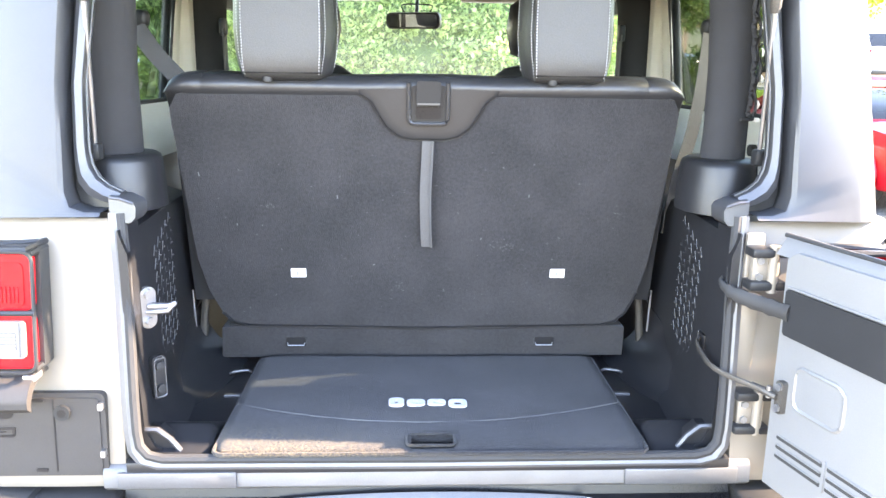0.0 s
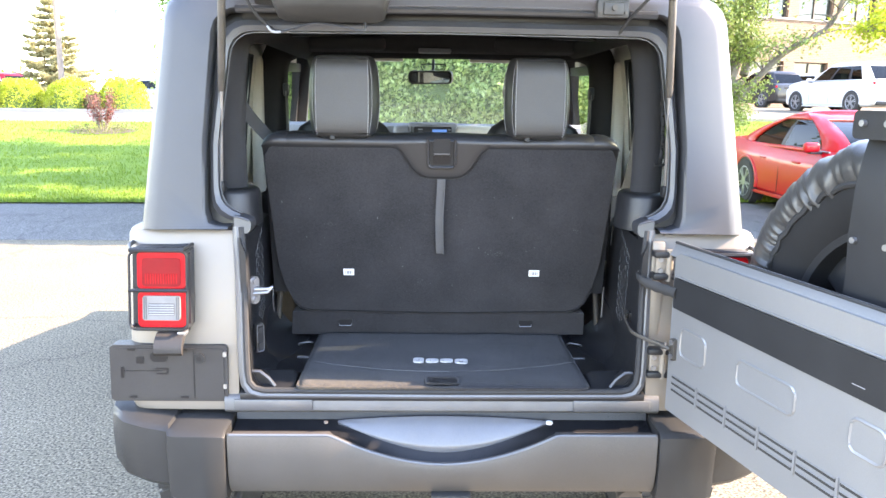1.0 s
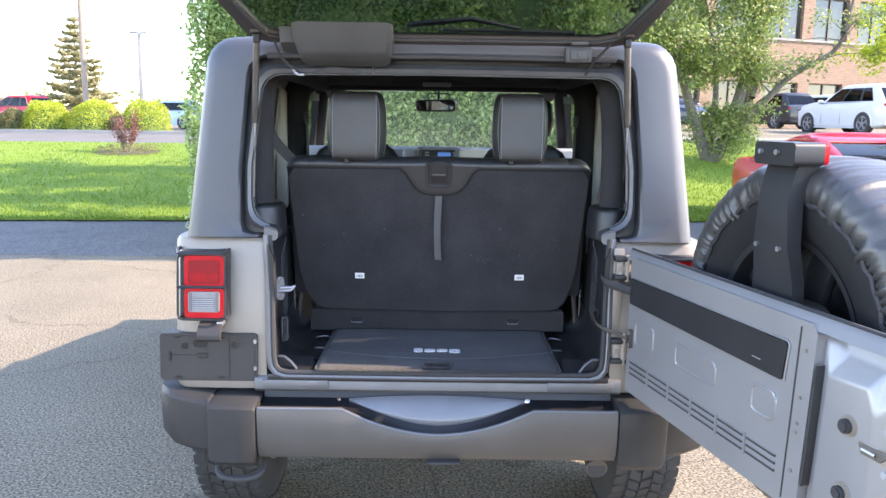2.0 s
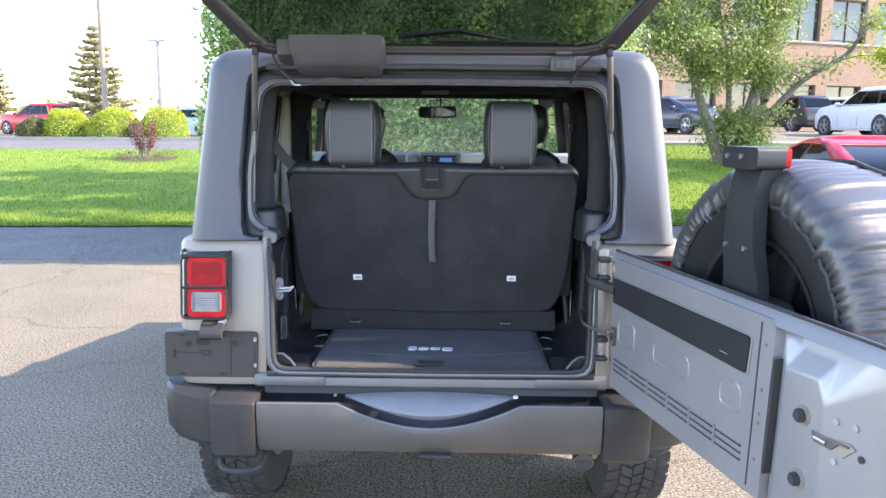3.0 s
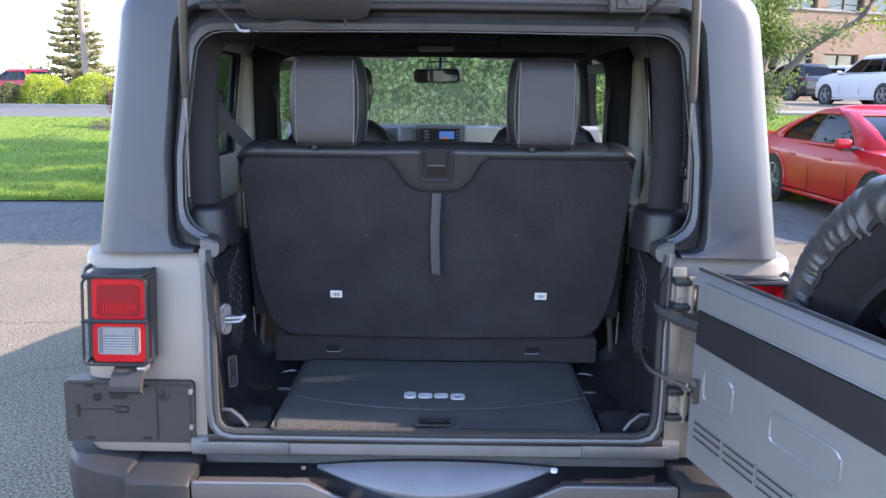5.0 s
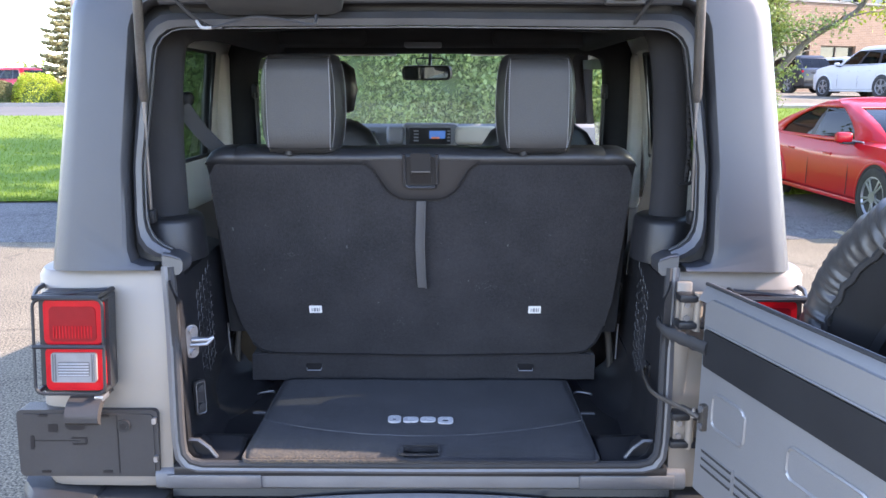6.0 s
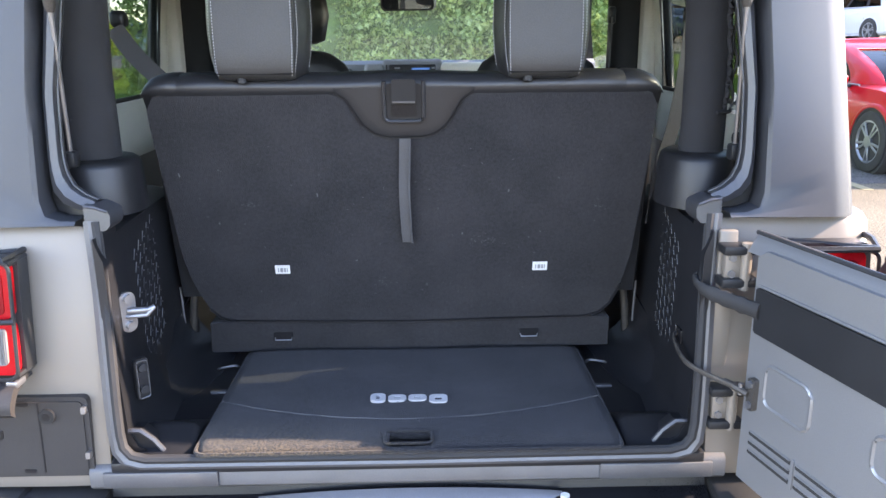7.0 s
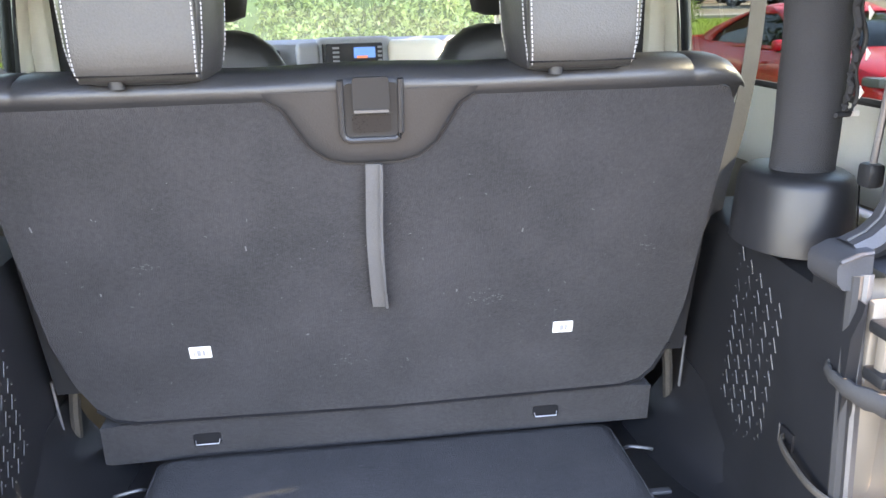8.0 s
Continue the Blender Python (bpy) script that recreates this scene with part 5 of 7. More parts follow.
gate = part("tailgate", prism([(0.0, 0.775), (0.752, 0.775), (0.770, 1.160), (0.757, 1.178), (0.02, 1.178), (0.0, 1.165)], G, 0.0, 0.046, 0.004), SILVER_RAW, veh, "silver tailgate swung open, carrying the spare wheel")
part("outer_skin", prism([(-0.012, 0.765), (1.075, 0.765), (1.085, 0.78), (1.085, 1.155), (1.075, 1.170), (0.03, 1.170), (-0.012, 1.15)], G, 0.046, 0.066, 0.005), SILVER, gate)
part("top_lip", loft([[G(u, z, d) for z, d in ((1.166, 0.002), (1.182, 0.012), (1.194, 0.020), (1.198, 0.030), (1.193, 0.040), (1.165, 0.048))] for u in (-0.03, 0.0, 0.5, 1.03, 1.07)]), SILVER_RAW, gate)
part("lip_seal", tube([G(u, 1.196, 0.022) for u in (-0.035, 0.3, 0.7, 1.06)], 0.004, 6), RUBBER, gate)
# latch end: a pressed face, a second face that bends away, and sloping facets under the lip


def bend(u):
    return 0.003 + 0.30 * max(0.0, u - 0.922)


def GR(u, v, d):
    return G(u, v, d + bend(u) - 0.004)


def latch_end_bm():
    bm = bmesh.new()
    v = {k: bm.verts.new(G(*p)) for k, p in {
        "s0": (0.756, 0.775, 0.020), "s1": (0.776, 1.150, 0.020), "a0": (0.786, 0.775, 0.003), "a1": (0.922, 0.775, 0.003), "a2": (1.066, 0.775, bend(1.066)),
        "b0": (0.802, 1.088, 0.003), "m0": (0.902, 1.096, 0.003), "b1": (0.922, 1.052, 0.003), "b2": (1.066, 1.145, bend(1.066)),
        "t0": (0.822, 1.136, 0.030), "t1": (0.918, 1.132, 0.031), "t2": (0.985, 1.152, 0.036), "t3": (1.052, 1.164, 0.0455),
        "l0": (0.800, 1.174, 0.044), "l1": (0.918, 1.174, 0.044), "l2": (0.985, 1.174, 0.045), "l3": (1.070, 1.174, 0.048), "e": (1.070, 0.775, 0.052), "w": (0.760, 1.174, 0.044)}.items()}
    for q in ("s0 a0 b0 s1", "a0 a1 b1 m0 b0", "a1 a2 b2 b1", "b0 m0 t1 t0", "m0 b1 t1", "b1 t2 t1", "b1 b2 t3 t2", "s1 b0 t0", "s1 t0 l0 w", "t0 t1 l1 l0", "t1 t2 l2 l1", "t2 t3 l3 l2", "b2 l3 t3", "a2 e l3 b2"):
        bm.faces.new([v[k] for k in q.split()])
    inner = [e for e in bm.edges if len(e.link_faces) == 2]
    bmesh.ops.bevel(bm, geom=inner, offset=0.006, segments=3, profile=0.5, affect="EDGES")
    return bm


part("latch_end", latch_end_bm(), SILVER_RAW, gate, angle=60)
part("seam_groove", prism([(0.706, 0.79), (0.7095, 0.79), (0.7265, 1.165), (0.723, 1.165)], G, -0.0015, 0.004), RUBBER, gate)
part("insert_panel", prism([(0.012, 1.047), (0.016, 1.043), (0.680, 1.039), (0.684, 1.043), (0.694, 1.117), (0.690, 1.122), (0.014, 1.118), (0.010, 1.114)], G, -0.006, 0.004, 0.002), PLASTIC, gate, "black plastic insert strip")
part("insert_edge", tube([G(0.01, 1.121, -0.002), G(0.35, 1.124, -0.002), G(0.690, 1.126, -0.002), G(0.697, 1.118, -0.002), G(0.688, 1.038, -0.002)], 0.0025, 6), SILVER_RAW, gate)
part("insert_scuff", prism(rrect(0.03, 0.0015, 0.0006, 1, 0.60, 1.062), G, -0.0068, -0.005), GREYMARK, gate)
for u0, u1, z0, z1 in ((0.048, 0.150, 0.932, 1.002), (0.268, 0.448, 0.940, 0.998), (0.588, 0.668, 0.940, 1.002)):
    ring = [G(u, z, 0.0) for u, z in rrect(u1 - u0, z1 - z0, 0.018, 5, (u0 + u1) / 2, (z0 + z1) / 2)]
    part("pressed_ridge", tube(ring, 0.004, 6, closed=True), SILVER_RAW, gate)
    part("pressed_field", prism(rrect(u1 - u0 - 0.004, z1 - z0 - 0.004, 0.016, 5, (u0 + u1) / 2, (z0 + z1) / 2), G, -0.0012, 0.003), SILVER_RAW, gate)
for i in range(6):
    ua = 0.022 + 0.1115 * i
    for k in range(3):
        part("vent_slot", prism(rrect(0.102, 0.0062, 0.0026, 2, ua + 0.052, 0.836 + 0.0165 * k), G, -0.0015, 0.004), RUBBER, gate)
        part("slot_lip", tube([G(ua + 0.004, 0.8402 + 0.0165 * k, -0.001), G(ua + 0.100, 0.8402 + 0.0165 * k, -0.001)], 0.0018, 5), SILVER_RAW, gate)
    if i:
        part("slot_bridge", prism(rrect(0.006, 0.052, 0.0028, 3, ua - 0.004, 0.853), G, -0.0035, 0.003, 0.001), SILVER_RAW, gate)
part("dark_gasket", prism([(0.763, 0.850), (0.765, 0.842), (0.768, 0.852), (0.772, 0.90), (0.778, 1.03), (0.779, 1.070), (0.779, 1.10), (0.773, 1.04)], G, -0.004, 0.024, 0.002), RUBBER, gate, "dark foam gasket")
for z in (1.12, 1.02, 0.965, 0.945, 0.86):
    part("panel_rivet", disc(0.004, 0, 0.004, GM @ Matrix.Translation((0.731 + 0.05 * (z - 0.86), -0.001, z)) @ Matrix.Rotation(radians(90), 4, "X"), 10), SILVER, gate)
for z in (1.013, 0.880):
    bp = part("rubber_stop", disc(0.021, 0, 0.008, GM @ Matrix.Translation((0.868, 0.006, z)) @ Matrix.Rotation(radians(90), 4, "X"), 20, 0.003), SILVER, gate)
    part("stop_core", disc(0.014, 0, 0.018, GM @ Matrix.Translation((0.868, 0.004, z)) @ Matrix.Rotation(radians(90), 4, "X"), 18, 0.004), RUBBER, gate)
part("latch_plate", prism([(0.898, 0.996), (0.906, 0.976), (0.968, 0.966), (0.990, 0.990), (0.980, 0.998)], GR, 0.000, 0.012, 0.002), SILVER, gate)
part("latch_mouth", prism([(0.900, 0.995), (0.908, 0.977), (0.945, 0.974), (0.960, 0.990), (0.978, 0.988), (0.978, 0.993)], GR, -0.002, 0.010, 0.001), DARKSTEEL, gate)
part("latch_tooth", tube([GR(0.908, 0.985, 0.0), GR(0.936, 0.983, -0.001)], 0.004, 8), STEEL, gate)
for u, z in ((0.948, 1.030), (0.985, 1.030), (0.950, 0.952)):
    part("latch_screw", disc(0.007, 0, 0.002, GM @ Matrix.Translation((u, bend(u), z)) @ Matrix.Rotation(radians(90), 4, "X"), 12), GREYMARK, gate)
part("drain_hole", disc(0.007, 0, 0.003, GM @ Matrix.Translation((1.0, bend(1.0), 0.976)) @ Matrix.Rotation(radians(90), 4, "X"), 12), RUBBER, gate)
lk = part("lower_bracket", prism(rrect(0.075, 0.06, 0.006, 3, 0.935, 0.815), G, -0.010, 0.015, 0.003), DARKSTEEL, gate)
for u in (0.92, 0.95):
    part("bracket_nut", disc(0.010, 0, 0.008, GM @ Matrix.Translation((u, -0.010, 0.815)) @ Matrix.Rotation(radians(90), 4, "X"), 6), DARKSTEEL, lk)
part("tailgate_end_trim", prism(rrect(0.02, 0.34, 0.008, 3, 1.078, 0.99), G, 0.030, 0.05, 0.003), PLASTIC, gate)
# hinges between the gate and the body
for z in (1.163, 1.107, 0.909, 0.847):
    hg = part("hinge_knuckle", box(0.553, -0.052, z, 0.062, 0.036, 0.016, 0.004), PLASTIC, veh)
for z in (1.135, 0.878):
    hp = part("hinge_leaf", box(0.546, -0.050, z, 0.034, 0.016, 0.048, 0.004), SILVER, veh)
    for dz in (-0.014, 0.014):
        part("hinge_bolt", disc(0.0065, 0, 0.006, Matrix.Translation((0.540, -0.057, z + dz)) @ Matrix.Rotation(radians(90), 4, "X"), 6), STEEL, hp)
    part("hinge_pin", tube([(0.562, -0.062, z - 0.04), (0.562, -0.062, z + 0.04)], 0.009, 10), SILVER, hp)
# check strap and cable boot
ck = part("check_strap", tube(curve_pts([(0.502, 0.060, 0.972), (0.489, 0.048, 0.969), (0.483, 0.010, 0.962), (0.489, -0.046, 0.952), tuple(G(0.000, 0.944, -0.022))], 6), 0.0028, 8, flat=1.9), DARKSTEEL, veh, "black check strap of the tailgate")
part("strap_clevis", tube([G(-0.022, 0.9455, -0.024), G(0.002, 0.943, -0.018), G(0.024, 0.940, -0.012)], [0.0045, 0.0070, 0.0055], 8), DARKSTEEL, ck, "dark metal clevis")
part("clevis_pin", disc(0.004, 0, 0.020, Matrix.Translation(G(0.010, 0.934, -0.016)), 8), STEEL, ck)
part("check_slot", box(0.5005, 0.052, 0.970, 0.006, 0.030, 0.026, 0.001), STEP, ck)
part("slot_edge", box(0.4995, 0.069, 0.970, 0.004, 0.003, 0.026, 0.001), FLANGE, ck)
part("check_plate", prism(rrect(0.016, 0.055, 0.004, 3, 0.026, 0.940), G, -0.010, 0.003, 0.002), DARKSTEEL, ck)
for z in (0.958, 0.922):
    part("plate_nut", disc(0.007, 0, 0.008, GM @ Matrix.Translation((0.026, -0.006, z)) @ Matrix.Rotation(radians(90), 4, "X"), 6), STEEL, ck)
boot = curve_pts([(0.504, -0.004, 1.103), (0.495, -0.020, 1.099), (0.503, -0.052, 1.091), (0.532, -0.086, 1.084), tuple(G(0.022, 1.081, -0.004))], 5)
part("cable_boot", tube(boot, [0.0046 + 0.0008 * math.sin(2.3 * i) + 0.0034 * min(1.0, max(0.0, i / (len(boot) - 1) - 0.30) * 3) for i in range(len(boot))], 10, flat=1.7), RUBBER, veh, "black rubber cable boot")

# spare wheel with a soft cover, and the brake lamp on its arm
SC = GM @ Vector((0.50, 0.245, 1.075))
SM = Matrix.Translation(SC) @ Matrix(((GU.x, 0, GV.x, 0), (GU.y, 0, GV.y, 0), (0, 1, 0, 0), (0, 0, 0, 1)))
spare = part("spare_wheel", tyre_bm(SM @ Matrix.Rotation(math.pi, 4, "X"), blocks=False), SHADED_RUBBER, gate, "spare wheel under a black vinyl cover")
part("spare_rim", rim_bm(SM @ Matrix.Rotation(math.pi, 4, "X")), PLASTIC, spare)
bm = bmesh.new()
nseg = 560
prof2 = [(0.322, -0.126), (0.336, -0.137), (0.352, -0.140), (0.372, -0.137), (0.390, -0.128), (0.402, -0.112), (0.410, -0.09), (0.415, -0.06), (0.417, -0.02), (0.417, 0.03), (0.414, 0.09), (0.404, 0.125), (0.385, 0.140), (0.34, 0.146), (0.2, 0.150), (0.0, 0.152)]
rows = []
for i in range(nseg):
    a = 2 * math.pi * i / nseg
    row = []
    for j, (r, h) in enumerate(prof2):
        fold = max(0.0, 1 - j / 12.0) ** 0.7
        aw = a + 0.012 * j * noise.noise((math.cos(a) * 5, math.sin(a) * 5, 2))
        pleat = noise.noise((math.cos(aw) * 15, math.sin(aw) * 15, 0.05 * j))
        fine_p = noise.noise((math.cos(aw) * 30, math.sin(aw) * 30, 0.10 * j + 5))
        wob = 0.017 * fold * (1 - 2.3 * abs(pleat)) - 0.008 * fold + 0.004 * fold * fine_p
        wob += 0.004 * noise.noise((math.cos(a) * 4, math.sin(a) * 4, h * 9))
        row.append(bm.verts.new(SM @ Vector(((r + wob) * math.cos(a), (r + wob) * math.sin(a), h + 0.4 * wob))))
    rows.append(row)
for i in range(nseg):
    a, b = rows[i], rows[(i + 1) % nseg]
    for j in range(len(prof2) - 1):
        if j == len(prof2) - 2:
            bm.faces.new((a[j], b[j], a[j + 1]))
        else:
            bm.faces.new((a[j], b[j], b[j + 1], a[j + 1]))
cv = part("tyre_cover", bm, VINYL, spare, "black vinyl tyre cover gathered by elastic", angle=80)
part("cover_seam", tube([SM @ Vector((0.417 * math.cos(radians(a)), 0.417 * math.sin(radians(a)), 0.085 + 0.016 * math.sin(a * 0.105) + 0.012 * math.sin(a * 0.31))) for a in range(0, 360, 4)], 0.006, 6, closed=True), RUBBER, cv)
part("cover_hem", tube([SM @ Vector(((0.326 + 0.004 * math.sin(a * 0.9)) * math.cos(radians(a)), (0.326 + 0.004 * math.sin(a * 0.9)) * math.sin(radians(a)), -0.130)) for a in range(0, 360, 4)], 0.007, 6, closed=True), RUBBER, cv)
part("spare_carrier", prism(rrect(0.26, 0.26, 0.05, 5, 0.50, 1.04), G, 0.070, 0.16, 0.01), DARKSTEEL, gate)
arm = part("brake_lamp_arm", loft([[G(0.50 + du - w, z, d), G(0.50 + du + w, z, d), G(0.50 + du + w, z, d + t), G(0.50 + du - w, z, d + t)] for z, w, d, t, du in ((1.10, 0.075, 0.072, 0.03, 0.03), (1.22, 0.068, 0.070, 0.03, 0.03), (1.30, 0.058, 0.060, 0.035, 0.025), (1.40, 0.050, 0.062, 0.04, 0.02), (1.46, 0.050, 0.075, 0.05, 0.02), (1.50, 0.055, 0.09, 0.06, 0.02))]), PLASTIC, gate, "black arm that carries the high brake lamp")
part("lamp_housing", prism(rrect(0.136, 0.050, 0.010, 3, 0.53, 1.502), G, 0.048, 0.122, 0.008), PLASTIC, arm)
part("brake_lens", prism(rrect(0.130, 0.046, 0.008, 3, 0.53, 1.502), G, 0.122, 0.136, 0.003), RED_LENS, arm, "red brake lamp lens")
for u, z in ((0.485, 1.294), (0.560, 1.294), (0.49, 1.505), (0.545, 1.505)):
    part("arm_bolt", disc(0.006, 0, 0.008, GM @ Matrix.Translation((u, 0.047 if z > 1.4 else 0.060, z)) @ Matrix.Rotation(radians(90), 4, "X"), 10), STEEL, arm)

# ---- open rear glass ----
def LG(x, s_, n=0.0):
    """Glass plane: x across, s_ from the roof hinge towards the rear, n out of its inner face."""
    c, q = math.cos(radians(19)), math.sin(radians(19))
    return Vector((x, 0.035 - s_ * c + n * q, 1.790 + s_ * q - n * c))


def gl_outline(k):
    w0, w1, l0, l1, r = 0.560 - k, 0.635 - k, 0.0 + k, 0.56 - k, 0.06
    base = [(w0 - r, l0), (w0 - 0.015, l0 + 0.02), (w0 + 0.006, l0 + r), (w1, l1 - r), (w1 - 0.015, l1 - 0.015), (w1 - r, l1)]
    return base + [(-x, y) for x, y in base[::-1]]


lift = part("liftglass", prism(gl_outline(0.02), LG, -0.004, 0.0), TINT_DEEP, veh, "dark tinted rear glass raised on gas struts")
rl = []
for k, n in ((0.0, -0.008), (0.0, 0.006), (0.050, 0.008), (0.050, -0.008)):
    rl.append([LG(x, y, n) for x, y in gl_outline(k)])
part("glass_border", loft(rl + [rl[0]], True, False), BORDER, lift, "dark frame round the rear glass")
part("border_seal", tube([LG(x, y, 0.010) for x, y in gl_outline(0.044)], 0.006, 6, closed=True), SEAL, lift)
wb = part("wiper_motor_cover", loft([[LG(x, y, n) for x, y in rrect(w, l, 0.02, 4, -0.284, cy)] for w, l, cy, n in ((0.286, 0.118, 0.068, 0.0), (0.284, 0.116, 0.068, 0.034), (0.262, 0.098, 0.066, 0.076), (0.244, 0.082, 0.066, 0.084))]), WIPERCOVER, lift, "grey plastic wiper motor cover")
part("cover_side", prism(rrect(0.05, 0.07, 0.01, 3, -0.442, 0.060), LG, 0.0, 0.045, 0.004), WIPERCOVER, wb)
part("wiper_arm", tube([LG(-0.10, 0.07, -0.02), LG(0.08, 0.10, -0.025), LG(0.22, 0.06, -0.018)], [0.010, 0.008, 0.005], 6), RUBBER, lift)
part("wiper_blade", tube([LG(0.0, 0.06, -0.012), LG(0.38, 0.05, -0.012)], 0.006, 6), RUBBER, lift)
for x in (0.40,):
    gh = part("glass_hinge", join(box(x, 0.012, 1.758, 0.078, 0.03, 0.045, 0.006), box(x, 0.010, 1.790, 0.05, 0.05, 0.012, 0.004), box(x, -0.006, 1.757, 0.050, 0.012, 0.030, 0.003)), WIPERCOVER, lift, "grey bolted glass hinge")
    part("hinge_nut", disc(0.007, 0, 0.010, Matrix.Translation((x, -0.010, 1.758)) @ Matrix.Rotation(radians(90), 4, "X"), 6), DARKSTEEL, gh)
    for dx in (-0.030, 0.030):
        part("hinge_screw", disc(0.004, 0, 0.006, Matrix.Translation((x + dx, -0.002, 1.748)) @ Matrix.Rotation(radians(90), 4, "X"), 8), DARKSTEEL, gh)
part("header_rail", tube([(-0.52, yb(1.745, -0.02), 1.748), (0, yb(1.75, -0.02), 1.752), (0.52, yb(1.745, -0.02), 1.748)], 0.010, 8), SEAL, top)
for s in (-1, 1):
    a, b = Vector((s * 0.583, 0.080, 1.305)), LG(s * 0.535, 0.075, 0.022)
    mid = a + (b - a) * 0.50
    gs = part("gas_strut", tube([mid, a + (b - a) * 0.52, b], [0.007, 0.0095, 0.0095], 10), DARKSTEEL, lift, "gas strut")
    part("strut_rod", tube([a, mid], 0.0042, 8), STEEL, gs)
    part("strut_end", box(a.x, a.y, a.z, 0.022, 0.026, 0.030, 0.006), PLASTIC, gs)
    part("strut_end", box(b.x, b.y, b.z - 0.005, 0.020, 0.022, 0.026, 0.005), PLASTIC, gs)
    part("strut_mount", prism(rrect(0.05, 0.05, 0.008, 3, s * 0.525, 0.065), LG, 0.0, 0.014, 0.003), DARKSTEEL, lift)
    wire = curve_pts([LG(s * 0.49, 0.05, 0.02), (s * 0.47, 0.0, 1.74), (s * 0.43, 0.03, 1.70), (s * 0.40, 0.06, 1.695)] if s < 0 else [LG(0.49, 0.05, 0.02), (0.45, 0.02, 1.74), (0.43, 0.06, 1.70)], 5)
    part("wire_harness", tube(wire, 0.004, 6), RUBBER, lift)
part("washer_hose", tube(curve_pts([(-0.43, 0.03, 1.700), (-0.40, -0.01, 1.690), (-0.33, 0.02, 1.712), (-0.26, 0.0, 1.705), (-0.205, -0.02, 1.695), (-0.20, 0.0, 1.715)], 6), 0.0035, 6), SEAL, lift)
part("hose_tape", tube(curve_pts([(-0.44, 0.02, 1.705), (-0.42, -0.01, 1.690), (-0.385, -0.005, 1.692)], 4), 0.0032, 6), THREAD, lift)

# ---- ground ----
def asphalt_material(name, dark, pale):
    m = bpy.data.materials.new(name)
    m.use_nodes = True
    n, k = m.node_tree.nodes, m.node_tree.links
    p = n["Principled BSDF"]
    geo = n.new("ShaderNodeNewGeometry")
    grit = n.new("ShaderNodeTexVoronoi")
    grit.inputs["Scale"].default_value = 150
    speck = n.new("ShaderNodeTexNoise")
    speck.inputs["Scale"].default_value, speck.inputs["Detail"].default_value = 85, 6
    patch = n.new("ShaderNodeTexNoise")
    patch.inputs["Scale"].default_value, patch.inputs["Detail"].default_value = 0.55, 7
    patch.inputs["Roughness"].default_value = 0.65
    for q in (grit, speck, patch):
        k.new(geo.outputs["Position"], q.inputs["Vector"])
    r1 = n.new("ShaderNodeValToRGB")
    r1.color_ramp.elements[0].position, r1.color_ramp.elements[0].color = 0.30, (*dark, 1)
    r1.color_ramp.elements[1].position, r1.color_ramp.elements[1].color = 0.72, (*pale, 1)
    k.new(patch.outputs[0], r1.inputs[0])
    r2 = n.new("ShaderNodeValToRGB")
    r2.color_ramp.elements[0].position, r2.color_ramp.elements[0].color = 0.36, (0.30, 0.30, 0.31, 1)
    r2.color_ramp.elements[1].position, r2.color_ramp.elements[1].color = 0.64, (1.45, 1.435, 1.41, 1)
    k.new(speck.outputs[0], r2.inputs[0])
    r3 = n.new("ShaderNodeValToRGB")
    r3.color_ramp.elements[0].position, r3.color_ramp.elements[0].color = 0.0, (0.6, 0.6, 0.6, 1)
    r3.color_ramp.elements[1].position, r3.color_ramp.elements[1].color = 1.0, (1.35, 1.33, 1.3, 1)
    k.new(grit.outputs["Color"], r3.inputs[0])
    a = n.new("ShaderNodeMix")
    a.data_type, a.blend_type = "RGBA", "MULTIPLY"
    a.inputs[0].default_value = 1
    k.new(r1.outputs[0], a.inputs[6])
    k.new(r2.outputs[0], a.inputs[7])
    b = n.new("ShaderNodeMix")
    b.data_type, b.blend_type = "RGBA", "MULTIPLY"
    b.inputs[0].default_value = 0.8
    k.new(a.outputs[2], b.inputs[6])
    k.new(r3.outputs[0], b.inputs[7])
    # long wandering cracks, open in places
    bend = n.new("ShaderNodeTexNoise")
    bend.inputs["Scale"].default_value, bend.inputs["Detail"].default_value = 1.6, 5
    k.new(geo.outputs["Position"], bend.inputs["Vector"])
    shift = n.new("ShaderNodeVectorMath")
    shift.operation = "MULTIPLY_ADD"
    shift.inputs[1].default_value = (1.1, 1.1, 0)
    k.new(bend.outputs["Color"], shift.inputs[0])
    k.new(geo.outputs["Position"], shift.inputs[2])
    cells = n.new("ShaderNodeTexVoronoi")
    cells.feature = "DISTANCE_TO_EDGE"
    cells.inputs["Scale"].default_value = 0.42
    k.new(shift.outputs[0], cells.inputs["Vector"])
    crack = n.new("ShaderNodeMapRange")
    crack.inputs[1].default_value, crack.inputs[2].default_value = 0.003, 0.011
    crack.inputs[3].default_value, crack.inputs[4].default_value = 0.45, 1.0
    k.new(cells.outputs["Distance"], crack.inputs[0])
    c = n.new("ShaderNodeMix")
    c.data_type, c.blend_type = "RGBA", "MULTIPLY"
    k.new(patch.outputs[0], c.inputs[0])
    k.new(b.outputs[2], c.inputs[6])
    k.new(crack.outputs[0], c.inputs[7])
    k.new(c.outputs[2], p.inputs["Base Color"])
    p.inputs["Roughness"].default_value = 0.9
    p.inputs["Specular IOR Level"].default_value = 0.2
    bp = n.new("ShaderNodeBump")
    bp.inputs["Strength"].default_value, bp.inputs["Distance"].default_value = 0.5, 0.003
    k.new(grit.outputs["Distance"], bp.inputs["Height"])
    k.new(bp.outputs[0], p.inputs["Normal"])
    return m


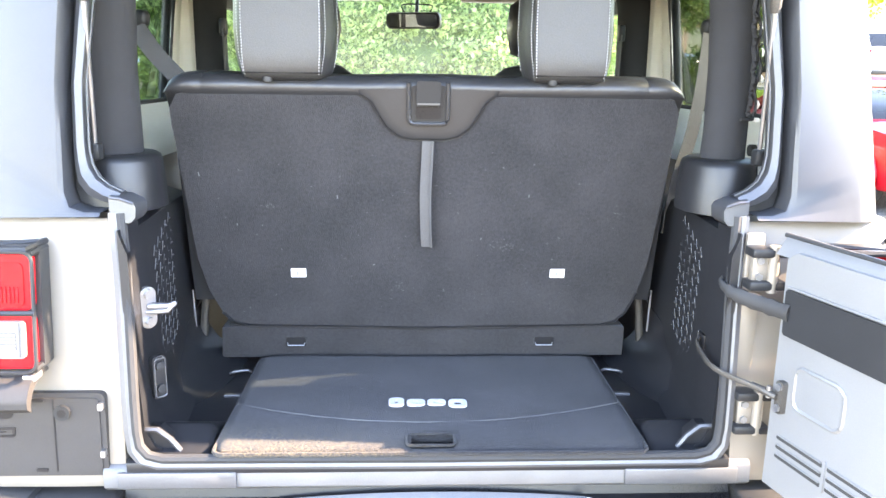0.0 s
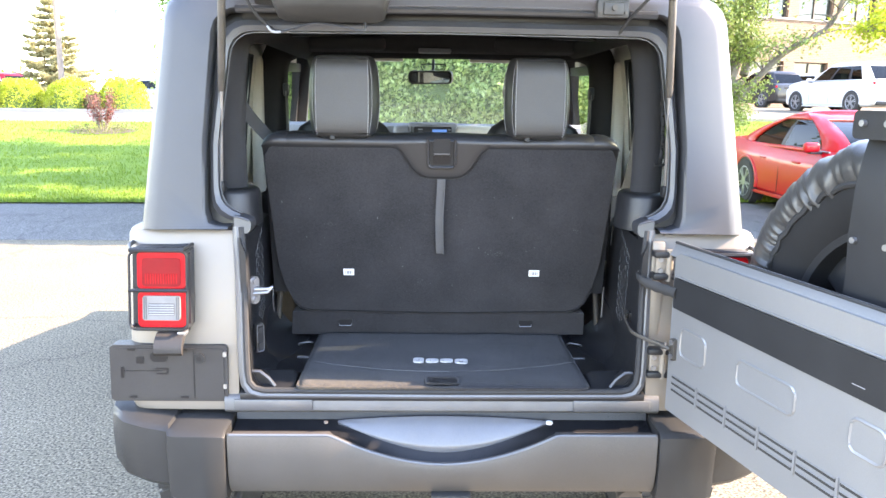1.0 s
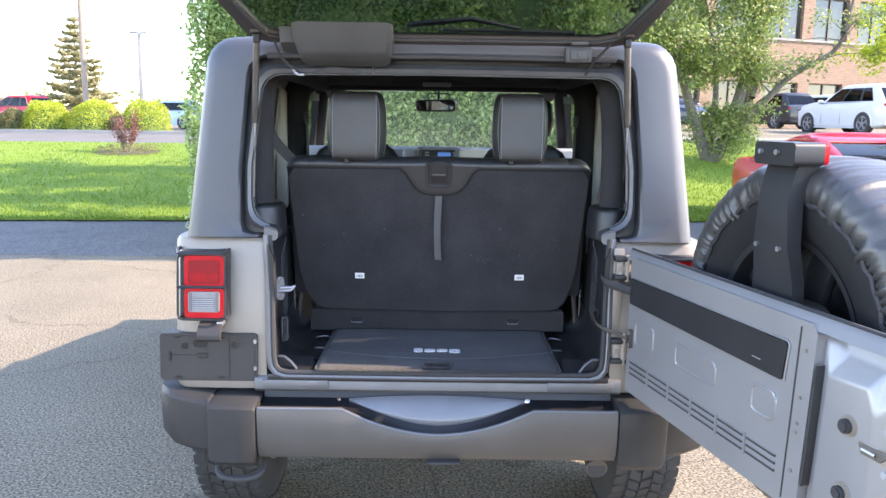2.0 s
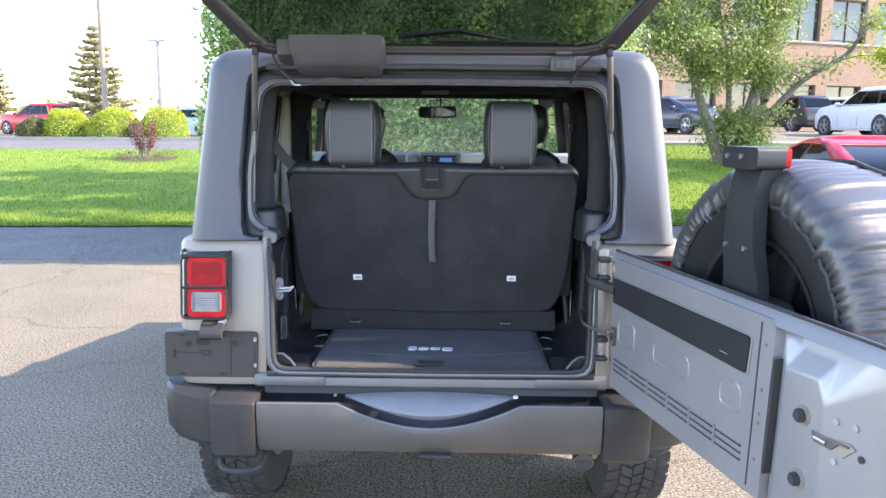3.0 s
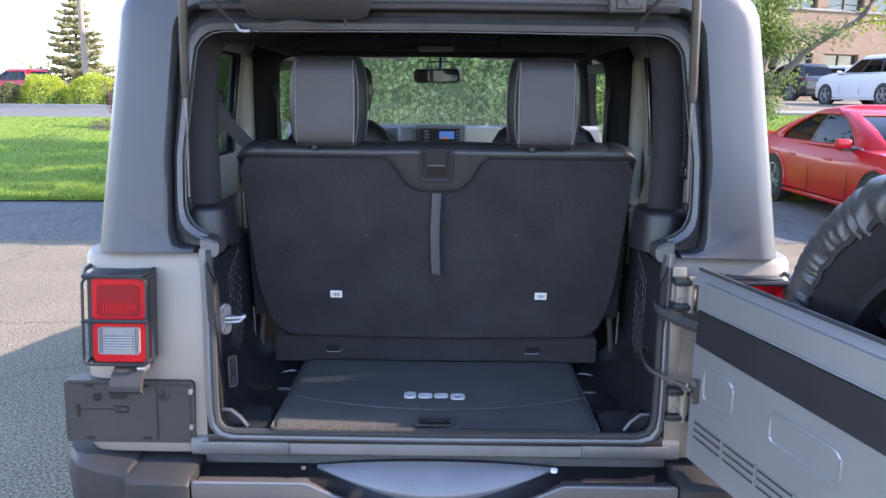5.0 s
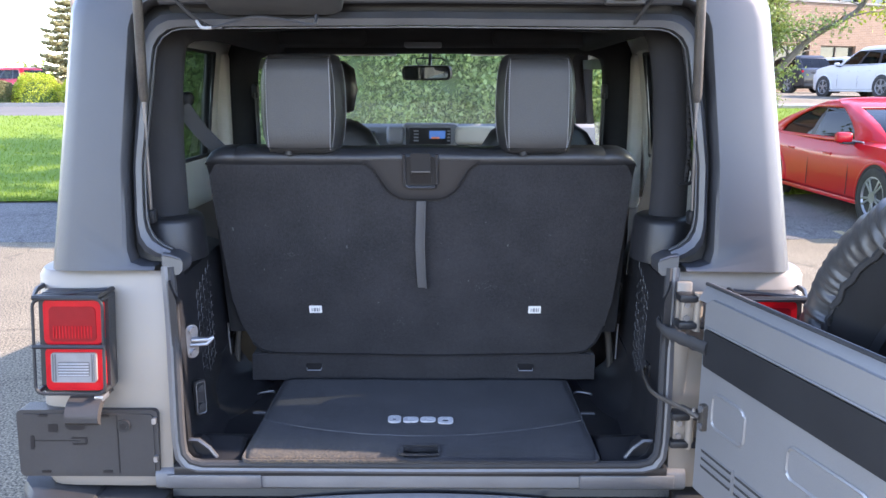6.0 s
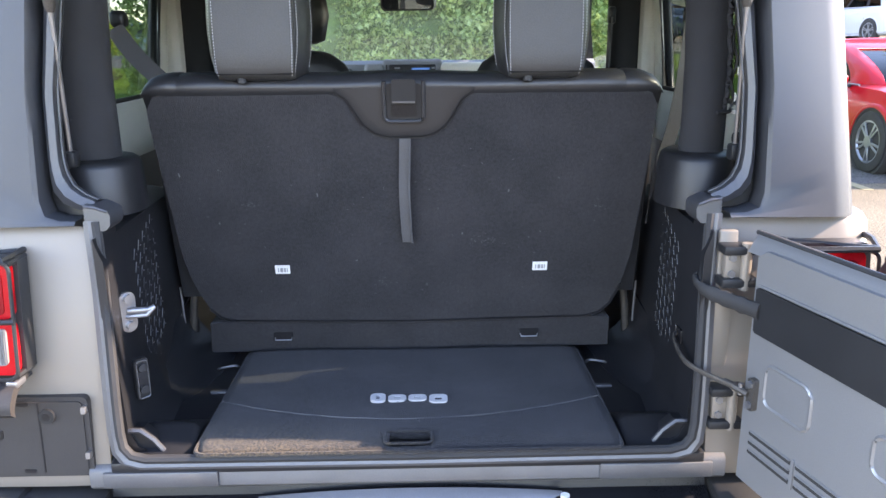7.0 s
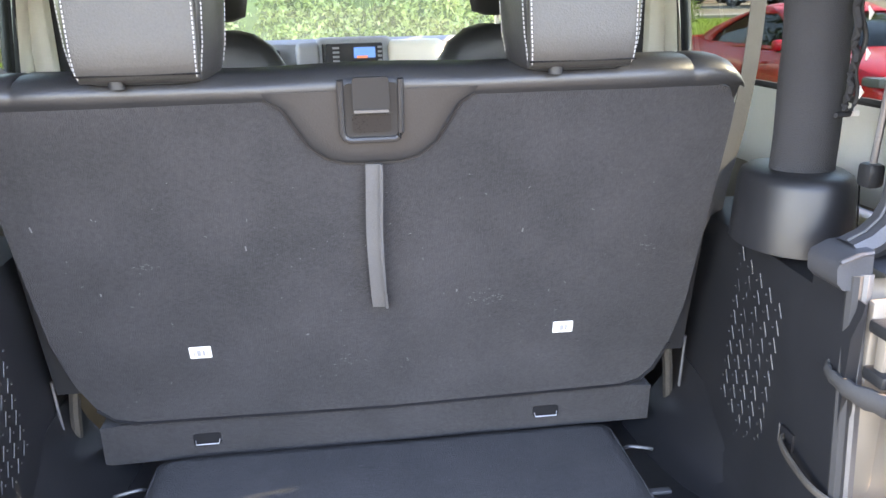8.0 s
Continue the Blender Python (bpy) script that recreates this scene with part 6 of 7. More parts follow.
ASPHALT = asphalt_material("worn_asphalt", (0.165, 0.143, 0.104), (0.250, 0.217, 0.160))
DARK_ASPHALT = asphalt_material("dark_asphalt", (0.120, 0.119, 0.118), (0.185, 0.181, 0.176))
CONCRETE = mat("pale_concrete", (0.22, 0.21, 0.195), (0.30, 0.287, 0.265), rough=0.95, grain=40, stain=0.8, bump=0.3, bump_scale=80, spec=0.15)
ROAD = mat("grey_road", (0.11, 0.106, 0.10), (0.155, 0.148, 0.138), rough=0.95, grain=40, stain=0.8, spec=0.12)
SOIL = mat("mulch", (0.05, 0.035, 0.025), (0.12, 0.09, 0.065), rough=1.0, grain=60, stain=5, bump=0.8, bump_scale=50)
LAWN = mat("lawn_turf", (0.110, 0.178, 0.024), (0.172, 0.250, 0.040), rough=0.95, grain=30, stain=0.5, mix=0.7, bump=0.5, bump_scale=60, spec=0.15)
GRASS = mat("grass_blades", (0.122, 0.198, 0.024), (0.186, 0.268, 0.042), rough=0.8, island=True, translucent=0.3, spec=0.2)
LEAF = mat("hedge_leaves", (0.16, 0.26, 0.07), (0.42, 0.53, 0.21), rough=0.45, island=True, translucent=0.42)
# Dark green painted as the shade between the leaves of hedge and shrubs.
LEAF_SHADE = mat("inner_shade", (0.050, 0.095, 0.028), (0.12, 0.19, 0.06), rough=0.95, grain=25, stain=6, bump=0.8, bump_scale=30)
LEAF_TREE = mat("tree_leaves", (0.12, 0.18, 0.040), (0.31, 0.38, 0.12), rough=0.5, island=True, translucent=0.42)
LEAF_LIME = mat("lime_shrub_leaves", (0.24, 0.30, 0.015), (0.50, 0.56, 0.06), rough=0.5, island=True, translucent=0.4)
LEAF_RED = mat("purple_shrub_leaves", (0.11, 0.030, 0.028), (0.26, 0.09, 0.075), rough=0.6, island=True, translucent=0.3)
LEAF_OLIVE = mat("olive_shrub_leaves", (0.10, 0.11, 0.04), (0.22, 0.20, 0.08), rough=0.6, island=True, translucent=0.3)
YELLOW = mat("faded_yellow_line", (0.24, 0.20, 0.12), (0.36, 0.29, 0.15), rough=0.9, grain=60, stain=8)
NEEDLE = mat("spruce_needles", (0.27, 0.27, 0.14), (0.54, 0.50, 0.28), rough=0.7, island=True, translucent=0.5)
BARK = mat("grey_bark", (0.095, 0.080, 0.068), (0.22, 0.19, 0.16), rough=0.95, grain=60, stain=9, bump=1.0, bump_scale=35)
POLE = mat("weathered_pole", (0.20, 0.15, 0.12), (0.30, 0.24, 0.19), rough=0.8, grain=30, stain=3)
POLE_METAL = mat("grey_metal_pole", (0.22, 0.22, 0.22), (0.30, 0.30, 0.30), rough=0.5, metal=0.5, grain=30, stain=3)


def sstep(a, b, v):
    t = min(1, max(0, (v - a) / (b - a)))
    return t * t * (3 - 2 * t)


def lot_edge(x):
    return 9.45 + 0.08 * max(-30, min(30, x))


def rise(x, y):
    """Height of the ground: a flat lot, a grass bank and a higher lot behind it."""
    d = y - lot_edge(x)
    left = float(np.interp(d, [0, 1, 13, 21, 400], [0, 0.03, 0.76, 0.87, 1.0]))
    right = float(np.interp(d, [0, 1, 8, 14, 22, 400], [0, 0.08, 1.13, 1.24, 1.38, 1.5]))
    w = sstep(-3, 4, x)
    return left * (1 - w) + right * w


def sheet(xs_, ys_, dz, jitter=None):
    vs = [(x, y, rise(x, y) + dz) for y in ys_ for x in xs_]
    nx_ = len(xs_)
    fs_ = [(j * nx_ + i, j * nx_ + i + 1, (j + 1) * nx_ + i + 1, (j + 1) * nx_ + i) for j in range(len(ys_) - 1) for i in range(nx_ - 1)]
    me = bpy.data.meshes.new("sheet")
    me.from_pydata(vs, [], fs_)
    me.polygons.foreach_set("use_smooth", [True] * len(me.polygons))
    return me


gx = [-4000, -1500, -500, -200, -100, -60] + list(np.linspace(-45, 45, 91)) + [60, 100, 200, 500, 1500, 4000]
gy = [-4000, -1500, -400, -100, -40, -15, -5, 0, 4, 7] + list(np.linspace(8, 34, 79)) + [38, 45, 60, 100, 200, 500, 1500, 4000]
me = sheet([float(v) for v in gx], [float(v) for v in gy], 0.0)
me.materials.append(ASPHALT)
tagged(new("ground", me), "worn grey asphalt lot", "ground", kind="structure")


def lawn_top(x):
    w = sstep(-3, 4, x)
    return lot_edge(x) + 12.6 * (1 - w) + 7.6 * w


# lawn, laid over the bank
vs, fs_ = [], []
lx = np.linspace(-45, 45, 181)
for x in lx:
    y0, y1 = lot_edge(x) + 0.05 * noise.noise((x * 2.5, 0, 0)), lawn_top(x)
    for j in range(25):
        y = y0 + (y1 - y0) * j / 24
        vs.append((x, y, rise(x, y) + 0.03))
for i in range(180):
    for j in range(24):
        a = i * 25 + j
        fs_.append((a, a + 25, a + 26, a + 1))
me = bpy.data.meshes.new("lawn")
me.from_pydata(vs, [], fs_)
me.polygons.foreach_set("use_smooth", [True] * len(me.polygons))
me.materials.append(LAWN)
tagged(new("lawn", me), "bright green mown grass bank", "lawn", kind="structure")


def quads(name, centres, ups, sides, material):
    """One mesh of small diamond leaves: centre, half length and half width vectors (arrays)."""
    c, u, s_ = (np.asarray(q, float) for q in (centres, ups, sides))
    n = len(c)
    v = np.empty((n, 4, 3))
    v[:, 0], v[:, 1], v[:, 2], v[:, 3] = c - u, c + s_, c + u, c - s_
    me_ = bpy.data.meshes.new(name)
    me_.vertices.add(4 * n)
    me_.vertices.foreach_set("co", v.reshape(-1))
    me_.loops.add(4 * n)
    me_.loops.foreach_set("vertex_index", np.arange(4 * n, dtype=np.int32))
    me_.polygons.add(n)
    me_.polygons.foreach_set("loop_start", np.arange(0, 4 * n, 4, dtype=np.int32))
    me_.update(calc_edges=True)
    me_.materials.append(material)
    return me_


rng = np.random.default_rng(5)


def unit(n):
    v = rng.normal(size=(n, 3))
    return v / np.linalg.norm(v, axis=1)[:, None]


def leaves(name, pts, size, material, aspect=0.55, droop=0.0):
    n = len(pts)
    u = unit(n)
    u[:, 2] -= droop
    w = np.cross(u, unit(n))
    w /= np.linalg.norm(w, axis=1)[:, None] + 1e-9
    k = size * rng.uniform(0.6, 1.3, (n, 1))
    return quads(name, pts, u * k * 0.5, w * k * 0.5 * aspect, material)


# grass blades over the bank, thicker close to the lot
n = 110000
px = rng.uniform(-17, 13, n)
t = rng.uniform(0, 1, n) ** 1.6
py = np.array([lot_edge(x) - 0.03 + (lawn_top(x) - lot_edge(x)) * q for x, q in zip(px, t)])
pz = np.array([rise(x, y) for x, y in zip(px, py)]) + 0.05
lean = rng.normal(0, 0.35, (n, 2))
up_v = np.c_[lean[:, 0], lean[:, 1], np.ones(n)] * rng.uniform(0.018, 0.042, (n, 1))
an = rng.uniform(0, math.pi, n)
sd_v = np.c_[np.cos(an), np.sin(an), np.zeros(n)] * rng.uniform(0.004, 0.009, (n, 1))
tagged(new("grass", quads("grass", np.c_[px, py, pz], up_v, sd_v, GRASS)), "short green grass blades on the bank", "grass", kind="stuff")

# kerb and road behind the left lawn, kerb of the higher lot
def strip(name, x0, x1, f0, f1, dz, h, material, label, n_=60):
    vs_, fs2 = [], []
    for x in np.linspace(x0, x1, n_):
        for y, z in ((f0(x), -0.05), (f0(x), h), (f1(x), h), (f1(x), -0.05)):
            vs_.append((x, y, rise(x, y) + dz + z))
    for i in range(n_ - 1):
        for j in range(3):
            a = i * 4 + j
            fs2.append((a, a + 4, a + 5, a + 1))
    me_ = bpy.data.meshes.new(name)
    me_.from_pydata(vs_, [], fs2)
    me_.materials.append(material)
    return tagged(new(name, me_), label, "pavement", kind="structure")


strip("darker_strip", -45, 45, lambda x: 6.25 + 0.06 * max(0.0, x) + 0.02 * math.sin(x * 1.7), lambda x: lot_edge(x) + 0.1, 0.0, 0.005, DARK_ASPHALT, "darker asphalt along the grass", 181)
strip("far_road", -60, -2.5, lambda x: lawn_top(x), lambda x: lawn_top(x) + 7.0, 0.0, 0.02, ROAD, "pale sunlit access road", 80)
strip("far_kerb", -60, -2.5, lambda x: lawn_top(x) + 7.0, lambda x: lawn_top(x) + 7.25, 0.0, 0.15, CONCRETE, "concrete kerb before the shrubs", 80)
strip("lot_kerb", 3.5, 45, lambda x: lawn_top(x), lambda x: lawn_top(x) + 0.25, 0.0, 0.10, CONCRETE, "concrete kerb of the higher lot", 60)
strip("planting_bed", -60, -2.5, lambda x: lawn_top(x) + 7.25, lambda x: lawn_top(x) + 9.6, 0.0, 0.10, SOIL, "dark mulched planting bed", 60)

# ---- hedge ahead of the vehicle ----
hedge = thing("hedge", "tall dense leafy green hedge in sunlight", "hedge")


def hedge_top(x):
    return 4.3 * min(1.0, (max(0.02, x + 2.85) / 0.4) ** 0.25, (max(0.02, 2.1 - x) / 1.2) ** 0.35) + 0.25 * noise.noise((x * 1.3, 4, 0))


m_ = 90000
hx = rng.uniform(-2.8, 2.05, m_)
tops = np.array([hedge_top(x) for x in hx])
hz = rng.uniform(0, 1, m_) ** 0.9 * tops
lump = np.array([0.38 * noise.noise((x * 1.6, z * 1.6, 1)) + 0.16 * noise.noise((x * 5, z * 5, 7)) for x, z in zip(hx, hz)])
hy = 6.15 + lump + np.abs(rng.normal(0, 0.16, m_)) + 0.25 * (hz / 4.5)
crown = rng.uniform(size=m_) < 0.16
hz = np.where(crown, tops + rng.normal(0, 0.08, m_), hz)
# Depth behind the hedge's front is unseen, added to shade strip and lawn.
hy = np.where(crown, rng.uniform(6.1, 9.6, m_), hy)
ends = rng.uniform(size=m_) < 0.12
hx = np.where(ends, np.where(rng.uniform(size=m_) < 0.5, -2.75, 2.0) + rng.normal(0, 0.06, m_), hx)
hy = np.where(ends, rng.uniform(6.1, 9.5, m_), hy)
hx = np.where(ends & (hx < 0), hx + 0.10 * np.clip(1.6 - hz, 0, 2), hx)
ob = new("foliage", leaves("foliage", np.c_[hx, hy, hz], 0.058, LEAF))
ob.parent = hedge
# Dark solid in the hedge: the shade behind its leaves, put into colour.
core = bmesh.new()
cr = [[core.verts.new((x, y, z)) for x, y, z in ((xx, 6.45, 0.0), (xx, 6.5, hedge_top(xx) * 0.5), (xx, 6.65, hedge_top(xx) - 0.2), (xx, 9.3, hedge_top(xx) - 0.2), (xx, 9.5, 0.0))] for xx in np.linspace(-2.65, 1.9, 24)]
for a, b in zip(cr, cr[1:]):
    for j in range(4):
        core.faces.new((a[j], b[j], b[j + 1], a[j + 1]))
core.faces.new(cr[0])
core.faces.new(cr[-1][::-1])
part("shade_core", core, LEAF_SHADE, hedge)


# ---- trees and shrubs ----
def shrub(name, label, at, w, h, n_, size, material, squash=1.0):
    th = thing(name, label, "shrub")
    x0, y0 = at
    z0 = rise(x0, y0)
    d = unit(n_)
    d[:, 2] = np.abs(d[:, 2])
    r = 1 + np.array([0.12 * noise.noise((a * 2.2 + x0, b * 2.2, c * 2.2)) for a, b, c in d]) - np.abs(rng.normal(0, 0.10, n_))
    p = np.c_[x0 + d[:, 0] * r * w / 2, y0 + d[:, 1] * r * w / 2, z0 + 0.05 + (d[:, 2] ** 0.7) * r * h * 0.92]
    o = new("foliage", leaves("foliage", p, size, material))
    o.parent = th
    # Dark dome paints the shade inside the shrub.
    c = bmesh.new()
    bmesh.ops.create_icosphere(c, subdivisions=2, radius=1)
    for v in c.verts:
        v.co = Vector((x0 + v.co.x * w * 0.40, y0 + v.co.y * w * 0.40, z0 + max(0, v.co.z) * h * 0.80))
    part("inner_shade", c, LEAF_SHADE, th)
    for i in range(3):
        part("stem", tube([(x0 + 0.1 * (i - 1), y0, z0 - 0.03), (x0 + 0.2 * (i - 1), y0, z0 + h * 0.5)], 0.02, 5), BARK, th)
    return th


for x, y, w, h, m, lb, nm in ((-12.3, 30.0, 2.05, 1.45, LEAF_LIME, "clipped lime-green shrub beside the access road", "lime_shrub"),
                              (-14.35, 30.0, 2.15, 1.42, LEAF_LIME, "clipped lime-green shrub beside the access road", "lime_shrub"),
                              (-16.4, 30.0, 1.9, 1.38, LEAF_LIME, "clipped lime-green shrub beside the access road", "lime_shrub"),
                              (-17.7, 29.8, 1.4, 0.95, LEAF_OLIVE, "low olive-brown shrub beside the road", "olive_shrub"),
                              (-13.3, 29.6, 0.9, 0.7, LEAF_OLIVE, "low olive-brown shrub beside the road", "olive_shrub"),
                              (-20.3, 29.5, 2.3, 2.6, LEAF_LIME, "tall lime-green shrub beside the road", "lime_shrub")):
    shrub(nm, lb, (x, y), w, h, 7000, 0.07, m)

# thin purple-leaved shrub on the bank
sx0, sy0 = -8.5, 18.6
sz0 = rise(sx0, sy0)
ps = thing("purple_shrub", "thin purple-leaved shrub in a mulch ring on grass", "shrub")
pts = []
for i in range(26):
    a, q = rng.uniform(0, 2 * math.pi), rng.uniform(0.15, 0.42)
    tip = Vector((sx0 + math.cos(a) * q, sy0 + math.sin(a) * q, sz0 + rng.uniform(0.65, 1.2)))
    base = Vector((sx0 + 0.05 * math.cos(a), sy0 + 0.05 * math.sin(a), sz0 - 0.03))
    midp = base.lerp(tip, 0.5) + Vector((0, 0, 0.08))
    part("twig", tube([base, midp, tip], [0.012, 0.008, 0.004], 5), BARK, ps)
    for k in range(46):
        f = rng.uniform(0.35, 1.05)
        pts.append(base.lerp(tip, f) + Vector(rng.normal(0, 0.045, 3)))
o = new("foliage", leaves("foliage", np.array(pts), 0.06, LEAF_RED))
o.parent = ps
bm = bmesh.new()
bmesh.ops.create_circle(bm, cap_ends=True, segments=28, radius=1)
for v in bm.verts:
    v.co = Vector((sx0 + v.co.x * 0.85, sy0 + v.co.y * 0.8, rise(sx0 + v.co.x * 0.85, sy0 + v.co.y * 0.8) + 0.045))
tagged(part("mulch_ring", bm, SOIL), "ring of dark mulch round the shrub", "mulch")
low = []
for i in range(900):
    a, q = rng.uniform(0, 2 * math.pi), rng.uniform(0.2, 0.8) ** 0.7
    low.append((sx0 + math.cos(a) * q, sy0 + math.sin(a) * q, rise(sx0, sy0 + math.sin(a) * q) + rng.uniform(0.05, 0.22)))
o = new("ground_cover", leaves("ground_cover", np.array(low), 0.05, LEAF_OLIVE))
o.parent = ps


def tree(name, label, base, stems, crown_fn, n_leaves, size, material, reach=99.0):
    """A multi-stemmed tree: tapered limbs with side branches, leaves in clumps round the twigs."""
    th = thing(name, label, "tree")
    x0, y0 = base
    z0 = rise(x0, y0) - 0.05
    tips = []
    for pts_, r0 in stems:
        p = [Vector((x0 + a, y0 + b, z0 + c)) for a, b, c in pts_]
        run = curve_pts(p, 6)
        rad = [1.35 * r0 * (1 - 0.75 * i / (len(run) - 1)) for i in range(len(run))]
        limb = part("limb", tube(run, rad, 9), BARK, th)
        for i in range(len(run) // 2, len(run)):
            for k in range(2):
                d = Vector(rng.normal(0, 1, 3))
                d.z = abs(d.z) * 0.6
                ln = rng.uniform(0.35, 1.0)
                end = run[i] + d.normalized() * ln
                part("branch", tube([run[i], run[i].lerp(end, 0.5) + Vector((0, 0, 0.06)), end], [rad[i] * 0.28 + 0.004, rad[i] * 0.16 + 0.003, 0.003], 5), BARK, limb)
                tips += [end, run[i].lerp(end, 0.6)]
    tips += [Vector(q) + Vector((x0, y0, z0)) for q in crown_fn]
    tips = [q for q in tips if q.x - x0 < reach or rng.random() < 0.18]
    tips = np.array(tips)
    pick = tips[rng.integers(0, len(tips), n_leaves)]
    pos = pick + rng.normal(0, 0.15, (n_leaves, 3)) * np.array((1, 1, 0.8))
    o_ = new("crown", leaves("crown", pos, size, material))
    o_.parent = th
    return th


tree("leafy_tree", "multi-stemmed leafy green tree on the grass bank", (6.15, 15.2),
     [([(0, 0, 0), (0.22, 0, 0.4), (0.5, 0, 1.3), (0.72, 0.05, 2.3), (0.85, 0.1, 3.7), (0.8, 0.1, 5.0)], 0.14),
      ([(-0.05, 0, 0), (-0.25, 0, 0.5), (-0.55, 0, 1.3), (-0.9, 0, 2.2), (-1.45, 0, 2.95), (-2.2, 0, 3.6)], 0.11),
      ([(0.3, 0.05, 0.5), (0.72, 0, 1.0), (0.98, 0, 1.25), (1.6, -0.1, 1.95), (2.55, -0.2, 2.6), (2.8, -0.2, 3.6)], 0.085),
      ([(0.1, 0, 0.1), (0.55, 0.1, 0.9), (0.92, 0.15, 1.7), (0.95, 0.2, 3.5), (1.2, 0.2, 4.6)], 0.11),
      ([(-0.05, 0.05, 0.1), (0.05, 0.1, 1.2), (0.0, 0.2, 2.4), (-0.4, 0.2, 4.0)], 0.07)],
     [(rng.normal(0.35, 0.34), rng.normal(0, 0.25), rng.uniform(0.25, 1.3)) for i in range(60)] +
     [(rng.uniform(-2.6, 1.2), rng.normal(0, 0.7), rng.uniform(2.0, 4.9)) for i in range(250)], 42000, 0.080, LEAF_TREE, 1.35)
tree("leafy_tree", "leafy green tree at the edge of the lot", (11.3, 14.2),
     [([(0, 0, 0), (0.05, 0, 1.5), (0.1, 0.1, 3.0), (0.0, 0.1, 5.2)], 0.17),
      ([(0.02, 0, 1.6), (-0.6, 0, 2.3), (-1.4, 0.1, 2.6), (-2.3, 0.1, 2.6)], 0.08),
      ([(0.05, 0, 1.9), (0.7, 0, 2.8), (1.5, 0, 3.6)], 0.08)],
     [(rng.uniform(-2.4, 1.8), rng.normal(0, 0.6), rng.uniform(2.1, 4.6)) for i in range(50)], 9000, 0.09, LEAF_LIME)
# Thickened, with a third unseen tree added, to cast shade on the bank.
for bx, by, hgt in ((1.2, 11.3, 6.5), (-1.3, 13.1, 6.2), (0.5, 15.2, 6.6)):
    tree("leafy_tree", "leafy green tree behind the hedge, there to shade the bank", (bx, by),
         [([(0, 0, 0), (0.05, 0, 1.8), (-0.1, 0.1, 3.4), (0.1, 0.1, hgt)], 0.15),
          ([(0, 0, 1.8), (0.7, 0, 3.0), (1.3, 0.1, 4.4)], 0.08), ([(0, 0, 1.7), (-0.7, 0, 3.0), (-1.2, 0.1, 4.2)], 0.08)],
         [(rng.normal(0, 0.9), rng.normal(0, 0.7), rng.uniform(1.6, hgt)) for i in range(70)], 16000, 0.13, LEAF_TREE)


def spruce(x0, y0, h, w):
    th = thing("spruce_tree", "tall sparse spruce beyond the shrubs", "tree")
    z0 = rise(x0, y0)
    part("trunk", tube([(x0, y0, z0 - 0.1), (x0, y0, z0 + h)], [0.16, 0.02], 8), BARK, th)
    pts_ = []
    z = 0.7
    while z < h:
        r = (w / 2) * (1 - z / h) ** 0.85 + 0.12
        a0 = rng.uniform(0, 2 * math.pi)
        for k in range(9):
            a = a0 + 2 * math.pi * k / 9 + rng.normal(0, 0.18)
            q = r * rng.uniform(0.45, 1.12)
            rt = Vector((x0, y0, z0 + z))
            tip = rt + Vector((math.cos(a) * q, math.sin(a) * q, -0.10 * q + 0.12))
            mid_ = rt.lerp(tip, 0.6) + Vector((0, 0, -0.10 * q))
            part("bough", tube([rt, mid_, tip], [0.03, 0.02, 0.008], 5), BARK, th)
            m2 = int(190 * q) + 40
            for g in rng.uniform(0.15, 1.0, m2):
                c_ = rt.lerp(mid_, g / 0.6) if g < 0.6 else mid_.lerp(tip, (g - 0.6) / 0.4)
                side = rng.normal(0, 0.10 + 0.10 * (1 - g))
                pts_.append(c_ + Vector((-math.sin(a) * side, math.cos(a) * side, rng.normal(-0.04, 0.05))))
        z += 0.34 + 0.10 * z / h
    o_ = new("needles", leaves("needles", np.array(pts_), 0.22, NEEDLE, 0.45, 0.2))
    o_.parent = th


spruce(-24.4, 50.0, 7.2, 6.6)
spruce(-33.0, 52.0, 6.8, 5.0)

# far belt of trees that closes the horizon; its unseen rear half is added for reflections
far = []
for i in range(900):
    a = rng.uniform(-math.pi, math.pi)
    d = rng.uniform(150, 240)
    far.append((math.sin(a) * d, math.cos(a) * d, rng.uniform(0.8, 5.0)))
far = np.repeat(np.array(far), 40, axis=0) + rng.normal(0, 1.6, (900 * 40, 3)) * np.array((2.2, 1, 0.8))
far[:, 2] = np.maximum(far[:, 2], 0.4)
tagged(new("far_woods", leaves("far_woods", far, 1.3, LEAF_TREE)), "distant low belt of green trees", "woods", kind="stuff")

# one faded bay line beside the red sedan
ya_ = part("bay_line", prism([(4.45, 7.97), (4.55, 7.97), (4.53, 6.2), (4.42, 6.2)], XY(0.0), rise(4.5, 7) + 0.002, rise(4.5, 7) + 0.006), YELLOW, None)
tagged(ya_, "faded yellow parking bay line on asphalt", "road marking", kind="structure")

# ---- poles ----
pl = thing("utility_pole", "tall weathered wooden pole beyond the road", "pole")
z0 = rise(-19.3, 40)
part("shaft", tube([(-19.3, 40, z0 - 0.1), (-19.3, 40, z0 + 10.5)], [0.15, 0.12], 10), POLE, pl)
part("crossarm", box(-19.3, 40, z0 + 10.0, 2.0, 0.1, 0.12, 0.02), POLE, pl)


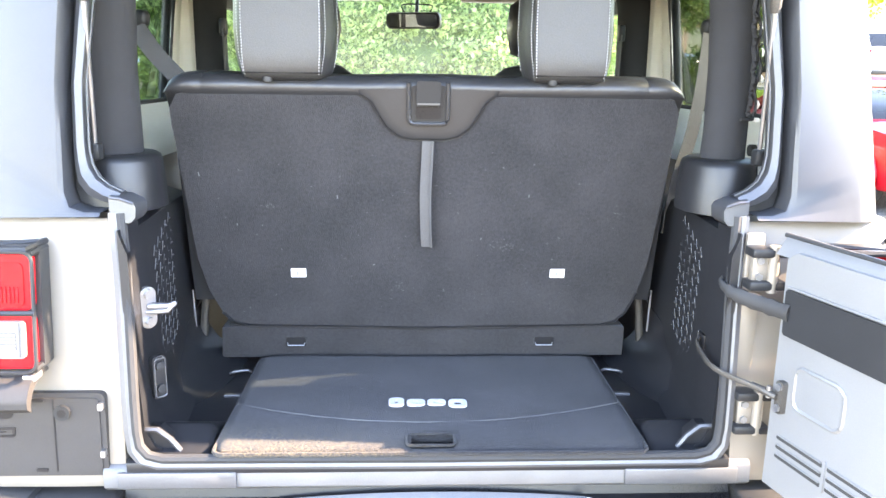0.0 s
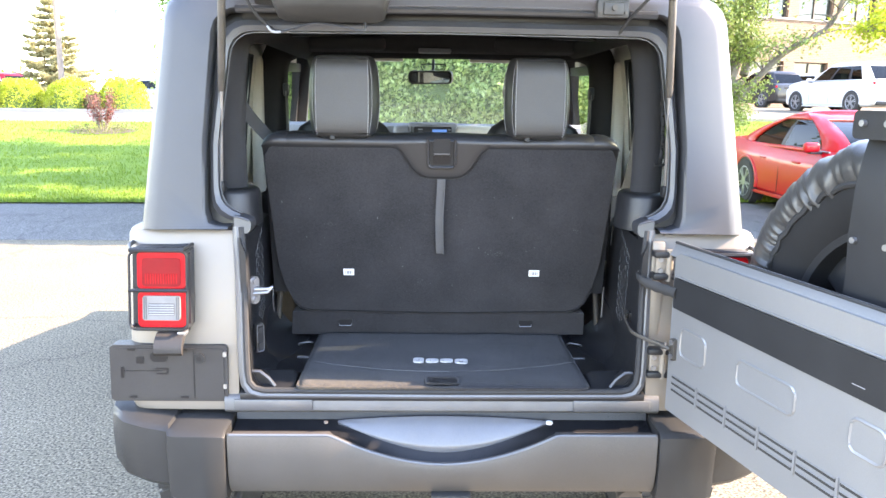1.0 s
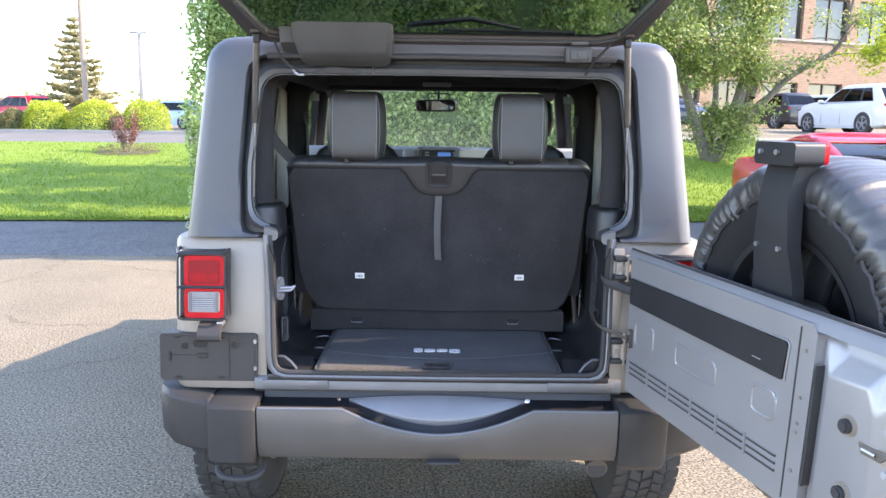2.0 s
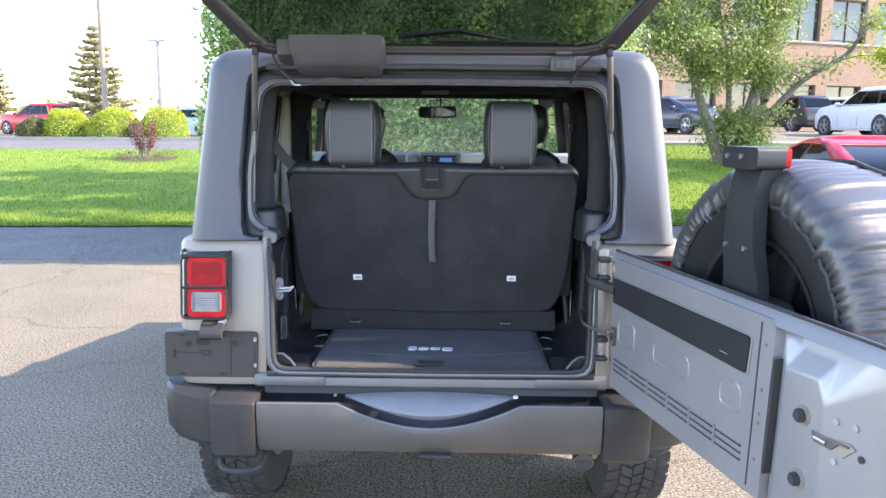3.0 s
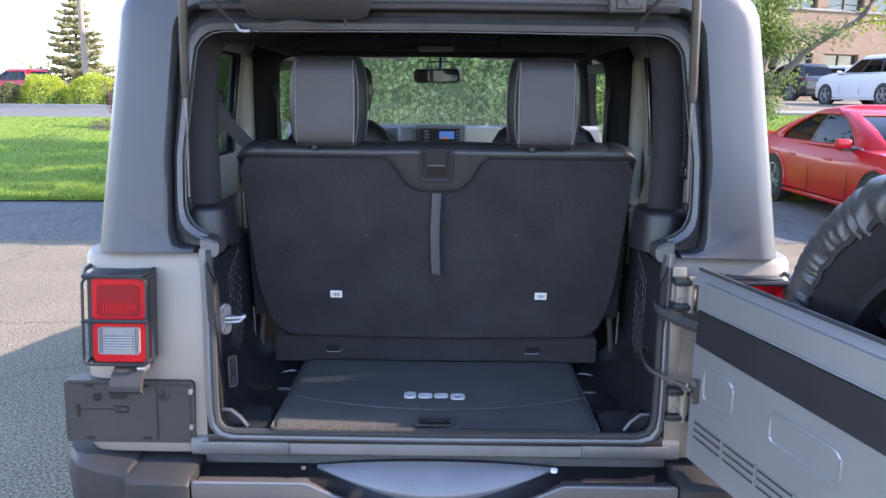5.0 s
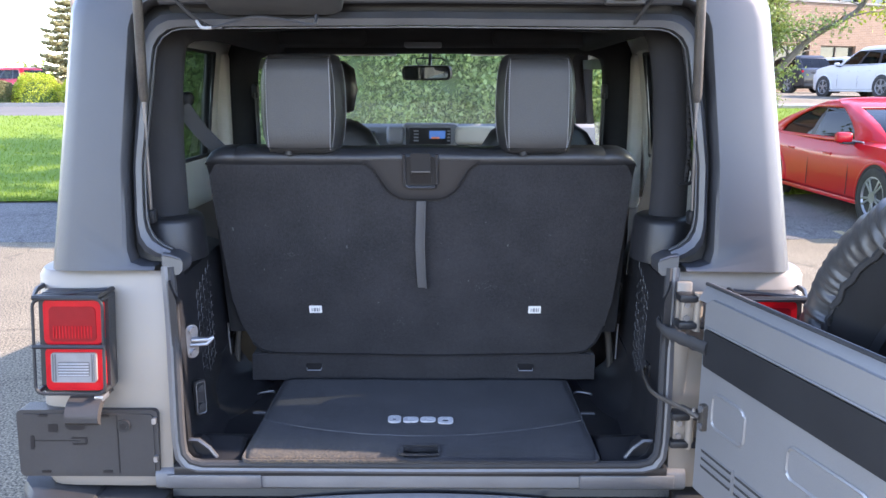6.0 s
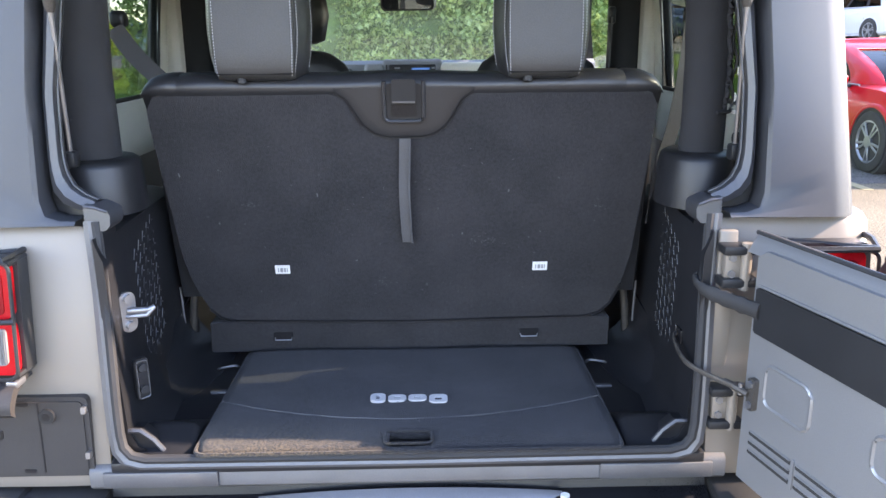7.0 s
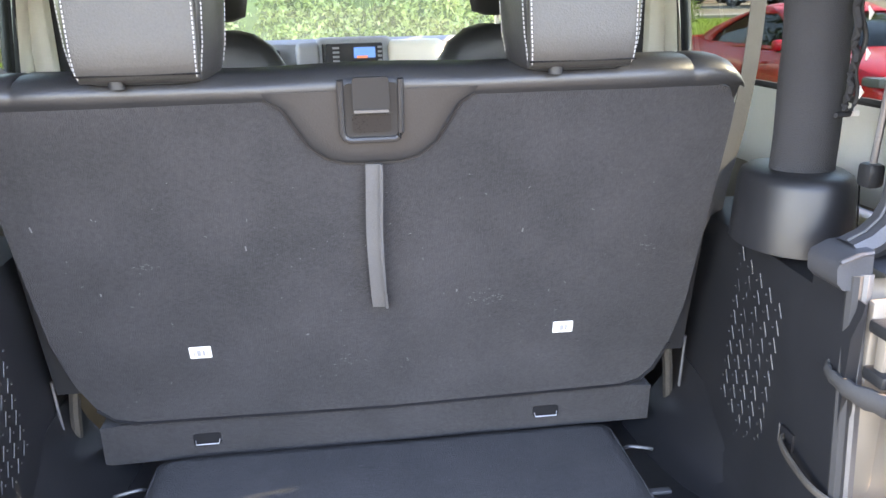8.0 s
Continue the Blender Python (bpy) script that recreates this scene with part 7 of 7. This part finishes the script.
def lamp_post(x, y, h, r=0.09):
    lp_ = thing("street_lamp", "dark metal car-park lamp on a thin pole", "street lamp", group="car-park lamps")
    z = rise(x, y)
    part("pole", tube([(x, y, z - 0.1), (x, y, z + h)], [r, r * 0.7], 8), POLE_METAL, lp_)
    part("head", box(x - 0.35, y, z + h + 0.06, 0.7, 0.3, 0.14, 0.03), POLE_METAL, lp_)
    part("head", box(x + 0.35, y, z + h + 0.06, 0.5, 0.3, 0.14, 0.03), POLE_METAL, lp_)


lamp_post(-22.0, 55, 6.6, 0.22)
for x, y, h in ((-60, 112, 7.4), (-56, 118, 6.8), (-52, 116, 5.6), (-45.5, 100, 4.2)):
    lamp_post(x, y, h, 0.12)

# ---- parked cars ----
CAR_GLASS = glass("car_glass", (0.07, 0.09, 0.09))


def paint(name, c):
    return mat(name, c, tuple(v * 1.08 for v in c), rough=0.35, metal=0.0, grain=900, stain=2, spec=0.3, coat=0.35, rough_var=0.03)


def car(label, colour, at, heading, L, W, H, suv=False, rows_glass=None, lamp_col=None):
    """A parked car: forward is the local +y; heading in degrees turns it about z."""
    x0, y0 = at
    M = Matrix.Translation((x0, y0, rise(x0, y0))) @ Matrix.Rotation(radians(heading), 4, "Z")
    th = thing("car", label, "car", group="parked cars")
    h, w = L / 2, W / 2
    sill, belt = 0.22, (1.06 if suv else 0.92)
    belt *= H / (1.70 if suv else 1.45)
    hoodz = belt + (0.08 if suv else 0.03)
    rearz = belt + (0.06 if suv else 0.10)
    S = [(-h, 0.42, rearz - 0.28, 0.86), (-h + 0.04, 0.30, rearz - 0.10, 0.93), (-h + 0.18, 0.24, rearz - 0.02, 0.975), (-h + 0.55, 0.22, rearz, 1.0), (-h + 1.1, 0.21, belt + 0.04, 1.0), (-0.2, 0.20, belt, 1.0), (0.7, 0.20, belt, 1.0), (h - 1.5, 0.20, hoodz - 0.01, 1.0), (h - 1.0, 0.21, hoodz - 0.03, 0.995), (h - 0.5, 0.22, hoodz - 0.10, 0.97), (h - 0.18, 0.25, hoodz - 0.20, 0.90), (h - 0.04, 0.30, hoodz - 0.32, 0.80), (h, 0.40, hoodz - 0.40, 0.70)]
    loops = []
    for y, zb, zt, k in S:
        ww = w * k
        zm = zb + (zt - zb) * 0.42
        zs = zb + (zt - zb) * 0.76
        half = [(ww * 0.55, zb), (ww * 0.92, zb + 0.02), (ww * 0.975, zb + 0.09), (ww * 0.985, zm - 0.03), (ww * 1.0, zs - 0.02), (ww * 0.985, zs + 0.03), (ww * 0.93, zt - 0.025), (ww * 0.84, zt), (ww * 0.4, zt + 0.022)]
        loops.append([(x, y, z) for x, z in half] + [(-x, y, z) for x, z in half[::-1]])
    bm_ = loft(loops)
    bm_.transform(M)
    pc = colour
    body = part("body", bm_, pc, th, angle=30)
    # greenhouse: one skin, its window cells in glass
    r0, r1 = ((-h + 0.16, h - 1.28) if suv else (-h + 0.38, h - 1.22))
    t0, t1 = ((-h + 0.75, h - 2.35) if suv else (-h + 2.05, h - 2.45))
    zt = H
    cuts = [0.0, 0.10, 0.14, 0.30, 0.34, 0.60, 0.64, 0.88, 0.95, 1.0] if suv else [0.0, 0.10, 0.20, 0.34, 0.49, 0.53, 0.70, 0.86, 0.94, 1.0]
    shut = {0, 1, 3, 5, 7, 8} if suv else {0, 1, 4, 7, 8}
    levels = [(f, f ** (1.15 if suv else 1.75)) for f in (0.0, 0.10, 0.28, 0.46, 0.64, 0.84, 0.94, 1.0)]
    ring_rows = []
    for f, bend in levels:
        hw = w * (0.915 - 0.15 * f - 0.055 * f ** 5)
        ya, yb_ = r0 + (t0 - r0) * bend, r1 + (t1 - r1) * bend
        z = belt - 0.02 + (zt - 0.06 - belt + 0.02) * f
        half = []
        for c in cuts:
            g = float(np.interp(c, [0, 0.10, 0.5, 0.88, 1.0], [0.86, 0.985, 1.0, 0.985, 0.80]))
            half.append((hw * g, ya + (yb_ - ya) * c, z))
        ring_rows.append(half + [(-x, y, z) for x, y, z in half[::-1]])
    pbm, panes, posts = bmesh.new(), {}, {}
    black = {3, 5} if suv else {4}
    nr, nc = len(ring_rows[0]), len(cuts)
    for li in range(len(levels) - 1):
        for i in range(nr):
            j = (i + 1) % nr
            ci = i if i < nc - 1 else (nr - 2 - i if nc <= i < nr - 1 else -1)
            is_glass = (1 <= li <= 4) and (ci == -1 or ci not in shut)
            q = (ring_rows[li][i], ring_rows[li][j], ring_rows[li + 1][j], ring_rows[li + 1][i])
            if is_glass:
                # cells next to each other belong to one pane
                key = (i < nc - 1, sum(1 for s_ in shut if s_ < ci)) if ci >= 0 else ("end", i)
                tgt = panes.setdefault(key, bmesh.new())
            elif 1 <= li <= 4 and ci in black:
                tgt = posts.setdefault(("post", i < nc - 1, ci), bmesh.new())
            else:
                tgt = pbm
            tgt.faces.new([tgt.verts.new(p) for p in q])
    for key, b_ in [("shell", pbm)] + list(posts.items()) + list(panes.items()):
        bmesh.ops.remove_doubles(b_, verts=b_.verts, dist=1e-5)
        b_.transform(M)
        solid = key == "shell"
        nm = "cabin_shell" if solid else "pillar" if key[0] == "post" else ("windscreen" if key[0] == "end" else "side_window")
        o_ = part(nm, b_, pc if solid else STEP if key[0] == "post" else CAR_GLASS, th, angle=40)
        if solid:
            md = o_.modifiers.new("thick", "SOLIDIFY")
            md.thickness, md.offset = 0.02, -1
    top_ring = ring_rows[-1]
    cy_ = (t0 + t1) / 2
    rf = [top_ring] + [[(x * k_, cy_ + (y - cy_) * (k_ * 0.5 + 0.5), z + dz) for x, y, z in top_ring] for k_, dz in ((0.93, 0.028), (0.75, 0.048), (0.35, 0.060))]
    f_ = loft(rf)
    f_.transform(M)
    part("roof", f_, pc, th, angle=50)
    # interior mass so that the glass does not look empty
    im = box(0, (r0 + r1) / 2 - 0.1, belt - 0.05, W * 0.8, (r1 - r0) * 0.9, 0.12, 0.03)
    im.transform(M)
    part("cabin", im, TRIM, th)
    for sy in (0.25, -0.75):
        for sx in (-0.36, 0.36):
            im = box(sx, sy, belt + 0.12, 0.42, 0.14, 0.42, 0.06)
            im.transform(M)
            part("car_seat", im, LEATHER, th)
    R = 0.345 if not suv else 0.375
    for s in (-1, 1):
        for yw in ((-h + 0.98, h - 0.92) if suv else (-h + 1.02, h - 0.98)):
            WM = M @ Matrix.Translation((s * (w - 0.115), yw, R)) @ Matrix.Rotation(radians(90 * s), 4, "Y")
            # Body is uncut: black disc and ring paint the wheel well's shade.
            arch = join(lathe([(R + 0.010, 0.0), (R + 0.036, 0.0), (R + 0.036, 0.119), (R + 0.010, 0.119)], WM, 40), disc(R + 0.02, 0.0, 0.112, WM, 24))
            part("wheel_arch", arch, RUBBER, th)
            lip = loft([[WM @ Vector((r_ * math.cos(a_), r_ * math.sin(a_), z_)) for r_, z_ in ((R + 0.034, 0.09), (R + 0.034, 0.123), (R + 0.046, 0.128), (R + 0.075, 0.118), (R + 0.085, 0.09))] for a_ in [(math.pi if s > 0 else 0.0) + radians(q_) for q_ in range(-98, 99, 7)]])
            part("arch_lip", lip, pc, th, angle=60)
            k = R / 0.396
            tb = lathe([(0.66 * R, -0.1), (0.9 * R, -0.112), (R, -0.09), (R, 0.09), (0.97 * R, 0.125), (0.86 * R, 0.138), (0.70 * R, 0.132), (0.68 * R, 0.10)], WM, 36)
            tw = part("wheel", tb, TYRE, th)
            rimb = [lathe([(0.64 * R, 0.09), (0.70 * R, 0.128), (0.66 * R, 0.13), (0.60 * R, 0.10)], None, 32), disc(0.07, 0.112, 0.134, None, 14), disc(0.2 * R, 0.112, 0.125, None, 24)]
            for i in range(5):
                for dd in (-0.16, 0.16):
                    rimb.append(box(0.36 * R, 0, 0.122, 0.60 * R, 0.026, 0.016, 0.004, 1, Matrix.Rotation(2 * math.pi * i / 5 + dd, 4, "Z")))
            rb = join(*rimb)
            rb.transform(WM)
            part("rim", rb, ALLOY, tw)
        mb_ = box(s * (w + 0.07), r1 - 0.42, belt + 0.06, 0.20, 0.11, 0.13, 0.04, 3)
        mb_.transform(M)
        mm = part("wing_mirror", mb_, pc, th)
        mb_ = box(s * (w + 0.02), r1 - 0.42, belt - 0.005, 0.16, 0.10, 0.03, 0.01)
        mb_.transform(M)
        part("mirror_foot", mb_, PLASTIC, mm)
        for yh in (0.25, -0.80):
            hb_ = box(s * (w * 0.995), yh, belt - 0.17, 0.03, 0.20, 0.03, 0.01)
            hb_.transform(M)
            part("door_handle", hb_, pc, th)
        for ys_ in (0.78, -0.28, -1.18):
            sb = box(s * (w * 0.992), ys_, belt * 0.57, 0.008, 0.005, belt * 0.50, 0.001)
            sb.transform(M)
            part("door_gap", sb, RUBBER, th)
        sb = box(s * (w * 0.985), 0.0, 0.235, 0.03, L - 2.6, 0.05, 0.01)
        sb.transform(M)
        part("sill_trim", sb, pc, th)
        tl = box(s * (w * 0.74), -h + 0.115, rearz - 0.17, 0.34, 0.16, 0.12, 0.03)
        tl.transform(M)
        part("tail_light", tl, RED_LENS, th)
        hl_ = box(s * (w * 0.72), h - 0.17, hoodz - 0.27, 0.40, 0.28, 0.10, 0.03)
        hl_.transform(M)
        part("head_light", hl_, CLEAR_LENS, th)
        bt = tube([M @ Vector((s * w * 0.905, y, belt + 0.012)) for y in np.linspace(r0 + 0.25, r1 - 0.25, 8)], 0.012, 5)
        part("window_trim", bt, STEEL if not suv else PLASTIC, th)
    gr_ = box(0, h - 0.04, 0.50, W * 0.55, 0.08, 0.22, 0.03)
    gr_.transform(M)
    part("car_grille", gr_, RUBBER, th)
    gr_ = box(0, h - 0.10, 0.30, W * 0.78, 0.12, 0.10, 0.03)
    gr_.transform(M)
    part("air_dam", gr_, RUBBER, th)
    gr_ = box(0, -h + 0.06, 0.36, W * 0.8, 0.12, 0.16, 0.03)
    gr_.transform(M)
    part("rear_valance", gr_, PLASTIC, th)
    gr_ = box(0, -h - 0.005 + 0.03, rearz - 0.34, 0.32, 0.03, 0.11, 0.004)
    gr_.transform(M)
    part("number_plate", gr_, GREYMARK, th)
    return th


RED = paint("red_car_paint", (0.46, 0.004, 0.012))
WHITE_CAR = paint("white_car_paint", (0.50, 0.50, 0.50))
NAVY = paint("navy_car_paint", (0.020, 0.026, 0.045))
BLACK_CAR = paint("black_car_paint", (0.018, 0.018, 0.02))
BLUE_CAR = paint("pale_blue_car_paint", (0.35, 0.45, 0.55))
car("glossy red sports sedan parked nose to the lot", RED, (5.95, 8.665), 180, 4.80, 1.88, 1.47)
car("white family SUV parked on the higher lot", WHITE_CAR, (15.5, 26.5), 10, 4.9, 1.98, 1.78, True)
car("white compact SUV parked beside a building", WHITE_CAR, (18.6, 36.5), 22, 4.6, 1.86, 1.66, True)
car("black SUV parked with its rear to the lot", BLACK_CAR, (16.3, 35.5), 10, 4.7, 1.88, 1.68, True)
car("dark navy sedan parked on the higher lot", NAVY, (8.9, 28.6), 206, 4.7, 1.85, 1.46)
car("red SUV parked behind the lime shrubs", RED, (-24.4, 42.5), 70, 4.8, 1.95, 1.80, True)
car("pale blue car parked behind the lime shrubs", BLUE_CAR, (-15.8, 42.5), 85, 4.7, 1.85, 1.62, True)


# ---- brick office building ----
def brick_material():
    m = bpy.data.materials.new("tan_brick")
    m.use_nodes = True
    n_, k = m.node_tree.nodes, m.node_tree.links
    p = n_["Principled BSDF"]
    geo = n_.new("ShaderNodeNewGeometry")
    sep = n_.new("ShaderNodeSeparateXYZ")
    k.new(geo.outputs["Position"], sep.inputs[0])
    comb = n_.new("ShaderNodeCombineXYZ")
    ax = n_.new("ShaderNodeMath")
    ax.operation = "MULTIPLY_ADD"
    ax.inputs[1].default_value = 0.4
    k.new(sep.outputs[1], ax.inputs[0])
    k.new(sep.outputs[0], ax.inputs[2])
    k.new(ax.outputs[0], comb.inputs[0])
    k.new(sep.outputs[2], comb.inputs[1])
    br = n_.new("ShaderNodeTexBrick")
    br.inputs["Scale"].default_value = 1.0
    br.inputs["Brick Width"].default_value, br.inputs["Row Height"].default_value, br.inputs["Mortar Size"].default_value = 0.40, 0.11, 0.012
    br.inputs["Color1"].default_value, br.inputs["Color2"].default_value, br.inputs["Mortar"].default_value = (0.175, 0.106, 0.066, 1), (0.222, 0.140, 0.090, 1), (0.25, 0.20, 0.155, 1)
    k.new(comb.outputs[0], br.inputs["Vector"])
    k.new(br.outputs[0], p.inputs["Base Color"])
    p.inputs["Roughness"].default_value = 0.9
    bp = n_.new("ShaderNodeBump")
    bp.inputs["Strength"].default_value, bp.inputs["Distance"].default_value = 0.4, 0.01
    k.new(br.outputs["Fac"], bp.inputs["Height"])
    bp.invert = True
    k.new(bp.outputs[0], p.inputs["Normal"])
    return m


BRICK = brick_material()
OFFICE_GLASS = mat("office_glass", (0.020, 0.026, 0.022), (0.055, 0.062, 0.050), rough=0.06, grain=2, stain=0.6, spec=0.5, rough_var=0.03)
BRONZE = mat("bronze_window_metal", (0.07, 0.055, 0.045), (0.11, 0.09, 0.07), rough=0.5, metal=0.5)
bld = thing("office_building", "tan brick two-storey office building with dark windows", "building")
BY, BX0, BX1 = 0.0, -33.35, 27.4
BM = Matrix.Translation((24.6, 50.0, 0)) @ Matrix.Rotation(radians(22), 4, "Z")


def bbox(*a):
    return box(*a, m=BM)


zb = rise(12, 38) - 0.2
bands = [(zb, 2.2), (4.35, 7.1), (9.9, 11.6)]
for a, b in bands:
    part("wall", bbox((BX0 + BX1) / 2, BY + 3.0, (a + b) / 2, BX1 - BX0, 6.0, b - a), BRICK, bld)
part("ledge", bbox((BX0 + BX1) / 2, BY - 0.03, 7.06, BX1 - BX0, 0.14, 0.14, 0.01), CONCRETE, bld)
part("roof_edge", bbox((BX0 + BX1) / 2, BY + 3.0, 11.7, BX1 - BX0 + 0.2, 6.2, 0.2, 0.02), BRONZE, bld)
part("back_wall", bbox((BX0 + BX1) / 2, BY + 5.5, 6.0, BX1 - BX0, 0.4, 11.0), TRIM, bld)
step = 4.05
x = BX0 + 0.6
for z0, z1 in ((2.2, 4.35), (7.1, 9.9)):
    x = BX0
    while x < BX1 - 1:
        part("pier", bbox(x + 0.475, BY + 0.5, (z0 + z1) / 2, 0.95, 1.0, z1 - z0), BRICK, bld)
        wx0, wx1 = x + 0.95, x + step
        win = part("window", bbox((wx0 + wx1) / 2, BY + 0.32, (z0 + z1) / 2, wx1 - wx0, 0.06, z1 - z0), OFFICE_GLASS, bld)
        for fx in (wx0 + 0.04, (wx0 + wx1) / 2, wx1 - 0.04):
            part("mullion", bbox(fx, BY + 0.26, (z0 + z1) / 2, 0.09, 0.10, z1 - z0), BRONZE, win)
        for fz in (z0 + 0.04, z1 - 0.04):
            part("rail", bbox((wx0 + wx1) / 2, BY + 0.265, fz, wx1 - wx0, 0.10, 0.08), BRONZE, win)
        x += step
